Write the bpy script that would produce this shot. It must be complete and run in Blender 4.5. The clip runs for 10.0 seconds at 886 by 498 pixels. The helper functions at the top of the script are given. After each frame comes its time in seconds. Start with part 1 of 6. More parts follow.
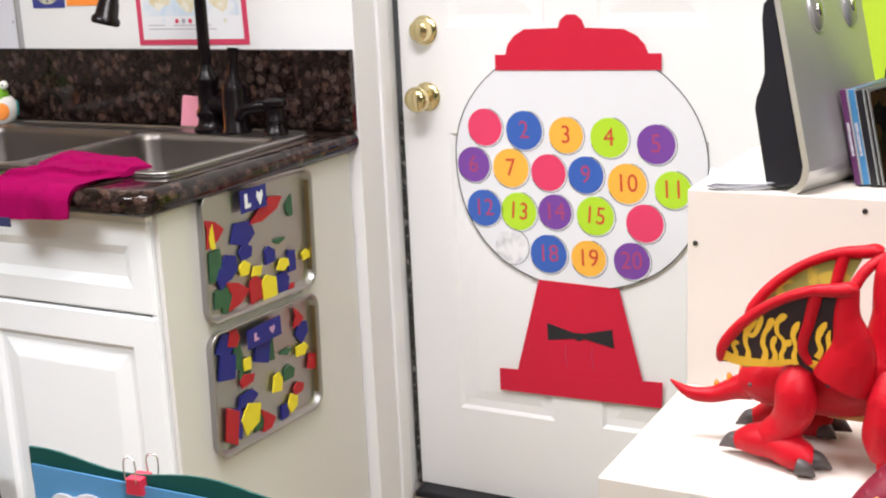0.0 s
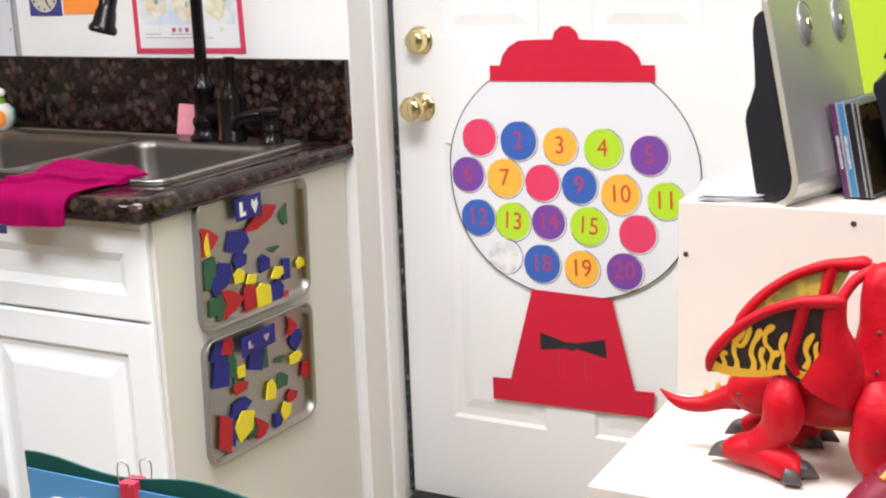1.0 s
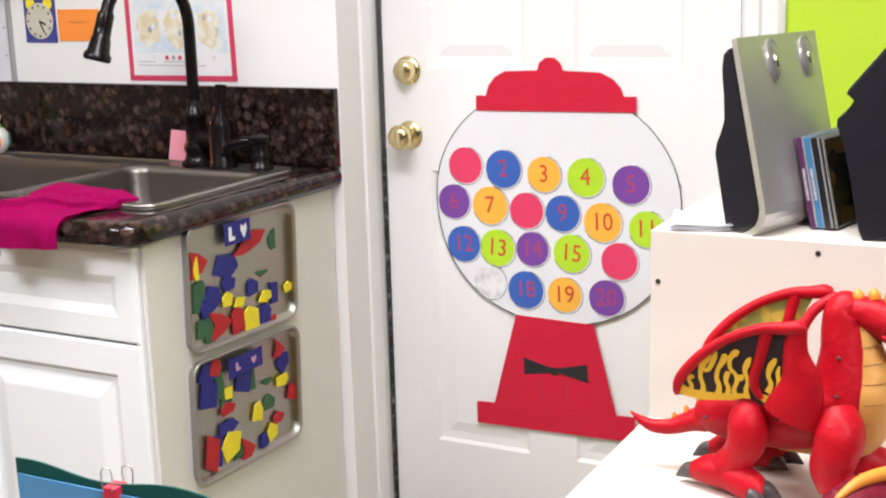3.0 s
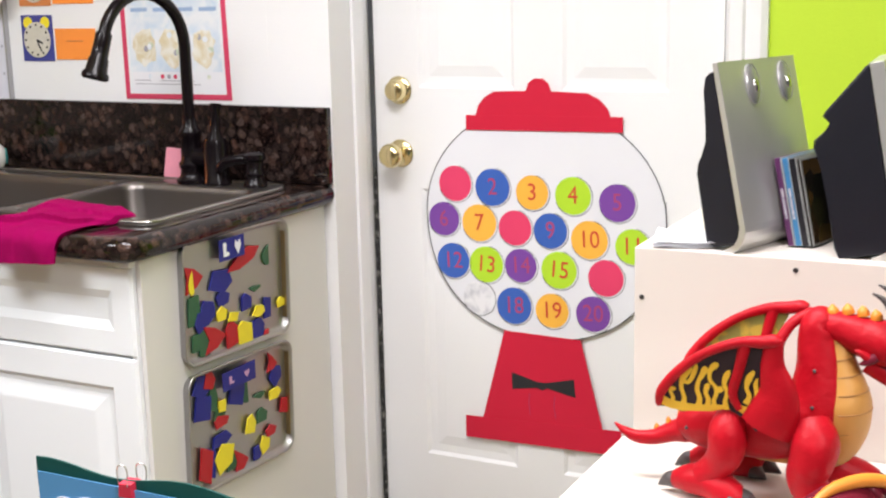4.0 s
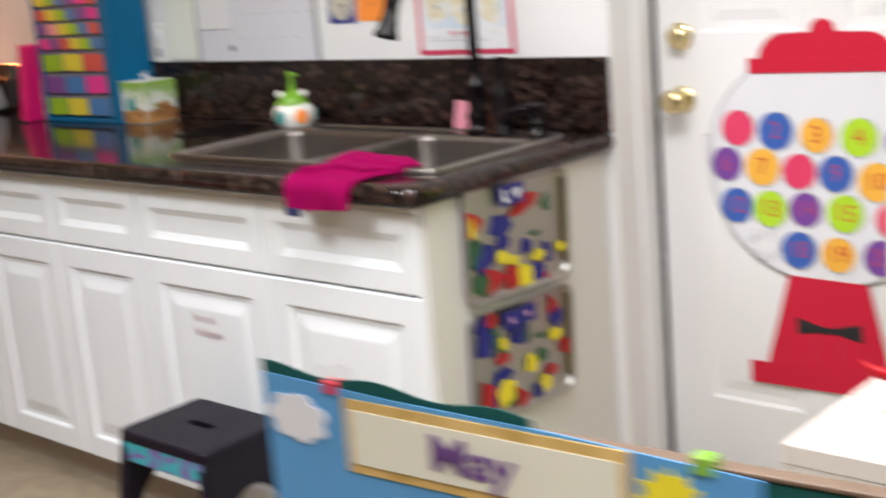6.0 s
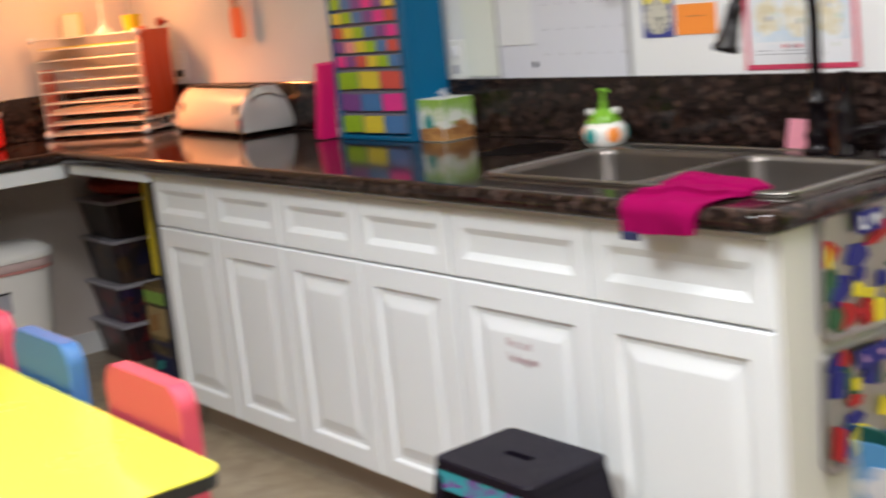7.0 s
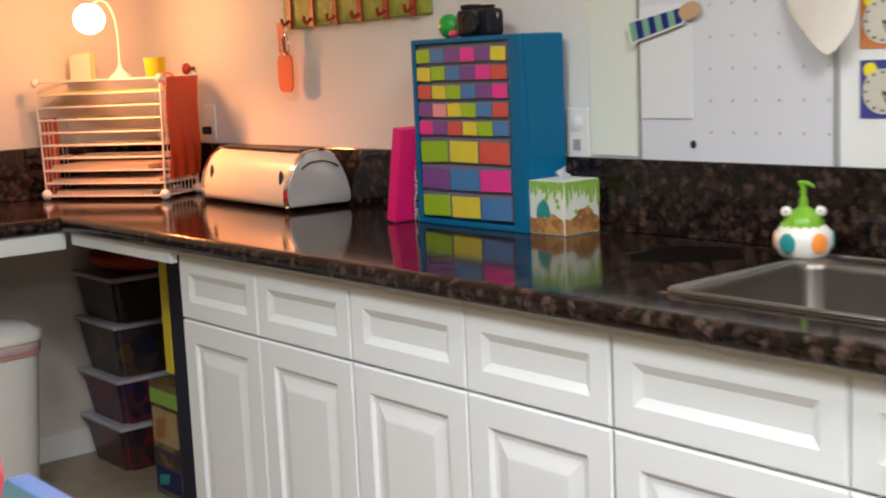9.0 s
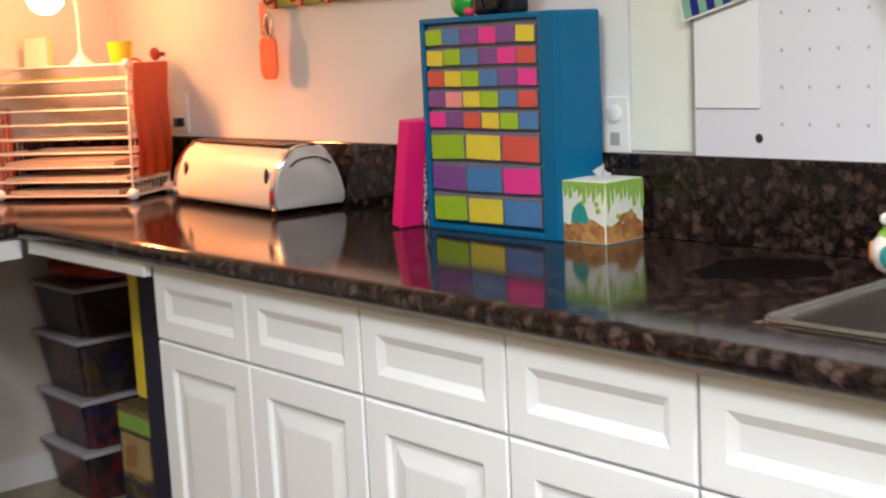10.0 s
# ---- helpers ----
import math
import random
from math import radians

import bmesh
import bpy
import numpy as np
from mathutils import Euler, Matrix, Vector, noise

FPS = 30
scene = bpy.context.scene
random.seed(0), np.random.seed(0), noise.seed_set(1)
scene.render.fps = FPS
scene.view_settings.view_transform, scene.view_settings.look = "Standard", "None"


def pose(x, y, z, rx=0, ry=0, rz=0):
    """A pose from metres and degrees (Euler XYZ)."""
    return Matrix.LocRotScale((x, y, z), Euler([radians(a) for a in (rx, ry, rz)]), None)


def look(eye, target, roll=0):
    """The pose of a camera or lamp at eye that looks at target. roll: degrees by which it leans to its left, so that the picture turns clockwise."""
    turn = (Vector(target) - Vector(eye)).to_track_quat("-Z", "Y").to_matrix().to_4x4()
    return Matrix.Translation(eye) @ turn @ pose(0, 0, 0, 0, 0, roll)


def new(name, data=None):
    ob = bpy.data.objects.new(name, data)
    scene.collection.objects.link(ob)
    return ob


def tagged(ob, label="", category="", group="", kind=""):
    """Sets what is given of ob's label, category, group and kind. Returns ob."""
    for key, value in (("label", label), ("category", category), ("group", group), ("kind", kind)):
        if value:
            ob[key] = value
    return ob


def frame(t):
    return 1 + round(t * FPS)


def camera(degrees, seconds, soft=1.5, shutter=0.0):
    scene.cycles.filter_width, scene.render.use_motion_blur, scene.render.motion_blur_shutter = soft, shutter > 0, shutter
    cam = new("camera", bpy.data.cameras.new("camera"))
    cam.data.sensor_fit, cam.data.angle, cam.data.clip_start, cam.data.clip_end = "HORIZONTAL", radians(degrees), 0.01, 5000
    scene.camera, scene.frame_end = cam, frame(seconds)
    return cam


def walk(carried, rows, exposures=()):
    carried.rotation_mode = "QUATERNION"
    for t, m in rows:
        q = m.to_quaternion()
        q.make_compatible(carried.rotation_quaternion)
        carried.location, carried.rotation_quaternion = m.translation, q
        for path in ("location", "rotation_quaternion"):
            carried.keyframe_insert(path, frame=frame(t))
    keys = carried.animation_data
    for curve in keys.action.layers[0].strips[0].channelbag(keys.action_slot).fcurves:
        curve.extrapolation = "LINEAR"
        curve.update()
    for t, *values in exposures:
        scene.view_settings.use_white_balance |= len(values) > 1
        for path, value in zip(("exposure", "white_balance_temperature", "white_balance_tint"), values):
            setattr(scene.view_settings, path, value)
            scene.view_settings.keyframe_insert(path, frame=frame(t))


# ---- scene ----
cam = camera(38.3, 10.0, 2.1, 1.0)
PATH = [
    (0, (0.229, 0.033, 1.305), (-0.692, 1.74, 0.818), -2.6),
    (0.5, (0.231, 0.033, 1.306), (-0.689, 1.742, 0.824), -2.4),
    (1, (0.238, 0.023, 1.309), (-0.678, 1.737, 0.835), -2.2),
    (1.5, (0.251, 0.016, 1.313), (-0.666, 1.731, 0.847), -2.0),
    (2, (0.263, 0.008, 1.319), (-0.654, 1.725, 0.86), -1.9),
    (2.5, (0.273, 0.0, 1.32), (-0.643, 1.72, 0.872), -1.8),
    (4, (0.299, -0.061, 1.33), (-0.598, 1.68, 0.921), -1.3),
    (4.5, (0.345, -0.079, 1.34), (-0.559, 1.66, 0.944), -1.4),
    (4.8, (0.391, -0.075, 1.343), (-0.557, 1.642, 0.951), -1.6),
    (5, (0.42, -0.036, 1.338), (-0.588, 1.643, 0.931), -2.3),
    (5.2, (0.449, -0.038, 1.324), (-0.619, 1.599, 0.901), -2.5),
    (5.5, (0.476, -0.064, 1.329), (-0.687, 1.494, 0.861), -3.9),
    (5.7, (0.471, -0.071, 1.333), (-0.753, 1.438, 0.856), -4.5),
    (6, (0.429, -0.083, 1.33), (-0.88, 1.359, 0.875), -4.9),
    (6.2, (0.381, -0.087, 1.332), (-0.984, 1.311, 0.902), -5.3),
    (7.3, (0.074, -0.154, 1.328), (-1.51, 1.003, 0.939), -5.2),
    (7.5, (-0.005, -0.143, 1.32), (-1.598, 1.007, 0.947), -4.4),
    (8, (-0.216, -0.058, 1.312), (-1.815, 1.094, 0.968), -3.1),
    (8.5, (-0.437, 0.023, 1.304), (-2.007, 1.221, 0.987), -2.6),
    (9, (-0.65, 0.105, 1.307), (-2.182, 1.358, 1.018), -2.6),
    (9.5, (-0.844, 0.212, 1.293), (-2.373, 1.465, 0.985), -2.5),
    (10, (-1.037, 0.27, 1.303), (-2.525, 1.568, 0.991), -2.8),
]
EXPOSURES = [(0, 0.19, 6500, 14), (2.7, 0.17, 6500, 14), (4.5, 0.12, 6500, 14), (5.5, 0.05, 6500, 15), (6.2, 0.07, 6500, 13), (7.3, -0.08, 6500, 11), (8.0, -0.34, 6500, 10), (8.6, -0.03, 6500, 10), (9.0, 0.1, 6500, 10), (9.5, 0.26, 6500, 11), (10.0, 0.39, 6500, 11)]
walk(cam, [(t, look(eye, target, roll)) for t, eye, target, roll in PATH], EXPOSURES)


# ---- light ----
world = bpy.data.worlds.new("world")
scene.world = world
world.use_nodes = True
world.node_tree.nodes["Background"].inputs[0].default_value = (0.9, 0.95, 1.0, 1)
world.node_tree.nodes["Background"].inputs[1].default_value = 0.2


def area_lamp(name, m, sx, sy, power, colour, spread=180):
    data = bpy.data.lights.new(name, "AREA")
    data.spread = radians(spread)
    data.shape, data.size, data.size_y, data.energy, data.color = "RECTANGLE", sx, sy, power, colour
    ob = new(name, data)
    ob.matrix_world = m
    return ob


TUBE = (0.97, 0.965, 1.0)
area_lamp("ceiling_panel_lamp", pose(-0.45, 1.0, 2.56), 1.15, 0.55, 44, TUBE, 178)
area_lamp("ceiling_panel_lamp", pose(-1.9, 0.0, 2.56), 1.15, 0.55, 45, (0.91, 0.96, 1.0), 150)
area_lamp("ceiling_panel_lamp", pose(1.45, -0.4, 2.56), 1.15, 0.55, 52, TUBE, 165)
# the shaded bulb on the corner rack throws its warm light down on the worktop
bulb_light = bpy.data.lights.new("bulb_lamp", "SPOT")
bulb_light.energy, bulb_light.color, bulb_light.shadow_soft_size = 27, (1.0, 0.26, 0.075), 0.035
bulb_light.spot_size, bulb_light.spot_blend = radians(150), 0.8
bulb_ob = new("bulb_lamp", bulb_light)
bulb_ob.matrix_world = look((-4.43, 1.81, 1.41), (-4.18, 1.74, 0.91))


# ---- materials ----
def mat(name, colour, rough=0.5, metal=0.0, vary=0.06, scale=12.0, bump=0.0, bscale=60.0, coat=0.0, alpha=1.0, glow=0.0, trans=0.0):
    m = bpy.data.materials.new(name)
    m.use_nodes = True
    nt = m.node_tree
    b = nt.nodes["Principled BSDF"]
    b.inputs["Roughness"].default_value = rough
    b.inputs["Metallic"].default_value = metal
    b.inputs["Coat Weight"].default_value = coat
    b.inputs["Transmission Weight"].default_value = trans
    if glow:
        b.inputs["Emission Color"].default_value = (*colour, 1)
        b.inputs["Emission Strength"].default_value = glow
    co = nt.nodes.new("ShaderNodeTexCoord")
    no = nt.nodes.new("ShaderNodeTexNoise")
    no.inputs["Scale"].default_value = scale
    no.inputs["Detail"].default_value = 6
    nt.links.new(co.outputs["Object"], no.inputs["Vector"])
    mr = nt.nodes.new("ShaderNodeMapRange")
    mr.inputs["To Min"].default_value = 1 - vary
    mr.inputs["To Max"].default_value = 1 + vary
    nt.links.new(no.outputs["Fac"], mr.inputs["Value"])
    mx = nt.nodes.new("ShaderNodeVectorMath")
    mx.operation = "SCALE"
    mx.inputs[0].default_value = colour
    nt.links.new(mr.outputs["Result"], mx.inputs["Scale"])
    nt.links.new(mx.outputs["Vector"], b.inputs["Base Color"])
    r2 = nt.nodes.new("ShaderNodeMapRange")
    r2.inputs["To Min"].default_value = max(0.02, rough - 0.06)
    r2.inputs["To Max"].default_value = min(1, rough + 0.06)
    nt.links.new(no.outputs["Fac"], r2.inputs["Value"])
    nt.links.new(r2.outputs["Result"], b.inputs["Roughness"])
    if bump:
        n2 = nt.nodes.new("ShaderNodeTexNoise")
        n2.inputs["Scale"].default_value = bscale
        n2.inputs["Detail"].default_value = 4
        nt.links.new(co.outputs["Object"], n2.inputs["Vector"])
        bp = nt.nodes.new("ShaderNodeBump")
        bp.inputs["Strength"].default_value = bump
        bp.inputs["Distance"].default_value = 0.004
        nt.links.new(n2.outputs["Fac"], bp.inputs["Height"])
        nt.links.new(bp.outputs["Normal"], b.inputs["Normal"])
    return m


def granite(name):
    """Polished dark stone: rounded taupe and brown crystals of mixed size packed in near-black, with fine grain."""
    m = bpy.data.materials.new(name)
    m.use_nodes = True
    nt = m.node_tree
    b = nt.nodes["Principled BSDF"]
    b.inputs["Roughness"].default_value = 0.1
    co = nt.nodes.new("ShaderNodeTexCoord")
    warp = nt.nodes.new("ShaderNodeTexNoise")
    warp.inputs["Scale"].default_value = 85
    warp.inputs["Detail"].default_value = 3
    nt.links.new(co.outputs["Object"], warp.inputs["Vector"])
    ad = nt.nodes.new("ShaderNodeMixRGB")
    ad.inputs["Fac"].default_value = 0.024
    nt.links.new(co.outputs["Object"], ad.inputs["Color1"])
    nt.links.new(warp.outputs["Color"], ad.inputs["Color2"])

    def calc(op, a, c):
        n = nt.nodes.new("ShaderNodeMath")
        n.operation = op
        for k, v in enumerate((a, c)):
            if isinstance(v, float):
                n.inputs[k].default_value = v
            else:
                nt.links.new(v, n.inputs[k])
        return n.outputs[0]

    def crystals(scale, lo, hi, least):
        v = nt.nodes.new("ShaderNodeTexVoronoi")
        v.inputs["Scale"].default_value = scale
        nt.links.new(ad.outputs["Color"], v.inputs["Vector"])
        sp = nt.nodes.new("ShaderNodeSeparateColor")
        nt.links.new(v.outputs["Color"], sp.inputs["Color"])
        mr = nt.nodes.new("ShaderNodeMapRange")
        mr.interpolation_type = "SMOOTHSTEP"
        mr.inputs["From Min"].default_value, mr.inputs["From Max"].default_value = lo, hi
        mr.inputs["To Min"].default_value, mr.inputs["To Max"].default_value = 1.0, 0.0
        nt.links.new(v.outputs["Distance"], mr.inputs["Value"])
        rr = nt.nodes.new("ShaderNodeMapRange")
        rr.inputs["To Min"].default_value, rr.inputs["To Max"].default_value = least, 1.0
        nt.links.new(sp.outputs["Red"], rr.inputs["Value"])
        return calc("MULTIPLY", rr.outputs["Result"], mr.outputs["Result"]), sp.outputs["Green"]
    large, tint = crystals(50.0, 0.25, 0.95, 0.30)
    small, _ = crystals(130.0, 0.2, 0.8, 0.2)
    grain = nt.nodes.new("ShaderNodeTexNoise")
    grain.inputs["Scale"].default_value = 260
    grain.inputs["Detail"].default_value = 3
    nt.links.new(co.outputs["Object"], grain.inputs["Vector"])
    f = calc("MAXIMUM", large, calc("MULTIPLY", small, 0.7))
    f = calc("MULTIPLY", f, calc("ADD", calc("MULTIPLY", grain.outputs["Fac"], 1.5), 0.2))
    rp = nt.nodes.new("ShaderNodeValToRGB")
    e = rp.color_ramp.elements
    e[0].position, e[0].color = 0.0, (0.0042, 0.0026, 0.0025, 1)
    e[1].position, e[1].color = 1.0, (0.094, 0.060, 0.050, 1)
    for p, c in ((0.25, (0.0092, 0.0056, 0.0050, 1)), (0.5, (0.024, 0.0150, 0.0128, 1)), (0.75, (0.050, 0.032, 0.0268, 1))):
        n = e.new(p)
        n.color = c
    nt.links.new(f, rp.inputs["Fac"])
    mix = nt.nodes.new("ShaderNodeMixRGB")
    mix.blend_type = "MULTIPLY"
    mix.inputs["Fac"].default_value = 1.0
    hue = nt.nodes.new("ShaderNodeValToRGB")
    hue.color_ramp.elements[0].color, hue.color_ramp.elements[1].color = (1.0, 0.86, 0.8, 1), (0.86, 0.92, 0.95, 1)
    nt.links.new(tint, hue.inputs["Fac"])
    nt.links.new(rp.outputs["Color"], mix.inputs["Color1"])
    nt.links.new(hue.outputs["Color"], mix.inputs["Color2"])
    nt.links.new(mix.outputs["Color"], b.inputs["Base Color"])
    return m


def brushed(name, colour, rough, stretch):
    m = mat(name, colour, rough, 1.0, 0.05, 20)
    nt = m.node_tree
    b = nt.nodes["Principled BSDF"]
    co = nt.nodes.new("ShaderNodeTexCoord")
    mp = nt.nodes.new("ShaderNodeMapping")
    mp.inputs["Scale"].default_value = stretch
    n2 = nt.nodes.new("ShaderNodeTexNoise")
    n2.inputs["Scale"].default_value = 30
    n2.inputs["Detail"].default_value = 5
    bp = nt.nodes.new("ShaderNodeBump")
    bp.inputs["Strength"].default_value = 0.12
    bp.inputs["Distance"].default_value = 0.002
    nt.links.new(co.outputs["Object"], mp.inputs["Vector"])
    nt.links.new(mp.outputs["Vector"], n2.inputs["Vector"])
    nt.links.new(n2.outputs["Fac"], bp.inputs["Height"])
    nt.links.new(bp.outputs["Normal"], b.inputs["Normal"])
    return m


def two_tone(name, c1, c2, scale, lo, hi, rough=0.5, kind="NOISE"):
    m = bpy.data.materials.new(name)
    m.use_nodes = True
    nt = m.node_tree
    b = nt.nodes["Principled BSDF"]
    b.inputs["Roughness"].default_value = rough
    co = nt.nodes.new("ShaderNodeTexCoord")
    if kind == "NOISE":
        n = nt.nodes.new("ShaderNodeTexNoise")
        n.inputs["Detail"].default_value = 5
        n.inputs["Distortion"].default_value = 0.6
        out = n.outputs["Fac"]
    else:
        n = nt.nodes.new("ShaderNodeTexVoronoi")
        out = n.outputs["Distance"]
    n.inputs["Scale"].default_value = scale
    nt.links.new(co.outputs["Object"], n.inputs["Vector"])
    r = nt.nodes.new("ShaderNodeValToRGB")
    r.color_ramp.elements[0].position, r.color_ramp.elements[1].position = lo, hi
    r.color_ramp.elements[0].color, r.color_ramp.elements[1].color = (*c1, 1), (*c2, 1)
    nt.links.new(out, r.inputs["Fac"])
    nt.links.new(r.outputs["Color"], b.inputs["Base Color"])
    return m


def jumble(name, colours, scale, rough=0.3):
    """Many small things seen through cloudy plastic: cells in a few dim colours."""
    m = bpy.data.materials.new(name)
    m.use_nodes = True
    nt = m.node_tree
    b = nt.nodes["Principled BSDF"]
    b.inputs["Roughness"].default_value = rough
    co = nt.nodes.new("ShaderNodeTexCoord")
    v = nt.nodes.new("ShaderNodeTexVoronoi")
    v.inputs["Scale"].default_value = scale
    nt.links.new(co.outputs["Object"], v.inputs["Vector"])
    sp = nt.nodes.new("ShaderNodeSeparateColor")
    nt.links.new(v.outputs["Color"], sp.inputs["Color"])
    r = nt.nodes.new("ShaderNodeValToRGB")
    e = r.color_ramp.elements
    e[0].color, e[1].position, e[1].color = (*colours[0], 1), 1.0, (*colours[-1], 1)
    for k, c in enumerate(colours[1:-1]):
        e.new((k + 1) / (len(colours) - 1)).color = (*c, 1)
    nt.links.new(sp.outputs["Red"], r.inputs["Fac"])
    nt.links.new(r.outputs["Color"], b.inputs["Base Color"])
    return m


M_WALL = mat("white_wall_paint", (0.80, 0.805, 0.815), 0.75, 0, 0.03, 3, 0.12, 220)
# west wall: warmer in tone than the north wall
M_SIDE = mat("cream_wall_tone", (0.76, 0.69, 0.64), 0.75, 0, 0.03, 3, 0.12, 220)
M_GREEN = mat("lime_wall_paint", (0.50, 0.72, 0.03), 0.7, 0, 0.03, 3, 0.12, 220)
M_BACK = mat("unseen_wall_taupe", (0.24, 0.215, 0.19), 0.75, 0, 0.04, 3, 0.1, 200)
M_CEIL = mat("ceiling_board", (0.8, 0.8, 0.78), 0.9, 0, 0.05, 8, 0.3, 150)
M_FLOOR = two_tone("beige_vinyl_floor", (0.26, 0.205, 0.142), (0.36, 0.295, 0.21), 14, 0.3, 0.7, 0.45)
M_CAB = mat("white_cabinet_foil", (0.795, 0.825, 0.84), 0.38, 0, 0.02, 5)
# grey painted on the cabinet bodies as shade between the fronts
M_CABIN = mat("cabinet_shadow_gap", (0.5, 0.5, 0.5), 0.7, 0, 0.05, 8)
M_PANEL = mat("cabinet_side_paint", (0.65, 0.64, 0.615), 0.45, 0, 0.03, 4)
M_DOOR = mat("white_door_paint", (0.86, 0.865, 0.87), 0.42, 0, 0.025, 4, 0.05, 90)
M_FRAME = mat("door_frame_paint", (0.85, 0.855, 0.86), 0.42, 0, 0.03, 5, 0.04, 90)
M_GAP = two_tone("worn_weatherstrip", (0.02, 0.02, 0.02), (0.25, 0.24, 0.22), 90, 0.52, 0.66, 0.8)
M_GRANITE = granite("brown_granite")
# sink steel, darkened to paint in the shade of the bowl walls
M_STEEL = brushed("shaded_brushed_steel", (0.205, 0.185, 0.172), 0.38, (1, 14, 14))
M_TRAY = brushed("aluminium_tray", (0.42, 0.415, 0.41), 0.42, (14, 2, 14))
M_CHROME = mat("chrome", (0.75, 0.75, 0.74), 0.1, 1.0, 0.03, 20)
M_BRASS = mat("polished_brass", (0.80, 0.68, 0.38), 0.17, 1.0, 0.05, 30)
M_BRONZE = mat("oil_rubbed_bronze", (0.006, 0.004, 0.005), 0.24, 0.0, 0.25, 25)
M_TOWEL = mat("magenta_towel", (0.27, 0.002, 0.072), 0.95, 0, 0.1, 30, 0.5, 420)
M_NAVY = mat("navy_cloth", (0.015, 0.02, 0.08), 0.8, 0, 0.1, 30)
M_MELA = mat("white_melamine", (0.70, 0.645, 0.585), 0.4, 0, 0.02, 3)
M_DARK = mat("dark_screw", (0.06, 0.06, 0.055), 0.45, 0.6, 0.1, 40)
M_PAPER = mat("white_paper", (0.77, 0.78, 0.82), 0.7, 0, 0.03, 6, 0.1, 25)
M_PINKRED = mat("red_card", (0.60, 0.016, 0.046), 0.55, 0, 0.06, 7, 0.08, 18)
M_INK = mat("black_marker", (0.015, 0.015, 0.018), 0.6)
M_NUM = mat("red_print", (0.62, 0.07, 0.03), 0.6)
M_NUMP = mat("dark_pink_print", (0.42, 0.06, 0.17), 0.6)
BALL = {
    "r": mat("pink_red_print", (0.76, 0.05, 0.14), 0.45, 0, 0.05, 12),
    "b": mat("blue_print", (0.04, 0.12, 0.46), 0.45, 0, 0.06, 12),
    "o": mat("orange_print", (0.90, 0.47, 0.06), 0.45, 0, 0.05, 12),
    "g": mat("lime_print", (0.45, 0.72, 0.03), 0.45, 0, 0.05, 12),
    "p": mat("purple_print", (0.19, 0.06, 0.34), 0.45, 0, 0.06, 12),
    "w": two_tone("faded_print", (0.55, 0.56, 0.6), (0.8, 0.8, 0.82), 22, 0.38, 0.55),
}
MAG = {
    "r": mat("red_magnet", (0.40, 0.007, 0.014), 0.6, 0, 0.12, 30),
    "y": mat("yellow_magnet", (0.74, 0.62, 0.02), 0.6, 0, 0.1, 30),
    "g": mat("dark_green_magnet", (0.025, 0.10, 0.045), 0.6, 0, 0.12, 30),
    "b": mat("blue_magnet", (0.008, 0.011, 0.19), 0.6, 0, 0.12, 30),
}
M_DRAGON = mat("red_toy_plastic", (0.46, 0.005, 0.014), 0.45, 0, 0.22, 25, 0.6, 55)
M_TAN = mat("tan_toy_plastic", (0.58, 0.29, 0.07), 0.45, 0, 0.12, 30, 0.1, 90)
M_HORN = mat("grey_toy_plastic", (0.07, 0.06, 0.06), 0.45, 0, 0.2, 40, 0.2, 80)
M_MEMBRANE = mat("black_membrane", (0.02, 0.007, 0.012), 0.5, 0, 0.3, 30)
M_FLAME = mat("yellow_flame_print", (0.80, 0.47, 0.03), 0.5, 0, 0.08, 40)
M_OLIVE = two_tone("olive_membrane", (0.24, 0.22, 0.05), (0.5, 0.36, 0.05), 30, 0.55, 0.62, 0.5)
M_WHITE = mat("white_plastic", (0.82, 0.82, 0.80), 0.4, 0, 0.03, 10)
M_MAROON = mat("maroon_toy_plastic", (0.16, 0.009, 0.024), 0.5, 0, 0.3, 40, 0.6, 48)
M_GOLD = mat("yellow_toy_plastic", (0.80, 0.27, 0.03), 0.45, 0, 0.1, 30)
M_SILVER = mat("silver_paint", (0.66, 0.66, 0.64), 0.36, 0.7, 0.06, 30, 0.05, 300)
M_BLACK = mat("black_plastic", (0.014, 0.014, 0.019), 0.42, 0, 0.12, 25, 0.08, 300)
M_SEA = mat("sky_blue_card", (0.10, 0.34, 0.66), 0.5, 0, 0.06, 10)
M_TEALB = mat("dark_green_border", (0.008, 0.085, 0.075), 0.6, 0, 0.1, 14)
M_CREAM = mat("cream_card", (0.80, 0.79, 0.66), 0.55, 0, 0.04, 12)
M_GILT = two_tone("gold_card_frame", (0.56, 0.36, 0.10), (0.75, 0.52, 0.20), 60, 0.35, 0.65)
M_PURPLE = mat("purple_print_letters", (0.16, 0.07, 0.25), 0.5)
M_SUN = mat("yellow_sun_card", (0.88, 0.74, 0.03), 0.5, 0, 0.06, 20)
M_REDCLIP = mat("red_clip", (0.66, 0.03, 0.07), 0.4, 0.0, 0.05, 20)
M_GRNCLIP = mat("green_clip", (0.22, 0.46, 0.04), 0.4, 0.0, 0.05, 20)
M_STOOL = mat("charcoal_plastic", (0.007, 0.005, 0.012), 0.5, 0, 0.1, 20, 0.25, 420)
M_BAND = two_tone("teal_purple_print", (0.22, 0.05, 0.32), (0.03, 0.36, 0.42), 26, 0.42, 0.52)
M_TABLE = mat("yellow_laminate", (0.76, 0.73, 0.08), 0.26, 0, 0.04, 6)
M_EDGE = mat("black_edge_band", (0.02, 0.02, 0.02), 0.5)
M_PINKCH = mat("pink_chair_plastic", (0.62, 0.068, 0.115), 0.55, 0, 0.05, 8)
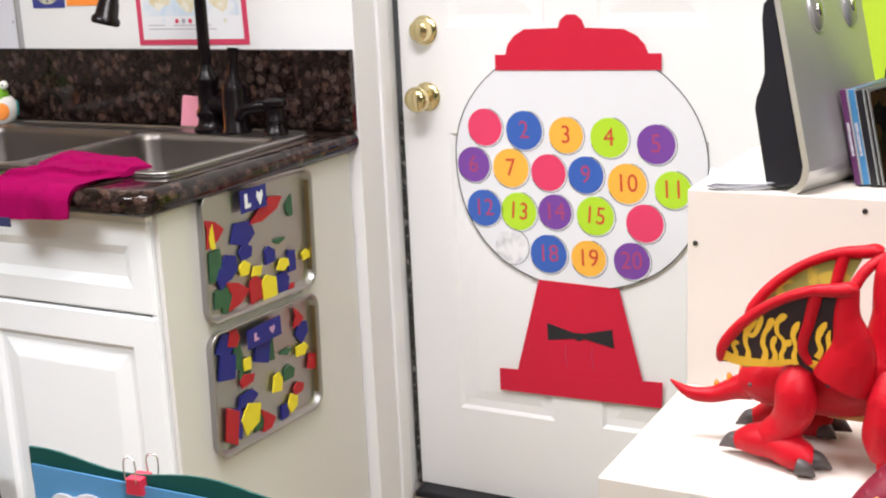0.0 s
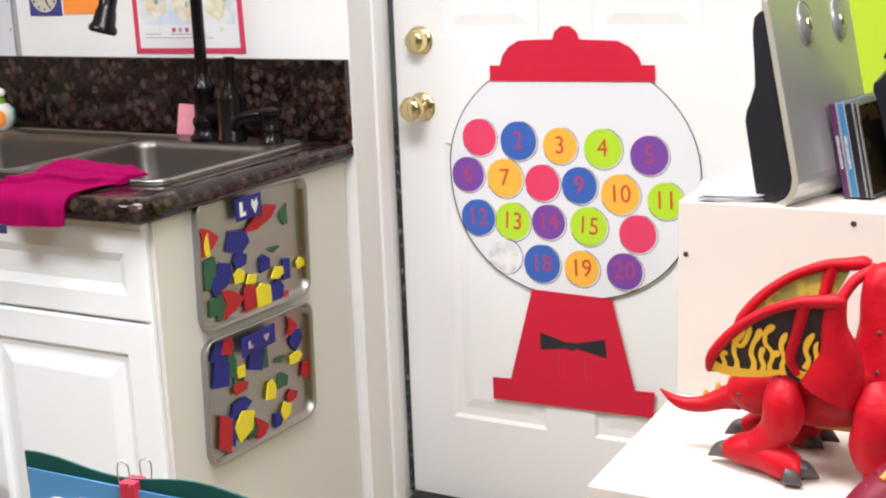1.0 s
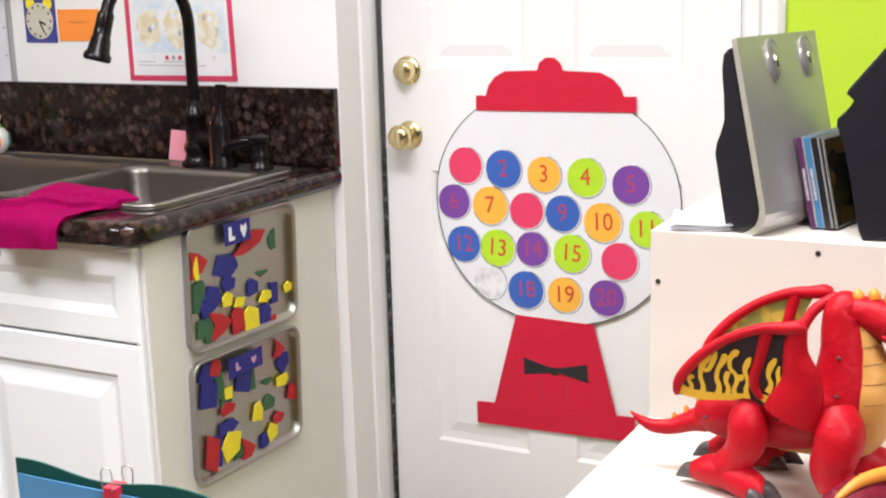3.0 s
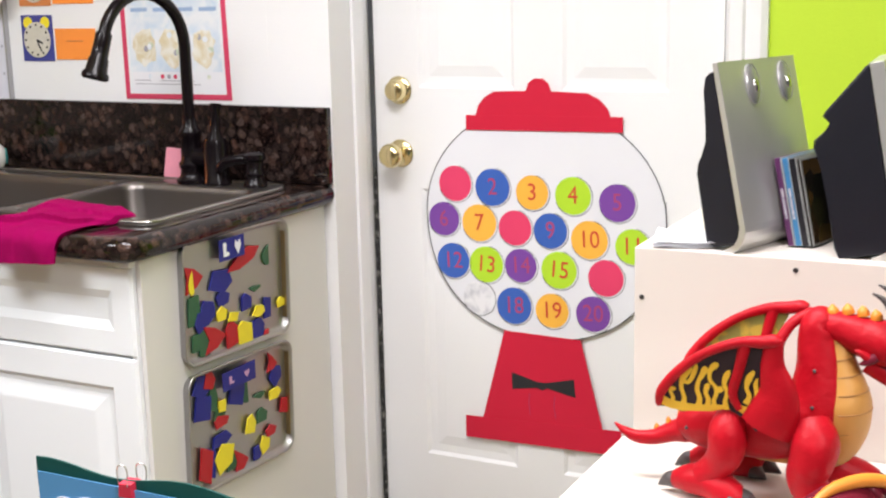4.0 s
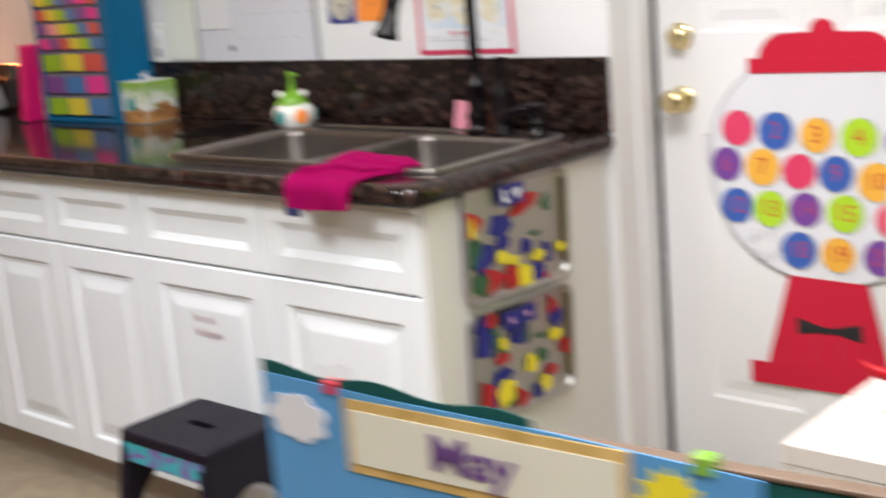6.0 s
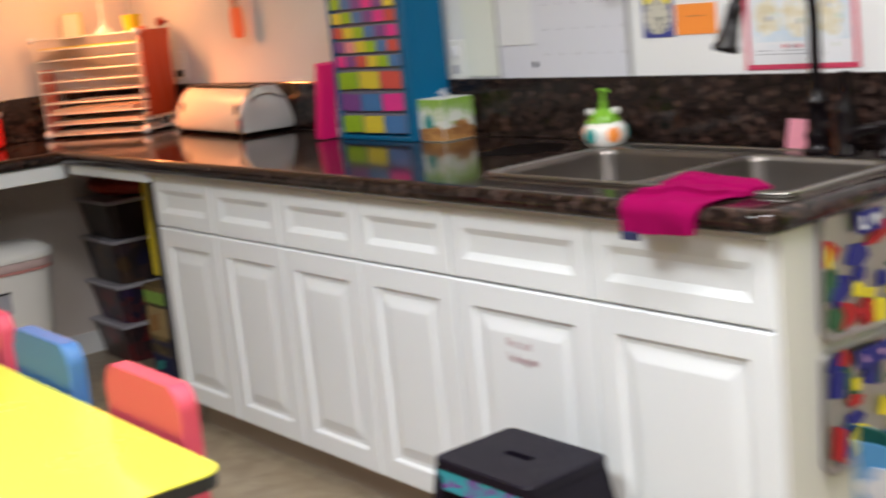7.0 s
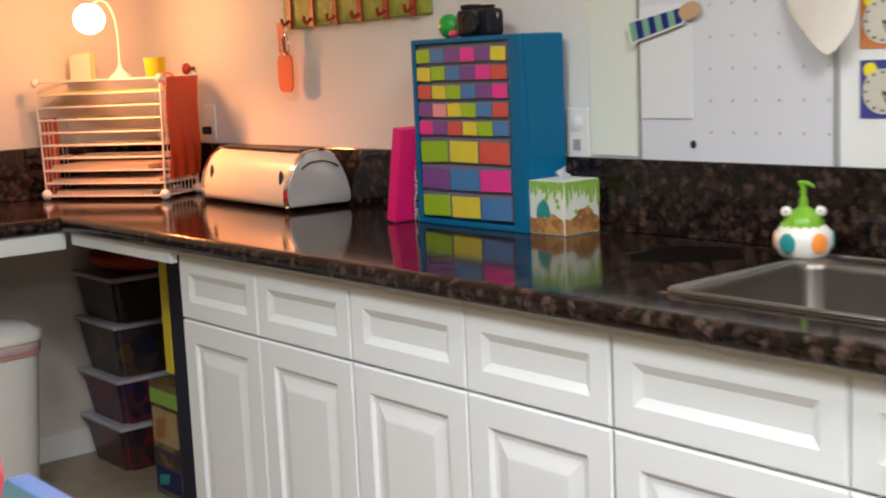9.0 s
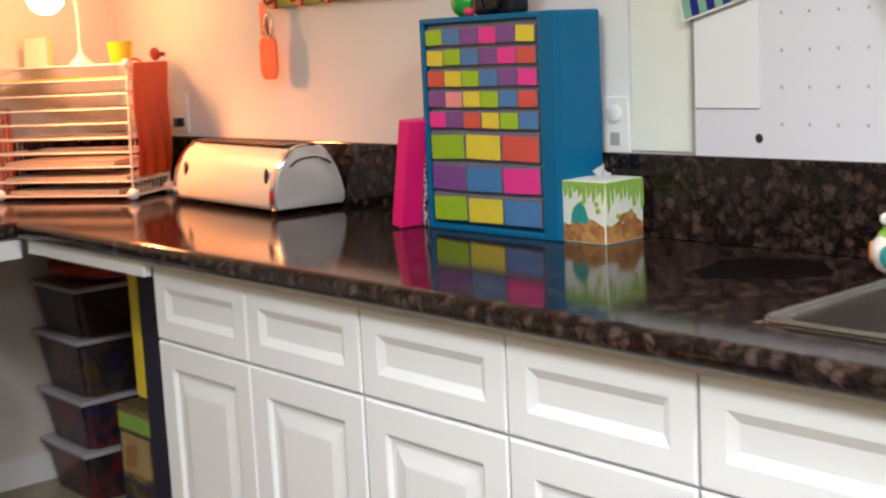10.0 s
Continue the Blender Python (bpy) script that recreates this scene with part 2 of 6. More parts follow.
M_BLUECH = mat("blue_chair_plastic", (0.055, 0.165, 0.40), 0.55, 0, 0.05, 8)
M_PLATE = mat("green_plate_plastic", (0.14, 0.62, 0.05), 0.3, 0, 0.04, 12)
M_NUTS = two_tone("mixed_beads", (0.14, 0.025, 0.008), (0.46, 0.19, 0.05), 55, 0.35, 0.7, 0.35)
M_NUTG = mat("green_beads", (0.16, 0.32, 0.03), 0.35, 0, 0.2, 60)
M_BINW = mat("bin_white_plastic", (0.78, 0.77, 0.74), 0.4, 0, 0.04, 8)
M_BAG = mat("pink_bin_bag", (0.66, 0.50, 0.49), 0.4, 0, 0.12, 25, 0.5, 60)
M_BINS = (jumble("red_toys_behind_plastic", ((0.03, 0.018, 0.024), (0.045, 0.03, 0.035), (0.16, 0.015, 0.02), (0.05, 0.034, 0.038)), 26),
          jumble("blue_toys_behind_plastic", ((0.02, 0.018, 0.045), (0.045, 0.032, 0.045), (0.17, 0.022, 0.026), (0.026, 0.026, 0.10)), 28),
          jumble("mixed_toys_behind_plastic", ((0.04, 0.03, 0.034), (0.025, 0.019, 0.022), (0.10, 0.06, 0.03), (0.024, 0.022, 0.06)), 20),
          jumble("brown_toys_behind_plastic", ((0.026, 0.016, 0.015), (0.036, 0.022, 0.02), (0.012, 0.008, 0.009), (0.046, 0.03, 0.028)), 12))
M_LID = mat("frosted_lid", (0.48, 0.46, 0.51), 0.35, 0, 0.05, 12)
M_YEL = mat("yellow_plastic", (0.74, 0.58, 0.02), 0.4, 0, 0.05, 12)
M_BOXA = two_tone("printed_carton", (0.05, 0.035, 0.022), (0.24, 0.16, 0.06), 11, 0.42, 0.58)
M_BOXB = two_tone("printed_blue_carton", (0.03, 0.03, 0.07), (0.17, 0.12, 0.09), 10, 0.4, 0.65)
M_RACK = mat("white_coated_wire", (0.80, 0.75, 0.68), 0.35, 0, 0.04, 20)
M_ORANGE = mat("orange_plastic", (0.60, 0.07, 0.02), 0.45, 0, 0.06, 12)
M_NEON = mat("neon_orange_card", (0.95, 0.30, 0.05), 0.55, 0, 0.05, 12)
M_BREAD = mat("cream_enamel", (0.89, 0.82, 0.66), 0.42, 0, 0.03, 6)
M_MAGENTA = mat("magenta_binder", (0.80, 0.01, 0.18), 0.4, 0, 0.05, 12)
M_SPOT = two_tone("speckled_cover", (0.02, 0.02, 0.02), (0.7, 0.7, 0.7), 120, 0.45, 0.55)
M_BLUECAB = mat("blue_drawer_plastic", (0.0, 0.125, 0.275), 0.42, 0, 0.05, 8)
M_GREYDR = mat("grey_drawer_plastic", (0.16, 0.155, 0.21), 0.3, 0, 0.08, 20)
LABEL = {
    "g": mat("green_label", (0.32, 0.52, 0.02), 0.5, 0, 0.08, 30),
    "y": mat("yellow_label", (0.74, 0.60, 0.05), 0.5, 0, 0.08, 30),
    "r": mat("red_label", (0.64, 0.09, 0.07), 0.5, 0, 0.08, 30),
    "b": mat("blue_label", (0.06, 0.20, 0.45), 0.5, 0, 0.08, 30),
    "p": mat("purple_label", (0.20, 0.07, 0.28), 0.5, 0, 0.08, 30),
    "m": mat("pink_label", (0.78, 0.04, 0.30), 0.5, 0, 0.08, 30),
    "k": mat("salmon_label", (0.80, 0.30, 0.32), 0.5, 0, 0.08, 30),
}
M_TISSUE = mat("tissue_carton", (0.72, 0.75, 0.68), 0.5, 0, 0.05, 15)
M_LEAF = mat("green_leaf_print", (0.27, 0.47, 0.08), 0.5, 0, 0.35, 70)
M_BARK = mat("brown_print", (0.36, 0.17, 0.05), 0.5, 0, 0.2, 30)
M_EARTH = two_tone("earth_print", (0.26, 0.10, 0.035), (0.56, 0.30, 0.10), 45, 0.35, 0.65)
M_TREE = mat("teal_print", (0.02, 0.28, 0.27), 0.5, 0, 0.1, 30)
M_BOARD = mat("whiteboard", (0.70, 0.71, 0.79), 0.3, 0, 0.02, 4)
M_ALU = mat("grey_board_frame", (0.42, 0.42, 0.43), 0.4, 0.5, 0.05, 20)
M_DOT = mat("grey_ink", (0.36, 0.36, 0.41), 0.6)
M_BLUEP = mat("pale_blue_print", (0.66, 0.74, 0.80), 0.55, 0, 0.12, 18)
M_REDFR = mat("crimson_mat_board", (0.62, 0.05, 0.12), 0.55, 0, 0.06, 12)
M_CLKBLUE = mat("dark_blue_card", (0.05, 0.06, 0.28), 0.5, 0, 0.08, 20)
M_CLKORG = mat("rust_card", (0.62, 0.22, 0.07), 0.5, 0, 0.08, 20)
M_FROG = mat("green_glazed", (0.18, 0.42, 0.03), 0.3, 0, 0.08, 25)
M_CERAM = mat("white_ceramic", (0.80, 0.79, 0.75), 0.2, 0, 0.03, 12)
M_SPONGE = mat("pink_sponge", (0.72, 0.28, 0.36), 0.95, 0, 0.1, 60, 0.9, 250)
M_REDTUB = mat("red_tub_plastic", (0.68, 0.008, 0.006), 0.35, 0, 0.08, 10)
M_STRIPE = two_tone("striped_hook_board", (0.24, 0.30, 0.04), (0.38, 0.42, 0.06), 30, 0.4, 0.6)
M_HOOK = mat("dark_red_hook", (0.33, 0.03, 0.012), 0.4, 0, 0.1, 30)
M_SKIN = mat("tan_card", (0.55, 0.36, 0.22), 0.55, 0, 0.05, 20)
M_BULB = mat("warm_bulb", (1.0, 0.40, 0.15), 0.4, 0, 0.0, 5, glow=88.0)
M_PANELGLOW = mat("light_diffuser", (1.0, 0.97, 0.9), 0.5, 0, 0.0, 5, glow=4.0)
M_LENS = mat("speaker_cone_chrome", (0.42, 0.42, 0.42), 0.2, 0.55, 0.5, 60)

M_GRANITE.node_tree.nodes["Principled BSDF"].inputs["Specular IOR Level"].default_value = 0.29
M_TOWEL.node_tree.nodes["Principled BSDF"].inputs["Specular IOR Level"].default_value = 0.06
for m in (M_STOOL, M_BLACK, M_BRONZE, M_TEALB, M_BLUECAB, M_DRAGON, M_MAROON, M_PINKRED):
    m.node_tree.nodes["Principled BSDF"].inputs["Specular IOR Level"].default_value = 0.22


# ---- mesh helpers ----
def part(name, bm, material, parent=None, label="", smooth=False):
    me = bpy.data.meshes.new(name)
    bmesh.ops.recalc_face_normals(bm, faces=bm.faces)
    if smooth:
        for f in bm.faces:
            f.smooth = True
    bm.to_mesh(me)
    bm.free()
    me.materials.append(material)
    if smooth:
        me.set_sharp_from_angle(angle=radians(50))
    ob = new(name, me)
    if parent:
        ob.parent = parent
    if label:
        ob["label"] = label
    return ob


def thing(name, m, label, category, group="", kind=""):
    ob = new(name)
    ob.matrix_world = m
    ob.empty_display_size = 0.05
    return tagged(ob, label, category, group, kind)


def single(name, bm, material, label, category, m=None, group="", kind="", smooth=False):
    ob = part(name, bm, material, None, "", smooth)
    if m is not None:
        ob.matrix_world = m
    return tagged(ob, label, category, group, kind)


def box(x0, x1, y0, y1, z0, z1, bevel=0.0, seg=2, bm=None):
    own = bmesh.new()
    bmesh.ops.create_cube(own, size=1)
    for v in own.verts:
        v.co = Vector(((x0 + x1) / 2 + v.co.x * (x1 - x0), (y0 + y1) / 2 + v.co.y * (y1 - y0), (z0 + z1) / 2 + v.co.z * (z1 - z0)))
    if bevel:
        bmesh.ops.bevel(own, geom=own.edges[:], offset=bevel, segments=seg, affect="EDGES", profile=0.5)
    if bm is None:
        return own
    return merge(bm, own)


def merge(bm, other, m=None):
    if m is not None:
        bmesh.ops.transform(other, matrix=m, verts=other.verts)
    me = bpy.data.meshes.new("tmp")
    other.to_mesh(me)
    other.free()
    bm.from_mesh(me)
    bpy.data.meshes.remove(me)
    return bm


def cyl(r, z0, z1, r2=None, seg=24, bevel=0.0):
    bm = bmesh.new()
    bmesh.ops.create_cone(bm, cap_ends=True, segments=seg, radius1=r, radius2=r if r2 is None else r2, depth=z1 - z0)
    bmesh.ops.translate(bm, vec=(0, 0, (z0 + z1) / 2), verts=bm.verts)
    if bevel:
        es = [e for e in bm.edges if abs(e.verts[0].co.z - e.verts[1].co.z) < 1e-6]
        bmesh.ops.bevel(bm, geom=es, offset=bevel, segments=2, affect="EDGES", profile=0.5)
    return bm


def lathe(profile, seg=28):
    bm = bmesh.new()
    rings = []
    for r, z in profile:
        rings.append([bm.verts.new((r * math.cos(2 * math.pi * i / seg), r * math.sin(2 * math.pi * i / seg), z)) for i in range(seg)])
    for a, b in zip(rings, rings[1:]):
        for i in range(seg):
            bm.faces.new((a[i], a[(i + 1) % seg], b[(i + 1) % seg], b[i]))
    bm.faces.new(rings[0][::-1])
    bm.faces.new(rings[-1])
    return bm


def tube(pts, radii, seg=14, flat=1.0, bm=None):
    """A tube with its own radius at each point; flat squeezes it along its side axis."""
    own = bmesh.new() if bm is None else bm
    pts = [Vector([float(c) for c in p]) for p in pts]
    if not hasattr(radii, "__len__"):
        radii = [radii] * len(pts)
    radii = [float(r) for r in radii]
    side = None
    rings = []
    for i, p in enumerate(pts):
        d = (pts[min(i + 1, len(pts) - 1)] - pts[max(i - 1, 0)]).normalized()
        if side is None:
            side = d.orthogonal().normalized() if abs(d.y) > 0.9 else Vector((0, 1, 0)).cross(d).normalized()
        side = (side - d * side.dot(d)).normalized()
        up = d.cross(side)
        rings.append([own.verts.new(p + radii[i] * (math.cos(2 * math.pi * k / seg) * side + flat * math.sin(2 * math.pi * k / seg) * up)) for k in range(seg)])
    for a, b in zip(rings, rings[1:]):
        for k in range(seg):
            own.faces.new((a[k], a[(k + 1) % seg], b[(k + 1) % seg], b[k]))
    own.faces.new(rings[0][::-1])
    own.faces.new(rings[-1])
    return own


def smooth_path(pts, n=6):
    """Points on a Catmull-Rom curve through pts (any dimension)."""
    p = [np.array(q, float) for q in pts]
    out = []
    for i in range(len(p) - 1):
        a, b, c, d = p[max(i - 1, 0)], p[i], p[i + 1], p[min(i + 2, len(p) - 1)]
        for k in range(n):
            t = k / n
            out.append(0.5 * (2 * b + (c - a) * t + (2 * a - 5 * b + 4 * c - d) * t * t + (3 * b - a - 3 * c + d) * t ** 3))
    out.append(p[-1])
    return out


def limb(pts, bm=None, n=6, seg=14, flat=1.0):
    """A rounded limb through (x, y, z, radius) points."""
    q = smooth_path(pts, n)
    return tube([c[:3] for c in q], [max(0.0008, c[3]) for c in q], seg, flat, bm)


def ball(c, r, bm=None, m=None, seg=18):
    own = bmesh.new()
    bmesh.ops.create_uvsphere(own, u_segments=seg, v_segments=max(8, seg * 2 // 3), radius=1)
    s = r if hasattr(r, "__len__") else (r, r, r)
    for v in own.verts:
        v.co = Vector((v.co.x * s[0], v.co.y * s[1], v.co.z * s[2]))
        if m is not None:
            v.co = m @ v.co
        v.co += Vector(c)
    return own if bm is None else merge(bm, own)


def plate(poly, depth, bevel=0.0, axis="y"):
    """A flat piece: a polygon in its own plane with a thickness. axis y: (x, z) points, its front at y = 0, its back at y = depth; axis x: (y, z) points, front at x = 0, back at x = -depth; axis z: (x, y), from 0 up to depth."""
    bm = bmesh.new()
    put = {"y": lambda a, b, d: (a, d, b), "x": lambda a, b, d: (-d, a, b), "z": lambda a, b, d: (a, b, d)}[axis]
    f = [bm.verts.new(put(a, b, 0)) for a, b in poly]
    g = [bm.verts.new(put(a, b, depth)) for a, b in poly]
    n = len(poly)
    bm.faces.new(f)
    bm.faces.new(g[::-1])
    for i in range(n):
        bm.faces.new((f[i], g[i], g[(i + 1) % n], f[(i + 1) % n]))
    if bevel:
        bm.faces.ensure_lookup_table()
        bmesh.ops.bevel(bm, geom=bm.faces[0].edges[:], offset=bevel, segments=2, affect="EDGES", profile=0.5)
    return bm


def rounded(x0, x1, z0, z1, r, n=5):
    pts = []
    for cx, cz, a0 in ((x1 - r, z1 - r, 0), (x0 + r, z1 - r, 90), (x0 + r, z0 + r, 180), (x1 - r, z0 + r, 270)):
        for k in range(n + 1):
            a = radians(a0 + 90 * k / n)
            pts.append((cx + r * math.cos(a), cz + r * math.sin(a)))
    return pts


def disc(cx, cz, r, n=28, rz=None):
    return [(cx + r * math.cos(2 * math.pi * k / n), cz + (rz or r) * math.sin(2 * math.pi * k / n)) for k in range(n)]


def writing(text, size, depth=0.0004, bold=0.0):
    """Built-in lettering as a mesh, centred, upright in the xz plane, facing -y."""
    cu = bpy.data.curves.new("lettering", "FONT")
    cu.body, cu.size, cu.extrude, cu.align_x, cu.align_y = text, size, depth, "CENTER", "CENTER"
    cu.resolution_u, cu.offset = 3, bold
    ob = bpy.data.objects.new("lettering", cu)
    scene.collection.objects.link(ob)
    dg = bpy.context.evaluated_depsgraph_get()
    me = bpy.data.meshes.new_from_object(ob.evaluated_get(dg))
    bpy.data.objects.remove(ob)
    bpy.data.curves.remove(cu)
    bm = bmesh.new()
    bm.from_mesh(me)
    bpy.data.meshes.remove(me)
    bmesh.ops.transform(bm, matrix=pose(0, 0, 0, 90), verts=bm.verts)
    return bm


def rings_panel(w, h, thick, steps):
    """A front for a door or drawer in the xz plane, facing -y: steps of (inset, depth) from the rim to the centre field."""
    bm = bmesh.new()

    def ring(i, y):
        return [bm.verts.new(p) for p in ((i, y, i), (w - i, y, i), (w - i, y, h - i), (i, y, h - i))]
    rs = [ring(0, thick), ring(0, 0.004), ring(0.004, 0)] + [ring(i, d) for i, d in steps]
    for a, b in zip(rs, rs[1:]):
        for k in range(4):
            bm.faces.new((a[k], a[(k + 1) % 4], b[(k + 1) % 4], b[k]))
    bm.faces.new(rs[-1])
    bm.faces.new(rs[0][::-1])
    return bm


# ---- structure ----
ZC, WY, DY, LX = 0.912, 2.24, 2.50, -4.85


def structure(name, bm, material, label, category, smooth=False):
    return single(name, bm, material, label, category, None, "", "structure", smooth)


structure("floor", box(-5.1, 3.0, -3.4, 2.75, -0.1, 0), M_FLOOR, "mottled beige vinyl floor", "floor")
structure("ceiling", box(-5.1, 3.0, -3.4, 2.75, 2.6, 2.7), M_CEIL, "plain white ceiling board", "ceiling")
structure("wall_north", box(-5.1, -1.3, WY, 2.75, 0, 2.6), M_WALL, "white painted wall behind the worktop", "wall")
structure("wall_west", box(-5.1, LX, -3.4, WY, 0, 2.6), M_SIDE, "cream-toned side wall", "wall")
# unseen walls added to close the room, dark to cut bounced light
structure("wall_south", box(-5.1, 3.0, -3.55, -3.4, 0, 2.6), M_BACK, "unseen taupe wall closing the room", "wall")
structure("wall_east", box(3.0, 3.15, -3.55, 2.75, 0, 2.6), M_BACK, "unseen taupe wall closing the room", "wall")
structure("wall_green", box(-0.29, 3.0, DY + 0.005, 2.75, 0, 2.6), M_GREEN, "lime green painted wall beside the door", "wall")
structure("wall_over_door", box(-1.3, -0.29, DY + 0.03, 2.75, 2.06, 2.6), M_WALL, "white wall above the door", "wall")
# splayed return between the worktop wall and the door
structure("wall_return", plate([(-1.2999, WY), (-1.1435, WY), (-1.158, WY + 0.11), (-1.2999, WY + 0.11)], 2.6, 0, "z"), M_WALL, "white wall return beside the door", "wall")

for nm, poly in (("door_jamb", [(-1.3, WY + 0.112), (-1.152, WY + 0.112), (-1.152, WY + 0.128), (-1.166, WY + 0.135), (-1.168, WY + 0.178), (-1.18, WY + 0.186), (-1.199, DY - 0.006), (-1.204, DY + 0.04), (-1.3, DY + 0.04)]),
                 ("door_casing", [(-0.372, DY - 0.004), (-0.362, DY - 0.018), (-0.335, DY - 0.022), (-0.33, DY - 0.015), (-0.30, DY - 0.015), (-0.288, DY - 0.006), (-0.288, DY + 0.06), (-0.372, DY + 0.06)])):
    structure(nm, plate(poly, 2.10, 0, "z"), M_FRAME, "white painted door frame moulding", "trim")
structure("door_head", box(-1.16, -0.372, DY - 0.02, DY + 0.06, 2.045, 2.10, 0.003), M_FRAME, "white painted door frame head", "trim")
structure("weatherstrip", box(-1.1985, -1.1872, DY - 0.004, DY + 0.03, 0.018, 0.91), M_GAP, "worn black and white weatherstrip along the door edge", "trim")
structure("weatherstrip", box(-1.1985, -1.1872, DY - 0.004, DY + 0.03, 0.9105, 2.04), mat("grey_weatherstrip", (0.07, 0.075, 0.08), 0.7, 0, 0.3, 30), "dark grey weatherstrip along the door edge", "trim")
structure("threshold", box(-1.18, -0.37, DY - 0.05, DY + 0.06, 0, 0.016, 0.004), mat("dark_threshold_metal", (0.018, 0.018, 0.024), 0.5, 0.3, 0.2, 20), "dark door threshold", "trim")
structure("baseboard", box(LX, LX + 0.012, 0.3, WY, 0, 0.09, 0.003), M_FRAME, "white baseboard under the worktop", "trim")

for i, (x, y) in enumerate(((-0.45, 1.0), (-1.9, 0.0), (1.45, -0.4))):
    lamp = thing("ceiling_light", pose(x, y, 2.6), "recessed white fluorescent ceiling panel", "ceiling light", "ceiling lights", "structure")
    bm = box(-0.62, 0.62, -0.32, 0.32, -0.02, 0, 0.004)
    part("light_frame", bm, M_WHITE, lamp)
    part("diffuser", box(-0.585, 0.585, -0.285, 0.285, -0.026, -0.021), M_PANELGLOW, lamp)

# ---- door ----
door = thing("door_1", pose(-1.187, DY, 0.018), "white six-panel entry door, closed", "door", "", "structure")
DW, DH, ST = 0.812, 2.02, 0.114


def door_slab():
    """Stiles and rails as one sheet with six raised panels sunk into it."""
    bm = bmesh.new()
    pw = (DW - 3 * ST) / 2
    cols = [0, ST, ST + pw, 2 * ST + pw, 2 * ST + 2 * pw, DW]
    rows = [0, 0.205, 0.85, 1.08, 1.68, 1.79, 1.92, DH]
    for i in range(5):
        for j in range(7):
            x0, x1, z0, z1 = cols[i], cols[i + 1], rows[j], rows[j + 1]
            if i in (1, 3) and j in (1, 3, 5):
                steps = [(0, 0), (0.008, 0.006), (0.026, 0.007), (0.05, 0.003)]
                rs = [[bm.verts.new(p) for p in ((x0 + s, d, z0 + s), (x1 - s, d, z0 + s), (x1 - s, d, z1 - s), (x0 + s, d, z1 - s))] for s, d in steps]
                for a, b in zip(rs, rs[1:]):
                    for k in range(4):
                        bm.faces.new((a[k], a[(k + 1) % 4], b[(k + 1) % 4], b[k]))
                bm.faces.new(rs[-1])
            else:
                bm.faces.new([bm.verts.new(p) for p in ((x0, 0, z0), (x1, 0, z0), (x1, 0, z1), (x0, 0, z1))])
    bmesh.ops.remove_doubles(bm, verts=bm.verts, dist=1e-5)
    rim = [e for e in bm.edges if len(e.link_faces) == 1]
    ret = bmesh.ops.extrude_edge_only(bm, edges=rim)
    for v in [g for g in ret["geom"] if isinstance(g, bmesh.types.BMVert)]:
        v.co.y = 0.04
    return bm


part("slab", door_slab(), M_DOOR, door)


for z, knob in ((0.929, True), (1.074, False)):
    prof = [(0.001, 0), (0.033, 0), (0.034, 0.004), (0.030, 0.009), (0.018, 0.012)]
    prof += [(0.012, 0.014), (0.012, 0.03), (0.022, 0.036), (0.029, 0.046), (0.030, 0.056), (0.026, 0.066), (0.016, 0.071), (0.001, 0.072)] if knob else [(0.026, 0.013), (0.024, 0.032), (0.02, 0.036), (0.001, 0.037)]
    k = lathe(prof, 32)
    bmesh.ops.transform(k, matrix=pose(0.064, 0, z, 90) @ Matrix.Scale(0.94, 4), verts=k.verts)
    part("door_knob" if knob else "deadbolt", k, M_BRASS, door, "polished brass " + ("door knob" if knob else "deadbolt"), True)

# ---- gumball poster on the door ----
PY = DY - 0.0035
poster = thing("gumball_poster", pose(-0.772, PY, 0.29), "paper gumball machine poster with numbered gumballs on the door", "poster")


def sheet(name, poly, material, parent, lift=0.0, label="", thick=0.0012):
    bm = plate(poly, thick)
    bmesh.ops.translate(bm, vec=(0, -lift - thick, 0), verts=bm.verts)
    return part(name, bm, material, parent, label)


R = 0.284
cz = 0.53
bowl = []
for k in range(61):
    a = radians(38 + 284 * k / 60)
    e = 0.9 if math.cos(a) < 0 else 1.0
    bowl.append((R * math.copysign(abs(math.sin(a)) ** e, math.sin(a)), cz + (0.246 if math.cos(a) > 0 else 0.279) * math.copysign(abs(math.cos(a)) ** e, math.cos(a))))
sheet("bowl", bowl, M_PAPER, poster, 0, "white paper bowl with black outline")
lower = [(x * 0.992, z) for x, z in bowl if z < 0.632 - 0.05 * x]
sheet("lower_sheet", lower, M_PAPER, poster, 0.0013, "", 0.0003)
bm = bmesh.new()
tube([(x, -0.0016, z) for x, z in bowl], 0.0011, 5, 1, bm)
part("outline", bm, M_INK, poster)
sheet("stand", [(-0.093, 0.262), (0.092, 0.258), (0.144, 0.056), (-0.150, 0.046)], M_PINKRED, poster, 0.0014, "red card stand")
sheet("foot", [(-0.194, 0.046), (0.188, 0.060), (0.186, 0.002), (-0.194, -0.006)], M_PINKRED, poster, 0.0028, "red card foot")
sheet("lid_rim", [(-0.180, 0.717), (0.187, 0.722), (0.187, 0.755), (-0.180, 0.750)], M_PINKRED, poster, 0.0028, "red card lid rim")
lid = [(-0.157, 0.748), (-0.15, 0.772), (-0.135, 0.79), (-0.112, 0.803), (-0.035, 0.806), (-0.03, 0.822), (-0.016, 0.833), (0.004, 0.833), (0.018, 0.822), (0.024, 0.806),
       (0.108, 0.803), (0.135, 0.79), (0.152, 0.772), (0.16, 0.752)]
sheet("lid", lid, M_PINKRED, poster, 0.0014, "red card lid")
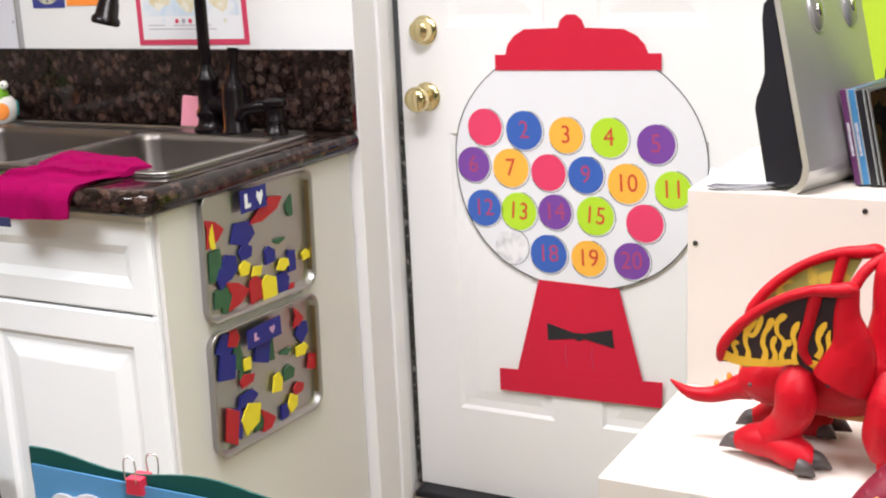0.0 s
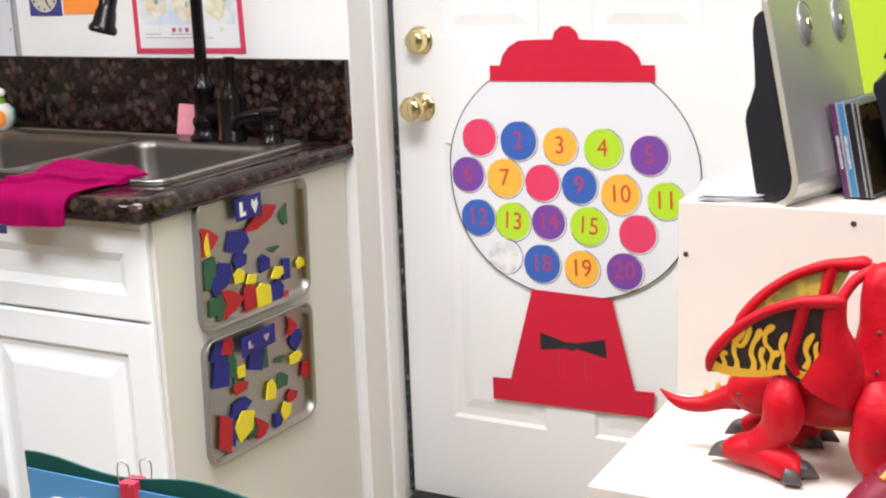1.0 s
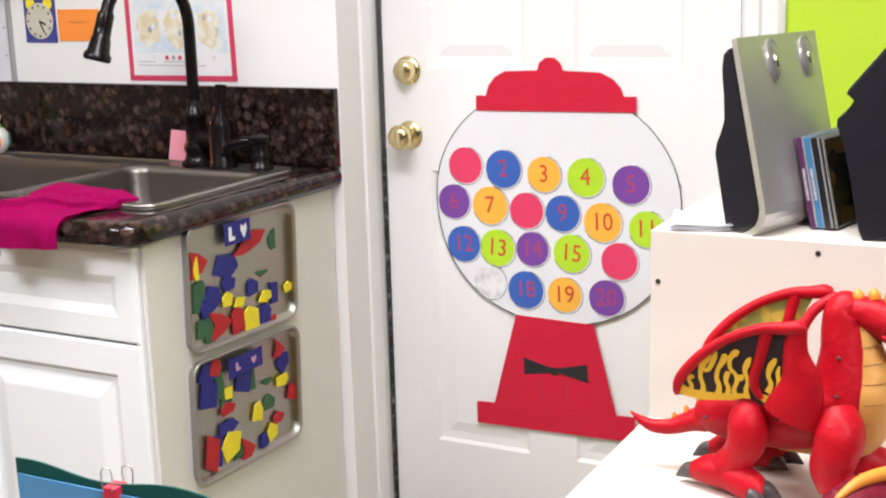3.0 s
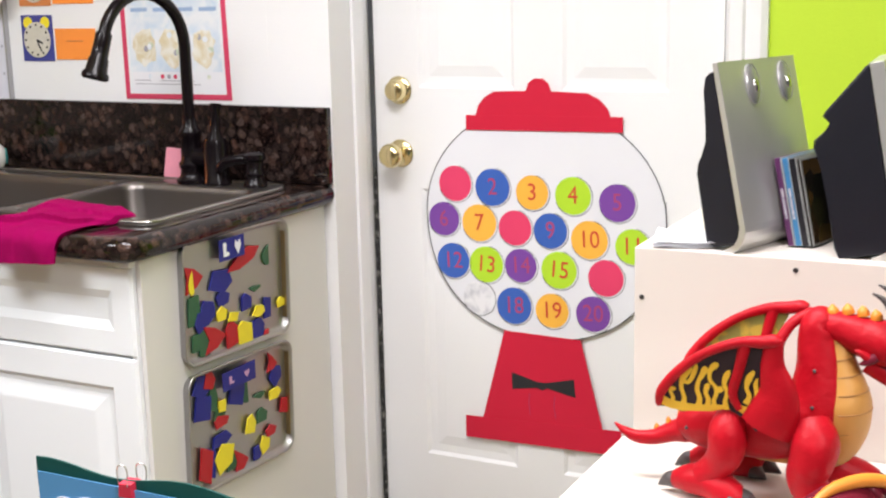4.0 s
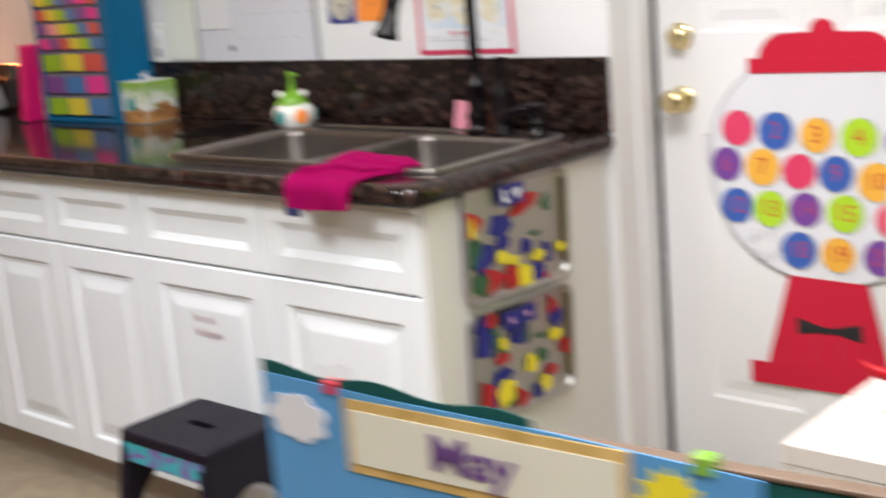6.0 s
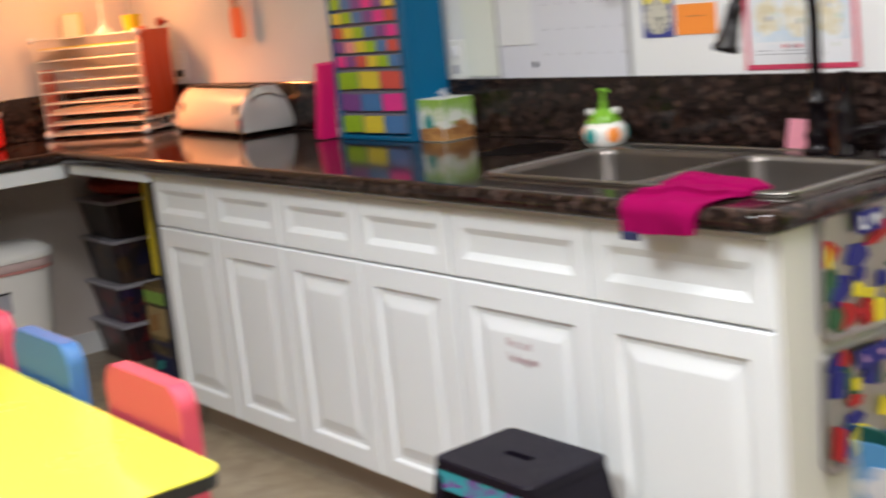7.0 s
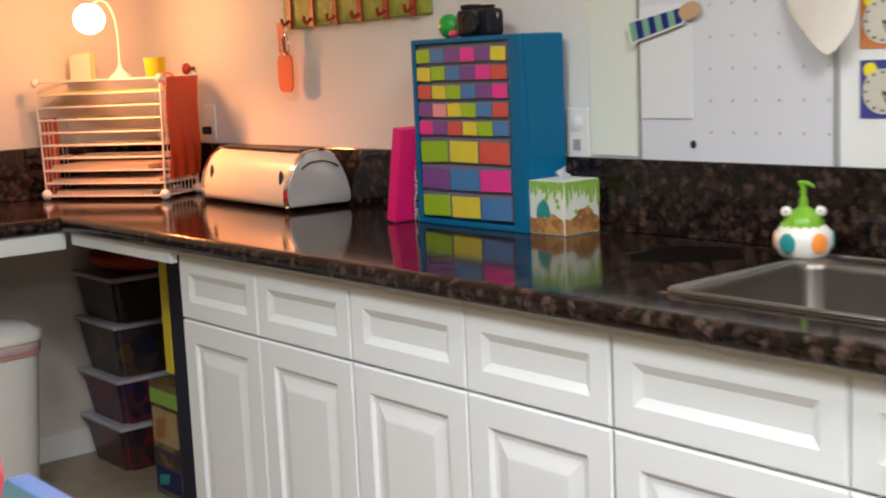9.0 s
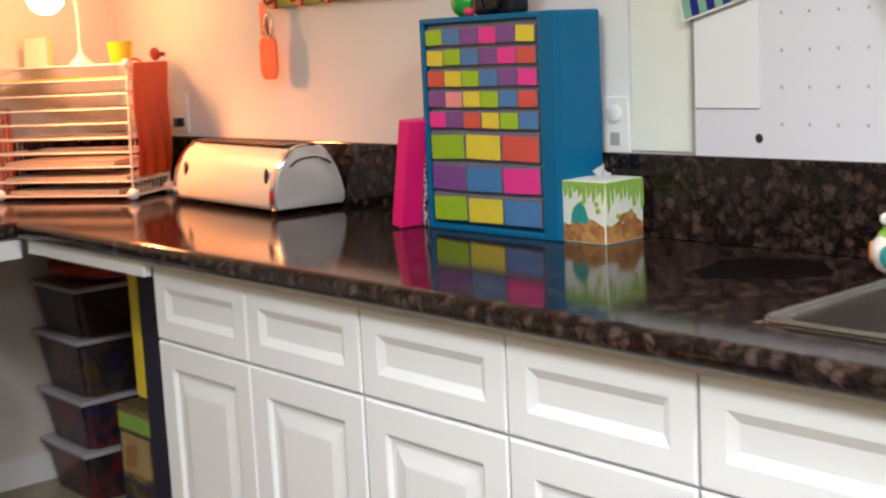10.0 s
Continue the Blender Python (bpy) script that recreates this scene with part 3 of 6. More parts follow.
sheet("bow", [(-0.075, 0.165), (-0.012, 0.149), (0.012, 0.15), (0.076, 0.166), (0.08, 0.124), (0.012, 0.138), (0.0, 0.131), (-0.012, 0.136), (-0.074, 0.126)], M_INK, poster, 0.003, "black paper bow")
for sx in (-0.032, 0.03):
    bm = tube([(sx, -0.003, 0.12), (sx - 0.002, -0.003, 0.095), (sx + 0.002, -0.003, 0.068)], 0.0007, 5)
    part("pencil_line", bm, M_NUMP, poster)
BALLS = [float(v) for v in """-0.983 0.884 -0.890 0.880 -0.794 0.873 -0.698 0.871 -0.597 0.861 -1.013 0.801 -0.924 0.797 -0.836 0.791 -0.751 0.790 -0.660 0.776
 -0.562 0.768 -0.991 0.705 -0.908 0.702 -0.823 0.706 -0.731 0.703 -0.622 0.694 -0.928 0.623 -0.840 0.612 -0.748 0.609 -0.651 0.611""".split()]
for i, c in enumerate("rbogpporbogbgpgrwbop"):
    x, z = BALLS[2 * i] + 0.772, BALLS[2 * i + 1] - 0.29
    r = 0.0405 + 0.002 * math.sin(i * 2.3)
    g = sheet("gumball", disc(x, z, r, 36), BALL[c], poster, 0.0018 + 0.0002 * (i % 3), "", 0.0004)
    ring = bmesh.new()
    tube([(x + 0.002 + (r + 0.002) * math.cos(radians(a)), -0.0026, z - 0.001 + (r + 0.002) * math.sin(radians(a))) for a in range(200, 441, 12)], 0.0006, 5, 1, ring)
    part("marker_ring", ring, M_INK, g)
    if c not in "rw":
        n = writing(str(i + 1), 0.054, 0.0002, 0.0)
        bmesh.ops.scale(n, vec=(0.92, 1, 1), verts=n.verts)
        bmesh.ops.transform(n, matrix=pose(x, -0.0032, z, 0, 4 if i in (12, 14) else -2, 0), verts=n.verts)
        part("numeral", n, M_NUMP if c in "rbp" else M_NUM, g)

# ---- worktop ----


def slab(xs, ys, z0, z1, keep, bevel):
    """A slab made of a grid of cells with shared corners; front and end top edges rounded."""
    bm = bmesh.new()
    top, bot = {}, {}

    def v(d, i, j, z):
        if (i, j) not in d:
            d[(i, j)] = bm.verts.new((xs[i], ys[j], z))
        return d[(i, j)]
    cells = {(i, j) for i in range(len(xs) - 1) for j in range(len(ys) - 1) if keep((xs[i] + xs[i + 1]) / 2, (ys[j] + ys[j + 1]) / 2)}
    for i, j in cells:
        bm.faces.new((v(top, i, j, z1), v(top, i + 1, j, z1), v(top, i + 1, j + 1, z1), v(top, i, j + 1, z1)))
        bm.faces.new((v(bot, i, j + 1, z0), v(bot, i + 1, j + 1, z0), v(bot, i + 1, j, z0), v(bot, i, j, z0)))
        for (a, b), n in ((((i, j), (i + 1, j)), (i, j - 1)), (((i + 1, j), (i + 1, j + 1)), (i + 1, j)), (((i + 1, j + 1), (i, j + 1)), (i, j + 1)), (((i, j + 1), (i, j)), (i - 1, j))):
            if n not in cells:
                bm.faces.new((v(bot, *a, z0), v(bot, *b, z0), v(top, *b, z1), v(top, *a, z1)))
    bmesh.ops.recalc_face_normals(bm, faces=bm.faces)
    rim = [e for e in bm.edges if len(e.link_faces) == 2 and all(abs(q.co.z - z1) < 1e-6 or abs(q.co.z - z0) < 1e-6 for q in e.verts) and abs(e.verts[0].co.z - e.verts[1].co.z) < 1e-6
           and sum(abs(f.normal.z) > 0.9 for f in e.link_faces) == 1]
    corner = [e for e in bm.edges if abs(e.verts[0].co.z - e.verts[1].co.z) > 0.01 and e.verts[0].co.x > xs[-1] - 1e-4 and e.verts[0].co.y < 1.7]
    bmesh.ops.bevel(bm, geom=corner, offset=0.05, segments=6, affect="EDGES", profile=0.5)
    rim = [e for e in bm.edges if len(e.link_faces) == 2 and abs(e.verts[0].co.z - e.verts[1].co.z) < 1e-6 and sum(abs(f.normal.z) > 0.9 for f in e.link_faces) == 1]
    bmesh.ops.bevel(bm, geom=rim, offset=bevel, segments=6, affect="EDGES", profile=0.5)
    return bm


SX0, SX1, SY0, SY1 = -2.042, -1.202, 1.70, 2.165
CF = 1.578
worktop = single("worktop", slab([LX, -4.2, SX0 + 0.02, SX1 - 0.02, -1.146], [0.2, CF, SY0 + 0.02, SY1 - 0.02, WY], 0.868, ZC,
                 lambda x, y: not (SX0 < x < SX1 and SY0 < y < SY1) and not (x > -4.2 and y < CF), 0.0205), M_GRANITE,
                 "polished dark brown granite L-shaped worktop", "worktop", None, "", "structure", True)
for p in worktop.data.polygons:
    if p.area > 0.004:
        p.use_smooth = False
structure("backsplash_north", box(LX + 0.021, -1.146, WY - 0.02, WY - 0.0005, ZC, 1.077, 0.003), M_GRANITE, "dark brown granite backsplash", "backsplash")
structure("backsplash_west", box(LX + 0.0005, LX + 0.02, 0.2, WY, ZC, 1.085, 0.003), M_GRANITE, "dark brown granite backsplash", "backsplash")
structure("apron_north", box(-4.18, -3.573, 1.60, 1.62, 0.832, 0.8675, 0.002), M_CAB, "white strip under the worktop edge", "trim")
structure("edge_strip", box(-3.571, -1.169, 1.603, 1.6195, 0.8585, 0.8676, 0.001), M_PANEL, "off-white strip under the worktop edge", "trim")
structure("apron_west", box(-4.24, -4.22, 0.25, 1.60, 0.815, 0.8675, 0.002), M_CAB, "white strip under the worktop edge", "trim")
structure("support_panel", box(-4.8, -4.24, 1.02, 1.04, 0, 0.8675, 0.002), M_CAB, "white panel holding up the worktop", "panel")

# ---- base cabinets ----
M_KICK = mat("beige_vinyl_base", (0.40, 0.34, 0.27), 0.6, 0, 0.08, 9)



def cabinet(x0, x1, sink):
    n = 2
    c = thing("sink_cabinet" if sink else "base_cabinet", pose(x0, 1.62, 0), "white raised-panel base cabinet" + (" under the sink" if sink else " with two drawers"), "cabinet", "base cabinets")
    w = x1 - x0
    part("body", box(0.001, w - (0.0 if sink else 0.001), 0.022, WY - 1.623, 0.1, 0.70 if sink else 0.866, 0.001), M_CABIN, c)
    part("toe_kick", box(0.001, w - 0.001, 0.075, 0.095, 0, 0.1), M_KICK, c, "beige toe kick")
    if sink:
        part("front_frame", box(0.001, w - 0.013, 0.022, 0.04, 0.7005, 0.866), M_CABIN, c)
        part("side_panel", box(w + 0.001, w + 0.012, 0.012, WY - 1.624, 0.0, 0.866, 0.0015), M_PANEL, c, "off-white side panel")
        part("stile", box(w - 0.012, w + 0.0005, 0.004, 0.021, 0.1, 0.866, 0.001), M_CAB, c)
    each = w / n
    for i in range(n):
        a = i * each + 0.0015
        ww = each - 0.003
        d = part("drawer_front", rings_panel(ww, 0.164, 0.02, [(0.045, 0), (0.05, 0.0025), (0.062, 0.0085), (0.064, 0.0085)]), M_CAB, c)
        d.location = (a, 0, 0.691)
        e = part("door", rings_panel(ww, 0.5755, 0.02, [(0.056, 0), (0.06, 0.003), (0.064, 0.008), (0.074, 0.0085), (0.104, 0.0015), (0.108, 0.001)]), M_CAB, c)
        e.location = (a, 0, 0.111)
    return c


cabinet(-3.571, -2.8255, False)
cabinet(-2.8235, -2.079, False)
cabinet(-2.077, -1.182, True)

memo = thing("handwritten_note", pose(-1.855, 1.6205, 0.541), "red handwritten note on a white cabinet door", "note")
for txt, z, w in (("First aid", 0.018, 0.8), ("Fire Extinguisher", -0.016, 0.60)):
    b = writing(txt, 0.0245, 0.0002, -0.00045)
    bmesh.ops.scale(b, vec=(w if len(txt) > 10 else 1, 1, 1.25), verts=b.verts)
    lo = min(v.co.x for v in b.verts)
    bmesh.ops.translate(b, vec=(-0.05 - lo, -0.0002, z), verts=b.verts)
    part("lettering", b, mat("red_pen", (0.26, 0.035, 0.05), 0.6), memo)

# ---- sink ----
sink = thing("sink", pose(0, 0, ZC), "stainless steel double-bowl drop-in sink", "sink")


def sink_mesh():
    bm = bmesh.new()
    z = 0.003
    divide = -1.583
    bowls = ((SX0 + 0.022, divide - 0.007), (divide + 0.007, SX1 - 0.022))
    ya, yb = SY0 + 0.022, SY1 - 0.075
    outer = rounded(SX0, SX1, SY0, SY1, 0.035, 6)
    lip = [bm.verts.new((x, y, 0.0005)) for x, y in outer]
    up = [bm.verts.new((x + (0.006 if x < -1.63 else -0.006), y + (0.006 if y < 1.93 else -0.006), z + 0.003)) for x, y in outer]
    n = len(outer)
    for k in range(n):
        bm.faces.new((lip[k], lip[(k + 1) % n], up[(k + 1) % n], up[k]))
    inner = []
    for x0, x1 in bowls:
        prev = None
        for inset, dz in ((0, z + 0.003), (0.004, z), (0.007, -0.01), (0.012, -0.15), (0.03, -0.185), (0.06, -0.19)):
            r = [bm.verts.new((x, y, dz)) for x, y in rounded(x0 + inset, x1 - inset, ya + inset, yb - inset, 0.04, 8)]
            if prev:
                for k in range(len(r)):
                    bm.faces.new((prev[k], prev[(k + 1) % len(r)], r[(k + 1) % len(r)], r[k]))
            else:
                inner.append(r)
            prev = r
        bm.faces.new(prev)
    edges = []
    for loop in [up] + inner:
        for k in range(len(loop)):
            e = bm.edges.get((loop[k], loop[(k + 1) % len(loop)])) or bm.edges.new((loop[k], loop[(k + 1) % len(loop)]))
            edges.append(e)
    bmesh.ops.triangle_fill(bm, edges=edges, use_beauty=True)
    return bm


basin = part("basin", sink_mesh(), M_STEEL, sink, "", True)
# same steel painted lighter on up-facing faces and rim as a highlight
M_DECK_LIT = brushed("highlit_steel_deck", (0.34, 0.325, 0.31), 0.32, (1, 14, 14))
basin.data.materials.append(M_DECK_LIT)
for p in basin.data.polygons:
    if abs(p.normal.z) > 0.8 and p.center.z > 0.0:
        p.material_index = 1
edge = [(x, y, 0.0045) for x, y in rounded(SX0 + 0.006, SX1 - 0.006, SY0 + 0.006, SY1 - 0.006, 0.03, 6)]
part("rim", tube(edge + edge[:1], 0.0048, 8), M_DECK_LIT, sink, "rolled steel rim in the painted lit tone", True)
for x in (-1.81, -1.43):
    b = lathe([(0.001, -0.187), (0.04, -0.187), (0.042, -0.184), (0.03, -0.183), (0.028, -0.187), (0.001, -0.1875)])
    bmesh.ops.translate(b, vec=(x, 1.9, 0), verts=b.verts)
    part("drain", b, M_CHROME, sink, "", True)

# ---- faucet ----
FX, FY = -1.432, 2.125
tap = thing("faucet", pose(FX, FY, ZC + 0.006), "dark bronze gooseneck pull-down kitchen faucet", "faucet")
b = lathe([(0.001, 0), (0.034, 0), (0.035, 0.008), (0.026, 0.016), (0.024, 0.03), (0.027, 0.034), (0.027, 0.044), (0.022, 0.052), (0.021, 0.10), (0.024, 0.104), (0.024, 0.112), (0.017, 0.12), (0.0135, 0.14), (0.001, 0.141)])
part("base", b, M_BRONZE, tap, "", True)
pts = [(0, 0, 0.13), (0, 0, 0.2), (0, 0, 0.292)]
TX, TY = -0.03, -0.218
for k in range(1, 15):
    a = math.pi * k / 15 * 0.97
    f = (1 - math.cos(a)) / 2
    pts.append((TX * f, TY * f, 0.292 + 0.112 * math.sin(a)))
part("neck", tube(pts, 0.0125, 18), M_BRONZE, tap, "", True)
end = Vector(pts[-1])
down = (Vector((TX * 1.08 - 0.013, TY * 1.06 - 0.004, 0.232)) - end).normalized()
b = tube([end + down * d for d in (-0.006, 0, 0.02, 0.045, 0.047, 0.072, 0.078, 0.086, 0.09)], [0.0145, 0.0165, 0.0165, 0.0175, 0.0195, 0.022, 0.027, 0.027, 0.022], 20)
part("spray_head", b, M_BRONZE, tap, "", True)
b = lathe([(0.001, 0), (0.031, 0), (0.031, 0.006), (0.027, 0.012), (0.027, 0.085), (0.023, 0.098), (0.001, 0.10)])
bmesh.ops.translate(b, vec=(0.066, 0.0, 0), verts=b.verts)
merge(b, tube([(0.015, 0, 0.055), (0.066, 0, 0.055)], 0.022, 18))
part("handle_body", b, M_BRONZE, tap, "", True)
b = tube([(0.066, 0, 0.095), (0.066, 0, 0.115), (0.068, 0.004, 0.16), (0.068, 0.006, 0.172)], [0.02, 0.012, 0.0095, 0.0125], 14)
part("lever", b, M_BRONZE, tap, "", True)
soap = thing("soap_pump", pose(-1.268, 2.125, ZC + 0.006), "dark bronze counter soap pump beside the faucet", "soap pump")
b = lathe([(0.001, 0), (0.025, 0), (0.025, 0.006), (0.020, 0.011), (0.018, 0.022), (0.022, 0.026), (0.022, 0.030), (0.019, 0.034), (0.019, 0.054), (0.024, 0.058), (0.024, 0.068), (0.016, 0.073), (0.001, 0.074)])
part("pump_body", b, M_BRONZE, soap, "", True)
b = tube([(0.012, 0, 0.060), (-0.03, -0.009, 0.058), (-0.062, -0.016, 0.052), (-0.074, -0.019, 0.040), (-0.076, -0.02, 0.030)], [0.011, 0.0115, 0.0115, 0.0105, 0.0095], 14)
part("spout", b, M_BRONZE, soap, "", True)

sponge = single("sponge", box(-0.03, 0.03, -0.011, 0.011, 0, 0.068, 0.003), M_SPONGE, "pink sponge standing against the backsplash", "sponge", pose(-1.525, 2.183, ZC + 0.001, -9, 3, -8))


# ---- towel ----
def towel_mesh():
    """A cloth sheet with an upper and a lower skin, folded over itself on the worktop and hanging over its front edge."""
    bm = bmesh.new()
    nu, nv = 56, 48
    skins = ([], [])
    for i in range(nu + 1):
        u = i / nu
        rows = ([], [])
        for j in range(nv + 1):
            v = j / nv
            back = 0.155 + 0.012 * math.sin(u * 5) - 0.05 * max(0, 0.3 - u)
            arc = 0.04
            hang = 0.040 - 0.012 * u
            total = back + arc + hang
            reach = total * (1 - 0.62 * max(0, (u - 0.93) / 0.07) ** 1.5)
            s = v * reach
            wave = 0.5 + 0.5 * math.sin(u * 7.5 - v * 5.5 + 0.8)
            fold = 0.008 * noise.noise((u * 5 + v * 2.5, v * 2.0 - u * 3, 3.1)) + 0.002 * noise.noise((u * 15, v * 5, 8.7))
            # the doubled part ends along a crease from the front left to the far right tip
            over = (0.70 - 0.42 * u) - v
            doubled = 0.5 + 0.5 * math.tanh(over / 0.018)
            lip = 0.007 * math.exp(-(over / 0.05) ** 2)
            if s < back:
                y, z, ny, nz = CF + 0.014 + back - s, ZC + 0.001, 0, 1
                if y > SY0 - 0.004:
                    z += 0.007
            elif s < back + arc:
                a = (s - back) / arc * math.pi / 2
                y, z, ny, nz = CF + 0.014 - 0.021 * math.sin(a), ZC - 0.02 + 0.021 * math.cos(a), -math.sin(a), math.cos(a)
            else:
                y, z, ny, nz = CF - 0.007, ZC - 0.02 - (s - back - arc), -1, 0
            edge = min(1, 6 * u, 7 * (1 - u))
            lift = max(0.005, (0.005 + fold + 0.006 * wave ** 2 + 0.014 * doubled + lip) * (0.35 + 0.65 * edge) * (1 - 0.3 * u))
            if s < back:
                y -= 0.012 * math.exp(-((over - 0.02) / 0.03) ** 2) * edge
            x = -1.486 + 0.2 * u + 0.012 * (v - 0.5) * (1 - 2 * u) + 0.02 * u * (1 - v)
            for q, d in ((0, lift), (1, max(0.001, lift - 0.006))):
                rows[q].append(bm.verts.new((x, y + ny * d, z + nz * d)))
        skins[0].append(rows[0])
        skins[1].append(rows[1])
    for g in skins:
        for i in range(nu):
            for j in range(nv):
                bm.faces.new((g[i][j], g[i + 1][j], g[i + 1][j + 1], g[i][j + 1]))
    a, b = skins
    for i in range(nu):
        for j in (0, nv):
            bm.faces.new((a[i][j], a[i + 1][j], b[i + 1][j], b[i][j]))
    for j in range(nv):
        for i in (0, nu):
            bm.faces.new((a[i][j], a[i][j + 1], b[i][j + 1], b[i][j]))
    return bm


towel = thing("towel", pose(0, 0, 0), "crumpled magenta towel draped over the sink edge", "towel")
part("cloth", towel_mesh(), M_TOWEL, towel, "", True)
part("lining", box(-1.478, -1.435, CF - 0.017, CF - 0.013, 0.842, 0.858, 0.001), M_NAVY, towel, "navy blue cloth corner")

# ---- baking trays with magnets ----
TXP = -1.1695


# tan paints in the warm reflection on a tray's inner end wall
M_WARM_REFLECTION = brushed("painted_warm_reflection", (0.40, 0.31, 0.17), 0.35, (2, 2, 20))


def tray(cz, cy):
    """A shallow pan standing on its side: upright walls with rounded corners, its mouth facing out of the cabinet side."""
    t = thing("baking_tray", pose(TXP, cy, cz, -1.9), "aluminium baking tray mounted upright on the cabinet side", "baking tray", "baking trays")
    hy, hz = 0.1675, 0.1175

    def ring(inset, r):
        out = []
        for y, z in rounded(-hy + inset, hy - inset, -hz + inset, hz - inset, r, 6):
            out.append((y + 0.007 * math.copysign(1 - (z / hz) ** 2, y), z + 0.003 * math.copysign(1 - (y / hy) ** 2, z)))
        return out
    bm = bmesh.new()
    prev = None
    for inset, d in ((0.005, 0.0), (0.0015, 0.0135), (0.0, 0.0155), (0.002, 0.0168), (0.0045, 0.0162), (0.0058, 0.014), (0.0090, 0.0050), (0.0125, 0.0032), (0.016, 0.0028)):
        r = [bm.verts.new((d, y, z)) for y, z in ring(inset, 0.024 - inset * 0.5)]
        if prev:
            for k in range(len(r)):
                bm.faces.new((prev[k], prev[(k + 1) % len(r)], r[(k + 1) % len(r)], r[k]))
        else:
            bm.faces.new(r[::-1])
        prev = r
    bm.faces.new(prev)
    part("pan", bm, M_TRAY, t, "", True)
    b = box(0.0045, 0.0155, hy - 0.009, hy - 0.0072, -hz + 0.03, hz - 0.026, 0.0008)
    part("end_wall", b, M_WARM_REFLECTION, t, "end wall with a painted tan reflection")
    edge = [(0.0155, y, z) for y, z in ring(0.001, 0.0235)]
    part("rolled_rim", tube(edge + edge[:1], 0.0021, 8), M_TRAY, t, "rolled metal rim", True)
    return t


tray(0.757, 1.895)
tray(0.504, 1.888)
# outlines of the foam pieces in a unit box: lens, fan, pentagon, kite, trapezoid, half disc, sliver, block
PIECE = {
    "L": [(-1, -0.9), (-0.2, -0.8), (0.7, -0.1), (1, 0.8), (0.3, 0.95), (-0.4, 0.4), (-0.8, -0.3)],
    "F": [(-0.8, -1), (0.2, -0.7), (1, 0.0), (0.1, 0.6), (-0.9, 1), (-0.5, 0)],
    "P": [(-1, -0.5), (0.2, -1), (1, -0.3), (0.7, 0.8), (-0.5, 1)],
    "Q": [(-0.6, -1), (0.8, -0.6), (1, 0.5), (-0.3, 1), (-1, 0.1)],
    "T": [(-0.9, -0.8), (0.7, -1), (1, 0.2), (0.2, 1), (-0.6, 0.7)],
    "H": [(0.7, -1), (0.8, 1), (0, 0.8), (-0.7, 0.25), (-0.7, -0.35), (-0.1, -0.85)],
    "D": [(-1, 0.3), (0.1, -1), (1, 0.1), (0.7, 0.8), (-0.5, 0.9)],
    "R": [(-0.9, -0.8), (0.8, -1), (0.95, 0.8), (-0.7, 1)],
}
MAGNETS = {
    "r": """1.924 0.811 0.075 0.038 L, 1.766 0.806 0.049 0.042 F, 1.818 0.679 0.055 0.046 F, 1.872 0.673 0.038 0.044 T, 1.985 0.645 0.020 0.016 H, 1.793 0.602 0.029 0.030 T,
        1.824 0.511 0.038 0.020 Q, 1.999 0.580 0.029 0.032 F, 2.038 0.478 0.032 0.028 P, 1.984 0.440 0.032 0.022 Q, 1.878 0.410 0.041 0.042 F, 1.768 0.441 0.034 0.058 R""",
    "y": """1.756 0.795 0.015 0.034 H, 1.843 0.720 0.026 0.024 Q, 1.880 0.706 0.026 0.016 R, 1.963 0.696 0.032 0.020 P, 2.042 0.698 0.025 0.018 Q, 1.911 0.666 0.043 0.042 T,
        1.827 0.541 0.020 0.020 R, 2.001 0.514 0.035 0.020 P, 1.915 0.476 0.029 0.032 T, 1.826 0.438 0.046 0.048 Q, 1.959 0.418 0.026 0.030 Q""",
    "g": """1.999 0.801 0.023 0.032 H, 1.960 0.744 0.032 0.010 D, 1.764 0.744 0.032 0.046 R, 1.779 0.681 0.049 0.034 P, 1.790 0.661 0.035 0.030 H, 1.804 0.562 0.026 0.044 T,
        1.822 0.525 0.029 0.020 R, 1.904 0.540 0.025 0.036 H, 1.955 0.523 0.032 0.010 D, 1.958 0.480 0.032 0.024 T, 1.851 0.420 0.032 0.032 T""",
    "b": """1.847 0.783 0.061 0.040 P, 1.852 0.748 0.035 0.028 Q, 1.925 0.724 0.032 0.028 T, 1.801 0.733 0.043 0.036 P, 1.783 0.718 0.035 0.032 Q, 1.994 0.696 0.023 0.036 R,
        1.958 0.665 0.038 0.032 T, 1.961 0.650 0.032 0.024 Q, 1.772 0.595 0.042 0.036 P, 1.771 0.553 0.044 0.040 R, 1.876 0.557 0.043 0.052 T, 2.012 0.550 0.035 0.038 Q,
        1.820 0.474 0.049 0.022 P, 1.935 0.408 0.026 0.026 P, 1.785 0.438 0.026 0.050 R""",
}
WORD = {"r": "red", "y": "yellow", "g": "dark green", "b": "dark blue"}
rnd = random.Random(5)
layer = 0
for c in "gbry":
    for e in MAGNETS[c].split(","):
        *place, kind = e.split()
        y, z, w, h = (float(v) for v in place)
        turn = rnd.uniform(-0.3, 0.3)
        poly = []
        for p, q in PIECE[kind]:
            p, q = p + rnd.uniform(-0.1, 0.1), q + rnd.uniform(-0.1, 0.1)
            poly.append((0.63 * w * (p * math.cos(turn) - q * math.sin(turn)), 0.63 * h * (p * math.sin(turn) + q * math.cos(turn))))
        layer += 1
        b = plate(poly, 0.003, 0.0004, "x")
        single("magnet", b, MAG[c], WORD[c] + " mosaic magnet on a baking tray", "magnet", pose(TXP + 0.0065 + 0.0001 * layer, y, z), "mosaic magnets")
M_PALEPINK = mat("pale_pink_print", (0.52, 0.30, 0.48), 0.6)
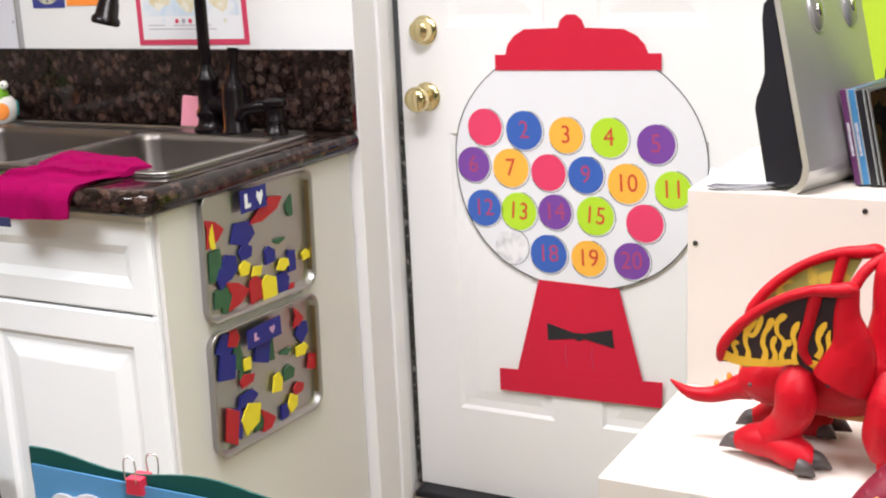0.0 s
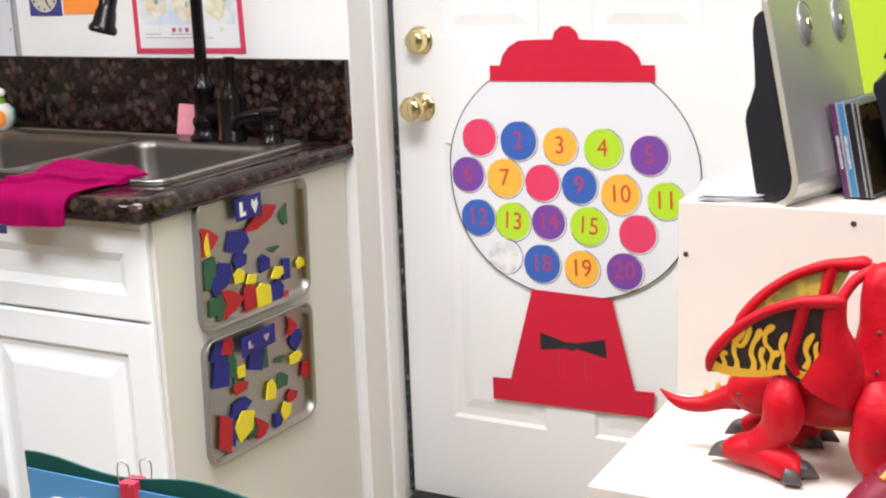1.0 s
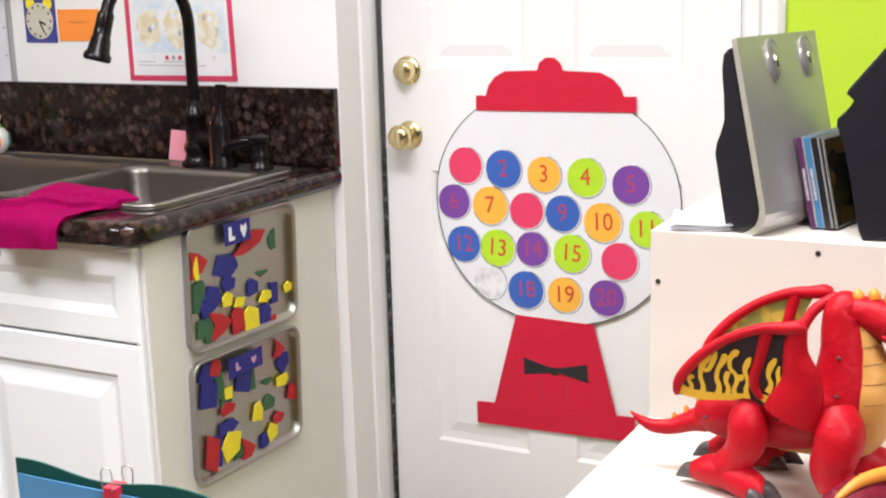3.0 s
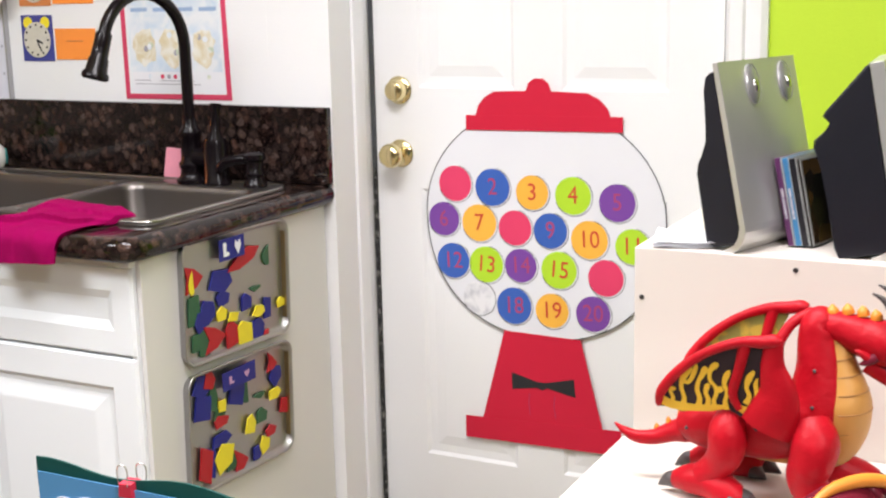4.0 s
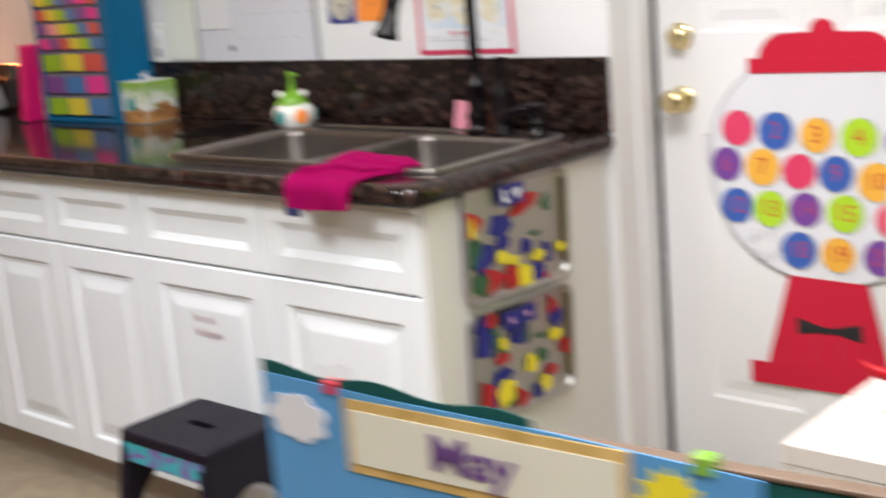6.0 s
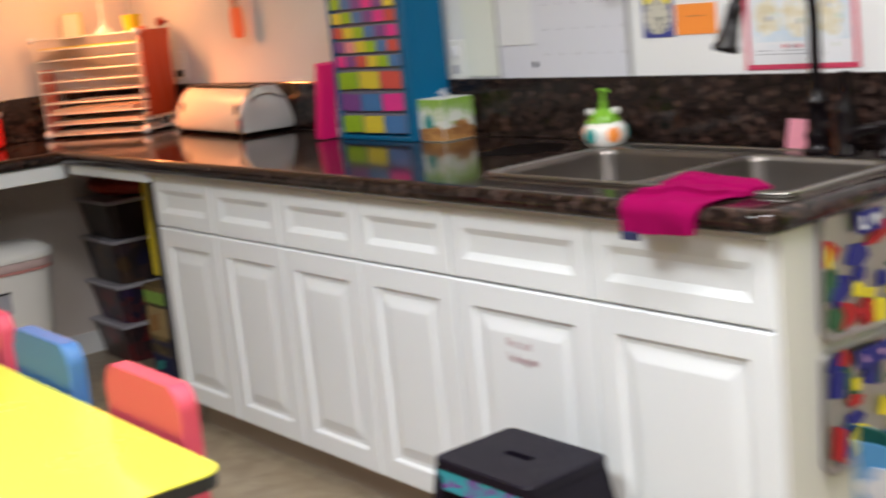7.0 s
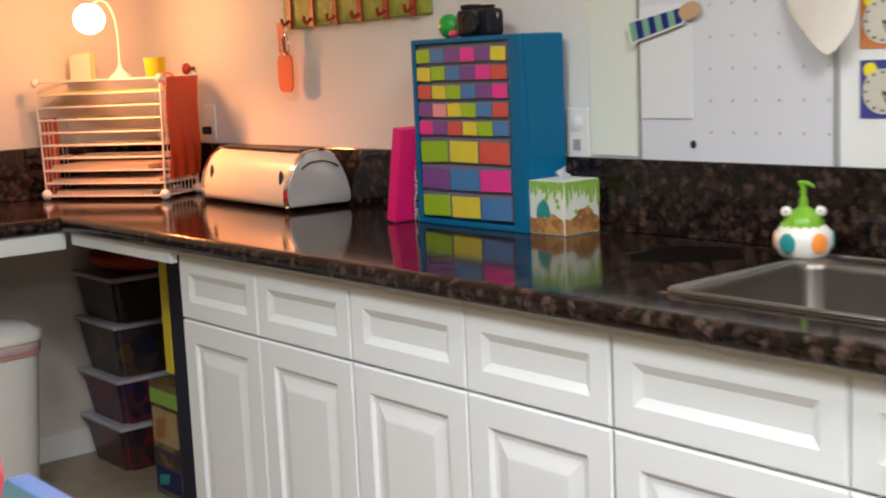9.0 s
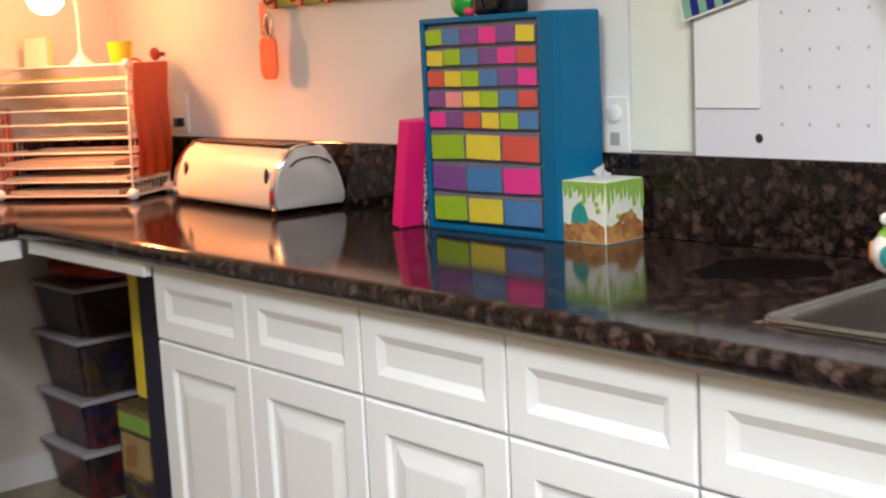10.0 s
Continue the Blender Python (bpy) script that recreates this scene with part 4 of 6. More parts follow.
for z0, z1, y0, y1 in ((0.822, 0.864, 1.838, 1.918), (0.568, 0.606, 1.825, 1.932)):
    lab = thing("magnet_label", pose(TXP + 0.0158, (y0 + y1) / 2, (z0 + z1) / 2), "blue label with two white emblems on a baking tray", "label", "tray labels")
    hw, hh = (y1 - y0) / 2, (z1 - z0) / 2
    part("card", plate([(-hw, -hh), (hw, -hh), (hw, hh), (-hw, hh)], 0.001, 0, "x"), MAG["b"], lab)
    for s, shape in ((-0.48, [(-0.6, -0.7), (0.6, -0.7), (0.6, -0.3), (0, -0.3), (0, 0.7), (-0.6, 0.7)]), (0.45, [(0, -0.8), (0.7, 0.1), (0.5, 0.7), (0, 0.35), (-0.5, 0.7), (-0.7, 0.1)])):
        size = 1.0 if z0 > 0.7 else 0.62
        b = plate([(hw * (s + 0.36 * size * p), hh * 0.9 * size * q) for p, q in shape], 0.0008, 0, "x")
        bmesh.ops.translate(b, vec=(0.0012, 0, 0), verts=b.verts)
        part("emblem", b, M_PAPER if z0 > 0.7 else M_PALEPINK, lab)

# ---- shelves by the door ----
SHX = -0.226
low = thing("low_shelf", pose(SHX, 1.195, 0), "low white melamine shelf unit", "shelf")
part("top", box(0, 1.15, 0, 0.303, 0.715, 0.74, 0.0015), M_MELA, low)
part("side_panel", box(0.001, 0.02, 0.0205, 0.303, 0, 0.7145, 0.001), M_MELA, low)
part("front_panel", box(0.0, 1.15, 0.001, 0.02, 0, 0.7145, 0.001), M_MELA, low)
high = thing("high_shelf", pose(SHX + 0.002, 1.5, 0), "tall white melamine shelf unit behind the low one", "shelf")
part("top", box(0, 1.15, 0.0183, 0.32, 0.968, 0.987, 0.0006), M_MELA, high)
part("side_panel", box(0.001, 0.02, 0.0185, 0.319, 0, 0.9675, 0.001), M_MELA, high)
part("front_panel", box(0.0, 1.15, 0.0, 0.018, 0, 0.9868, 0.0008), M_MELA, high)
for x, z in ((0.010, 0.921), (0.207, 0.973)):
    b = lathe([(0.0005, 0), (0.0034, 0), (0.003, 0.001), (0.0012, 0.0012), (0.0005, 0.0006)], 14)
    bmesh.ops.transform(b, matrix=pose(x, 0.0, z, 90), verts=b.verts)
    part("screw", b, M_DARK, high, "dark countersunk screw", True)

papers = thing("paper_stack", pose(-0.170, 1.55, 0.9875, 0, 0, 14) @ Matrix.Scale(0.66, 4), "loose stack of white papers on the tall shelf", "papers")
for i, (a, dx) in enumerate(((0, 0), (4, 0.005), (-3, -0.003), (2, 0.004))):
    b = bmesh.new()
    bmesh.ops.create_grid(b, x_segments=8, y_segments=8, size=0.062)
    for v in b.verts:
        curl = max(0, abs(v.co.x) + abs(v.co.y) - 0.07) / 0.054
        v.co = Vector((v.co.x + dx, v.co.y, 0.0034 * i + 0.001 + 0.006 * curl ** 2 * (1 if v.co.x * v.co.y < 0 else 0.3)))
    ret = bmesh.ops.extrude_face_region(b, geom=b.faces[:])
    bmesh.ops.translate(b, vec=(0, 0, 0.001), verts=[g for g in ret["geom"] if isinstance(g, bmesh.types.BMVert)])
    bmesh.ops.rotate(b, cent=(0, 0, 0), matrix=Matrix.Rotation(radians(a), 3, "Z"), verts=b.verts)
    part("sheet", b, M_PAPER, papers)


# ---- speakers ----
def speaker(m, label, side, width, thick, cones, dark=False):
    """side: the black shell's outline behind the plate; thick: the plate's thickness."""
    s = thing("speaker", m, label, "speaker", "speakers")
    b = plate(side, width - 0.006, 0.003)
    bmesh.ops.translate(b, vec=(0, 0.003, 0), verts=b.verts)
    part("cabinet", b, M_BLACK, s, "black plastic back shell")
    t = thick
    front = [(t, 0.237), (0.001, 0.237), (0.001, 0.03)] + [(-0.024 + 0.025 * math.cos(a), 0.03 - 0.026 * math.sin(a)) for a in [radians(15 * k) for k in range(1, 7)]]
    front += [(-0.03, 0.003), (-0.03, -0.003)] + [(-0.024 + (0.024 + t) * math.cos(a), 0.03 - 0.033 * math.sin(a)) for a in [radians(15 * k) for k in range(6, -1, -1)]]
    part("baffle", plate(front, width, 0.0012), M_SILVER, s, "brushed silver front plate")
    for y in cones:
        c = part("cone", ball((0, 0, 0), (0.005, 0.0148, 0.0262)), M_LENS, s, "shiny oval speaker cone", True)
        c.location = (t, y, 0.205)
        ring = tube([(0.001, 0.0155 * math.cos(a), 0.027 * math.sin(a)) for a in [radians(12 * k) for k in range(30)]] + [(0.001, 0.0155, 0.0)], 0.0008, 6)
        part("rim", ring, M_SILVER, c, "", True)
        part("dome", ball((0.0045, 0.001, -0.002), (0.003, 0.0055, 0.0085)), M_CHROME, c, "", True)
    if dark:
        part("grille", box(t + 0.0003, t + 0.003, 0.006, width - 0.006, 0.02, 0.228, 0.001), M_GLOSS, s, "glossy black front grille")
    return s


M_GLOSS = mat("glossy_black_panel", (0.012, 0.012, 0.012), 0.12, 0, 0.1, 20)
SIDE_A = [(0.0, 0.008), (-0.045, 0.008), (-0.056, 0.013), (-0.053, 0.105), (-0.048, 0.118), (-0.027, 0.142), (-0.022, 0.17), (-0.022, 0.205), (-0.016, 0.222), (-0.008, 0.227), (0.0, 0.227)]
SIDE_B = [(0.0, 0.006), (-0.068, 0.004), (-0.072, 0.02), (-0.07, 0.12), (-0.078, 0.147), (-0.076, 0.155), (-0.058, 0.164), (-0.05, 0.174), (-0.062, 0.182), (-0.059, 0.187), (-0.004, 0.234), (0.0, 0.234)]
speaker(pose(-0.083, 1.500, 0.9925, 0, -13, -20), "silver and black upright computer speaker leaning on the shelf", SIDE_A, 0.172, 0.009, (0.068, 0.142))
speaker(pose(0.098, 1.525, 0.9925, 0, -10.5, 4), "second silver and black speaker with a raised back hatch", SIDE_B, 0.15, 0.018, (), True)

# ---- disc cases ----
cds = [("purple", (0.10, 0.025, 0.10)), ("light blue", (0.05, 0.21, 0.42)), ("black", (0.012, 0.012, 0.016)), ("dark brown", (0.02, 0.016, 0.012))]
M_COVER = jumble("printed_disc_cover", ((0.016, 0.02, 0.01), (0.05, 0.05, 0.016), (0.10, 0.055, 0.018), (0.03, 0.022, 0.014), (0.012, 0.012, 0.008)), 34, 0.15)
M_SPINE = jumble("spine_lettering", ((0.5, 0.5, 0.55), (0.3, 0.3, 0.36), (0.6, 0.6, 0.62)), 200, 0.35)
M_CASE = mat("clear_case_edge", (0.42, 0.43, 0.42), 0.15, 0, 0.1, 40)
CX = -0.041
for i, (n, c) in enumerate(cds):
    w = (0.0092, 0.0096, 0.0100, 0.0050)[i]
    d = thing("disc_case", pose(CX, 1.568 + 0.002 * (i % 2), 0.9885, 0, -12, -13), n + " plastic disc case leaning on a speaker", "disc case", "disc cases")
    CX += w * 0.96
    sleeve = mat(n.replace(" ", "_") + "_sleeve", c, 0.3, 0, 0.3, 30)
    part("case", box(0, w - 0.0012, 0, 0.125, 0, 0.114, 0.0008), sleeve, d)
    part("lid", box(w - 0.0011, w - 0.0001, -0.0004, 0.125, 0, 0.114, 0.0003), M_CASE, d, "clear plastic lid edge")
    if i < 2:
        part("title_bar", box(w * 0.3, w * 0.62, -0.0009, -0.0002, 0.035, 0.075), M_SPINE, d, "pale lettering bar")
    if i == 3:
        part("cover_print", box(w + 0.0001, w + 0.0006, 0.004, 0.122, 0.003, 0.111), M_COVER, d, "brown and green printed cover")

# ---- toy dragon ----
DYC = 1.34
DZ = 0.7405
dragon = thing("toy_dragon", pose(0, DYC, DZ), "red plastic toy dragon with flame-patterned wings on the low shelf", "toy")


def dl(pts):
    return [(x, y, z - DZ, r) for x, y, z, r in pts]


def claws(leg, spots):
    for p, q, r in spots:
        part("claw", limb(dl([(*p, r), ((p[0] * 0.6 + q[0] * 0.4), p[1] * 0.6 + q[1] * 0.4, p[2] * 0.8 + q[2] * 0.2, r * 0.85), (*q, 0.001)]), None, 4, 10), M_HORN, leg, "dark grey claw", True)


def legs(s):
    y = 0.045 * s
    t = -0.018 if s < 0 else 0.012
    b = limb(dl([(-0.044, y * 0.7, 0.845, 0.015), (-0.045, y, 0.830, 0.0208), (-0.045, y * 1.05, 0.808, 0.0212), (-0.054, y * 1.0, 0.788, 0.0185), (-0.072, y * 0.95, 0.770, 0.0165)]), None, 7, 18)
    leg = part("hind_leg", b, M_DRAGON, dragon, "", True)
    b = limb(dl([(-0.108, y * 0.78, 0.757, 0.010), (-0.09, y * 0.82, 0.762, 0.017), (-0.064, y * 0.9, 0.764, 0.0205), (-0.044, y + t * 0.3, 0.759, 0.0185), (-0.03, y + t * 0.6, 0.756, 0.015), (-0.026, y + t * 0.6, 0.755, 0.011)]), None, 7, 18)
    part("foot", b, M_DRAGON, leg, "", True)
    claws(leg, (((-0.106, y * 0.78, 0.758), (-0.128, y * 0.74, 0.747), 0.0105), ((-0.036, y + t * 0.6 - 0.011, 0.752), (-0.018, y + t * 0.6 - 0.014, 0.744), 0.0105), ((-0.028, y + t * 0.6 + 0.01, 0.753), (-0.006, y + t * 0.6 + 0.012, 0.744), 0.0105)))
    b = limb(dl([(0.045, y * 0.75, 0.85, 0.020), (0.052, y * 0.98, 0.83, 0.0262), (0.05, y * 1.08, 0.81, 0.025), (0.045, y * 1.1, 0.79, 0.022), (0.052, y * 1.1, 0.772, 0.021)]), None, 7, 18)
    leg = part("fore_leg", b, M_DRAGON, dragon, "", True)
    b = limb(dl([(0.04, y * 1.1, 0.766, 0.017), (0.06, y * 1.1, 0.766, 0.021), (0.085, y * 1.1 + t * 0.4, 0.760, 0.019), (0.104, y * 1.1 + t * 0.6, 0.755, 0.014)]), None, 7, 18)
    part("foot", b, M_DRAGON, leg, "", True)
    claws(leg, (((0.098, y * 1.1 + t * 0.6 - 0.01, 0.754), (0.122, y * 1.1 + t * 0.6 - 0.014, 0.744), 0.0105), ((0.098, y * 1.1 + t * 0.6 + 0.01, 0.754), (0.124, y * 1.1 + t * 0.6 + 0.014, 0.744), 0.0105)))


b = limb(dl([(-0.112, 0, 0.812, 0.014), (-0.095, 0, 0.816, 0.025), (-0.06, 0, 0.822, 0.034), (-0.01, 0, 0.827, 0.040), (0.025, 0, 0.84, 0.043), (0.046, 0, 0.86, 0.039), (0.048, 0, 0.9, 0.0290), (0.043, 0, 0.935, 0.0225), (0.045, 0, 0.953, 0.0195), (0.056, 0, 0.960, 0.012)]), None, 8, 26)
body = part("body", b, M_DRAGON, dragon, "", True)
for x, y, z in ((0.045, -0.0285, 0.905), (0.046, -0.0385, 0.866), (-0.098, -0.024, 0.818)):
    part("rivet", ball((x, y, z - DZ), 0.0022, None, None, 8), M_HORN, body, "", True)
b = limb(dl([(-0.105, 0, 0.808, 0.0165), (-0.122, 0, 0.802, 0.0125), (-0.142, -0.004, 0.794, 0.0095), (-0.162, -0.008, 0.793, 0.008), (-0.176, -0.01, 0.798, 0.0055), (-0.19, -0.012, 0.808, 0.001)]))
part("tail", b, M_DRAGON, dragon, "", True)
for i, (x, z) in enumerate(((-0.112, 0.829), (-0.126, 0.818), (-0.14, 0.808), (0.043, 0.966), (0.058, 0.9715), (0.074, 0.974), (0.09, 0.973), (0.104, 0.970))):
    s = 0.0036 if i < 3 else 0.0068
    part("spike", limb([(x, 0, z - DZ - 0.008, s), (x - 0.001, 0, z - DZ - 0.002, s * 0.9), (x - 0.002, 0, z - DZ + s * 0.5, 0.001)], None, 4, 10), M_GOLD, dragon, "orange back spike", True)
b = limb(dl([(-0.02, 0, 0.802, 0.018), (0.02, 0, 0.806, 0.022), (0.058, 0, 0.812, 0.025), (0.07, 0, 0.833, 0.0295), (0.0725, 0, 0.861, 0.0315), (0.0715, 0, 0.88, 0.027), (0.0685, 0, 0.90, 0.021), (0.064, 0, 0.93, 0.0135), (0.058, 0, 0.953, 0.008)]), None, 8, 24)
belly = part("belly", b, M_TAN, dragon, "tan ribbed belly plates", True)
for z, x, r in ((0.835, 0.0705, 0.0297), (0.858, 0.0724, 0.0316), (0.879, 0.0716, 0.0275), (0.898, 0.0688, 0.0216), (0.916, 0.0664, 0.0172), (0.934, 0.0633, 0.0130)):
    pts = [(x + r * math.cos(radians(a)), r * math.sin(radians(a)), z - DZ + 0.003 * math.cos(radians(a))) for a in range(-90, 91, 12)]
    part("rib", tube(pts, 0.0007, 6), M_BARK, belly)
b = limb(dl([(0.046, 0, 0.953, 0.013), (0.066, 0, 0.950, 0.0175), (0.09, 0, 0.942, 0.022), (0.115, 0, 0.936, 0.025), (0.138, 0, 0.927, 0.02), (0.165, 0, 0.917, 0.0155), (0.184, 0, 0.909, 0.010)]), None, 7, 22)
head = part("head", b, M_DRAGON, dragon, "", True)
b = limb(dl([(0.098, 0, 0.914, 0.013), (0.12, 0, 0.901, 0.012), (0.142, 0, 0.892, 0.0105), (0.166, 0, 0.889, 0.0085), (0.174, 0, 0.891, 0.004)]), None, 6, 16)
part("jaw", b, M_DRAGON, head, "", True)
part("mouth", limb(dl([(0.112, 0, 0.912, 0.011), (0.14, 0, 0.903, 0.0105), (0.165, 0, 0.899, 0.007)]), None, 5, 12), M_MAROON, head, "dark open mouth", True)
b = limb(dl([(0.118, 0, 0.956, 0.012), (0.137, 0, 0.947, 0.0205), (0.150, 0, 0.934, 0.015), (0.156, 0, 0.926, 0.006)]), None, 6, 16)
brow = part("brow", b, M_HORN, head, "grey brow shield", True)
for s in (-1, 1):
    b = limb(dl([(0.133, 0.013 * s, 0.952, 0.0085), (0.126, 0.018 * s, 0.965, 0.0072), (0.121, 0.02 * s, 0.979, 0.0052), (0.113, 0.021 * s, 0.99, 0.0034), (0.101, 0.021 * s, 0.996, 0.001)]))
    part("horn", b, M_HORN, brow, "dark grey horn", True)
    part("eye", ball((0.128, 0.0215 * s, 0.936 - DZ), (0.005, 0.004, 0.0045)), M_WHITE, head, "white painted eye", True)
    b = limb(dl([(0.108, 0.02 * s, 0.926, 0.006), (0.099, 0.023 * s, 0.92, 0.0045), (0.091, 0.024 * s, 0.917, 0.001)]))
    part("cheek_spike", b, M_MAROON, head, "", True)
    part("ear", limb(dl([(0.104, 0.02 * s, 0.92, 0.005), (0.094, 0.025 * s, 0.929, 0.004), (0.086, 0.027 * s, 0.933, 0.001)])), M_DRAGON, head, "", True)
    for k in range(6):
        x = 0.128 + 0.008 * k
        part("tooth", limb(dl([(x, 0.0115 * s, 0.913 - 0.0022 * k, 0.0026), (x + 0.001, 0.0118 * s, 0.904 - 0.002 * k, 0.0006)]), None, 2, 8), M_WHITE, head, "", True)
    legs(s)


def wing(y0, lean, dx, dz, film, near):
    """A ribbed wing: a frame of red tubes round a flat patterned membrane."""
    def w(x, z, r):
        return (x + dx, y0 + lean * (z - 0.85), z + dz - DZ, r)
    top = [w(0.016, 0.943, 0.004), w(0.008, 0.943, 0.0078), w(-0.003, 0.941, 0.0075), w(-0.032, 0.937, 0.006), w(-0.066, 0.922, 0.0055), w(-0.096, 0.899, 0.006), w(-0.118, 0.872, 0.006), w(-0.123, 0.856, 0.0045), w(-0.123, 0.85, 0.002)]
    o = part("wing", limb(top), M_DRAGON, dragon, "", True)
    ribs = [([w(-0.024, 0.937, 0.007), w(-0.031, 0.905, 0.006), w(-0.038, 0.876, 0.0055), w(-0.03, 0.858, 0.004)], 0.8)]
    if near:
        ribs.append(([w(0.008, 0.944, 0.010), w(0.006, 0.915, 0.0135), w(0.012, 0.885, 0.0215), w(0.008, 0.86, 0.028), w(0.0, 0.84, 0.03)], 0.5))
    for rib, fl in ribs:
        part("wing_rib", limb(rib, None, 6, 16, fl), M_DRAGON, o, "", True)
    poly = [(p[0], p[2]) for p in smooth_path(top, 3)[1:]] + [(x + dx, z + dz - DZ) for x, z in ((-0.11, 0.85), (-0.08, 0.851), (-0.05, 0.858), (-0.03, 0.885), (-0.014, 0.915), (-0.004, 0.936))] if not near else [(p[0], p[2]) for p in smooth_path(top, 3)[1:]] + [(x + dx, z + dz - DZ) for x, z in ((-0.11, 0.85), (-0.096, 0.846), (-0.08, 0.851), (-0.06, 0.852), (-0.043, 0.857), (-0.03, 0.85), (-0.02, 0.845), (-0.012, 0.833), (0.0, 0.85), (0.01, 0.86))]
    bm = plate(poly, 0.0025)
    for v in bm.verts:
        v.co.y += y0 + lean * (v.co.z + DZ - dz - 0.85)
    part("membrane", bm, film, o, "black wing membrane" if near else "olive membrane")
    # flames: a rim along the lower edge and curling strokes that rise from it, most ending in a round drop
    base = [(-0.121, 0.860), (-0.116, 0.863), (-0.108, 0.859), (-0.095, 0.858), (-0.08, 0.8575), (-0.064, 0.859), (-0.05, 0.861), (-0.044, 0.862), (-0.044, 0.8575), (-0.062, 0.8515), (-0.08, 0.8495), (-0.096, 0.8475), (-0.11, 0.849), (-0.12, 0.852)]
    shapes = [base, [(-0.034, 0.868), (-0.028, 0.863), (-0.016, 0.862), (-0.006, 0.866), (-0.008, 0.856), (-0.014, 0.850), (-0.024, 0.852), (-0.034, 0.858)]] if near else [[(-0.1, 0.868), (-0.09, 0.876), (-0.084, 0.866), (-0.07, 0.874), (-0.06, 0.866), (-0.05, 0.859), (-0.08, 0.852), (-0.104, 0.855)]]
    # each stroke: x, z and half width along its line, in millimetres from the wing's lower corner
    curls = [((6, 4, 3), (4, 12, 2.2), (6, 22, 1.8), (11, 29, 2.2), (15, 33, 3.2), (17, 34, 1)),
             ((15, 5, 3), (17, 11, 2), (14, 17, 1.8), (17, 20, 2.4), (20, 19, 1)),
             ((29, 5, 3.4), (30, 13, 2), (27, 21, 2), (28, 30, 2.6), (32, 38, 4.4), (35, 44, 4), (36, 47, 1)),
             ((28, 31, 2.2), (34, 28, 2), (39, 33, 2.2), (43, 42, 2.4), (45, 47, 0.8)),
             ((46, 5, 3.2), (48, 14, 2.4), (45, 22, 2.2), (47, 31, 2.0), (51, 37, 2.6), (54, 43, 3.0), (55, 46, 1)),
             ((56, 5, 3), (58, 13, 2.2), (55, 20, 2), (57, 27, 2.6), (60, 28, 0.8))] if near else []
    curls += [((66, 5, 3), (64, 13, 2), (67, 20, 2), (66, 27, 1.8), (60, 33, 1.8), (60, 42, 2.2), (66, 48, 3.2), (70, 49, 1)),
              ((66, 24, 1.6), (71, 25, 3.4), (73, 28, 1)),
              ((79, 6, 2.6), (77, 14, 2.2), (79, 22, 1.8), (76, 32, 2.2), (79, 40, 2.8), (82, 45, 0.8)),
              ((100, 14, 3), (104, 22, 2.2), (101, 30, 2), (103, 38, 3), (107, 44, 2.4), (109, 47, 0.8)),
              ((110, 14, 3), (112, 24, 2), (111, 34, 2), (113, 40, 0.8))] if near else []
    for curl in curls:
        line = smooth_path([(-0.123 + 0.001 * x, 0.0, 0.849 + 0.00122 * z, 0.00118 * r) for x, z, r in curl], 5)
        left, right = [], []
        for k, p in enumerate(line):
            a, c = line[max(k - 1, 0)], line[min(k + 1, len(line) - 1)]
            n = math.hypot(c[0] - a[0], c[2] - a[2]) or 1
            nx, nz = (a[2] - c[2]) / n * p[3], (c[0] - a[0]) / n * p[3]
            left.append((p[0] + nx, p[2] + nz))
            right.append((p[0] - nx, p[2] - nz))
        shapes.append(left + right[::-1])
    for k, shape in enumerate(shapes):
        bm = plate([(x + dx, z + dz - DZ) for x, z in shape], 0.0006)
        for v in bm.verts:
            v.co.y += y0 + lean * (v.co.z + DZ - dz - 0.85) - 0.0008 - 0.0001 * k
        part("flame", bm, M_FLAME, o, "yellow printed flame")


wing(-0.05, -0.1, 0.0, 0.0, M_MEMBRANE, True)
wing(0.03, 0.1, 0.008, 0.016, M_OLIVE, False)
b = limb(dl([(0.034, 0.012, 0.962, 0.006), (0.014, 0.0, 0.949, 0.006), (0.0, -0.012, 0.922, 0.007), (-0.001, -0.022, 0.89, 0.011), (0.008, -0.024, 0.862, 0.018)]))
part("wing_mount", b, M_DRAGON, dragon, "", True)

# second toy: its ridged back arches over the shelf edge
toy = thing("toy_creature", pose(0.108, 1.232, 0.7405), "maroon armoured toy creature with a yellow crest on the low shelf", "toy")
b = limb([(0.05, 0.035, 0.022, 0.017), (0.02, 0.0, 0.045, 0.026), (-0.005, -0.045, 0.062, 0.029), (-0.03, -0.082, 0.052, 0.027), (-0.055, -0.102, 0.028, 0.021), (-0.07, -0.108, 0.0, 0.013), (-0.076, -0.108, -0.03, 0.006)], None, 7, 18)
part("back", b, M_MAROON, toy, "", True)
part("crest", limb([(0.075, 0.02, 0.05, 0.003), (0.05, -0.005, 0.078, 0.006), (0.018, -0.035, 0.094, 0.007), (-0.012, -0.065, 0.092, 0.006), (-0.03, -0.09, 0.08, 0.003)], None, 6, 12), M_GOLD, toy, "yellow crest", True)
part("cheek_patch", limb([(-0.04, -0.112, 0.06, 0.003), (-0.058, -0.124, 0.04, 0.006), (-0.07, -0.126, 0.012, 0.003)], None, 6, 12), M_GOLD, toy, "yellow cheek patch", True)
for i in range(7):
    t = i / 6
    for s in (-1, 1):
        c = Vector((0.016 - 0.062 * t + 0.014 * s, -0.03 - 0.07 * t + 0.012 * s, 0.086 - 0.05 * t * t - 0.004 * (s > 0)))
        part("plate", ball(c, (0.013, 0.009, 0.007), None, Matrix.Rotation(radians(35 + 50 * t), 3, "Y"), 10), M_MAROON, toy, "", True)
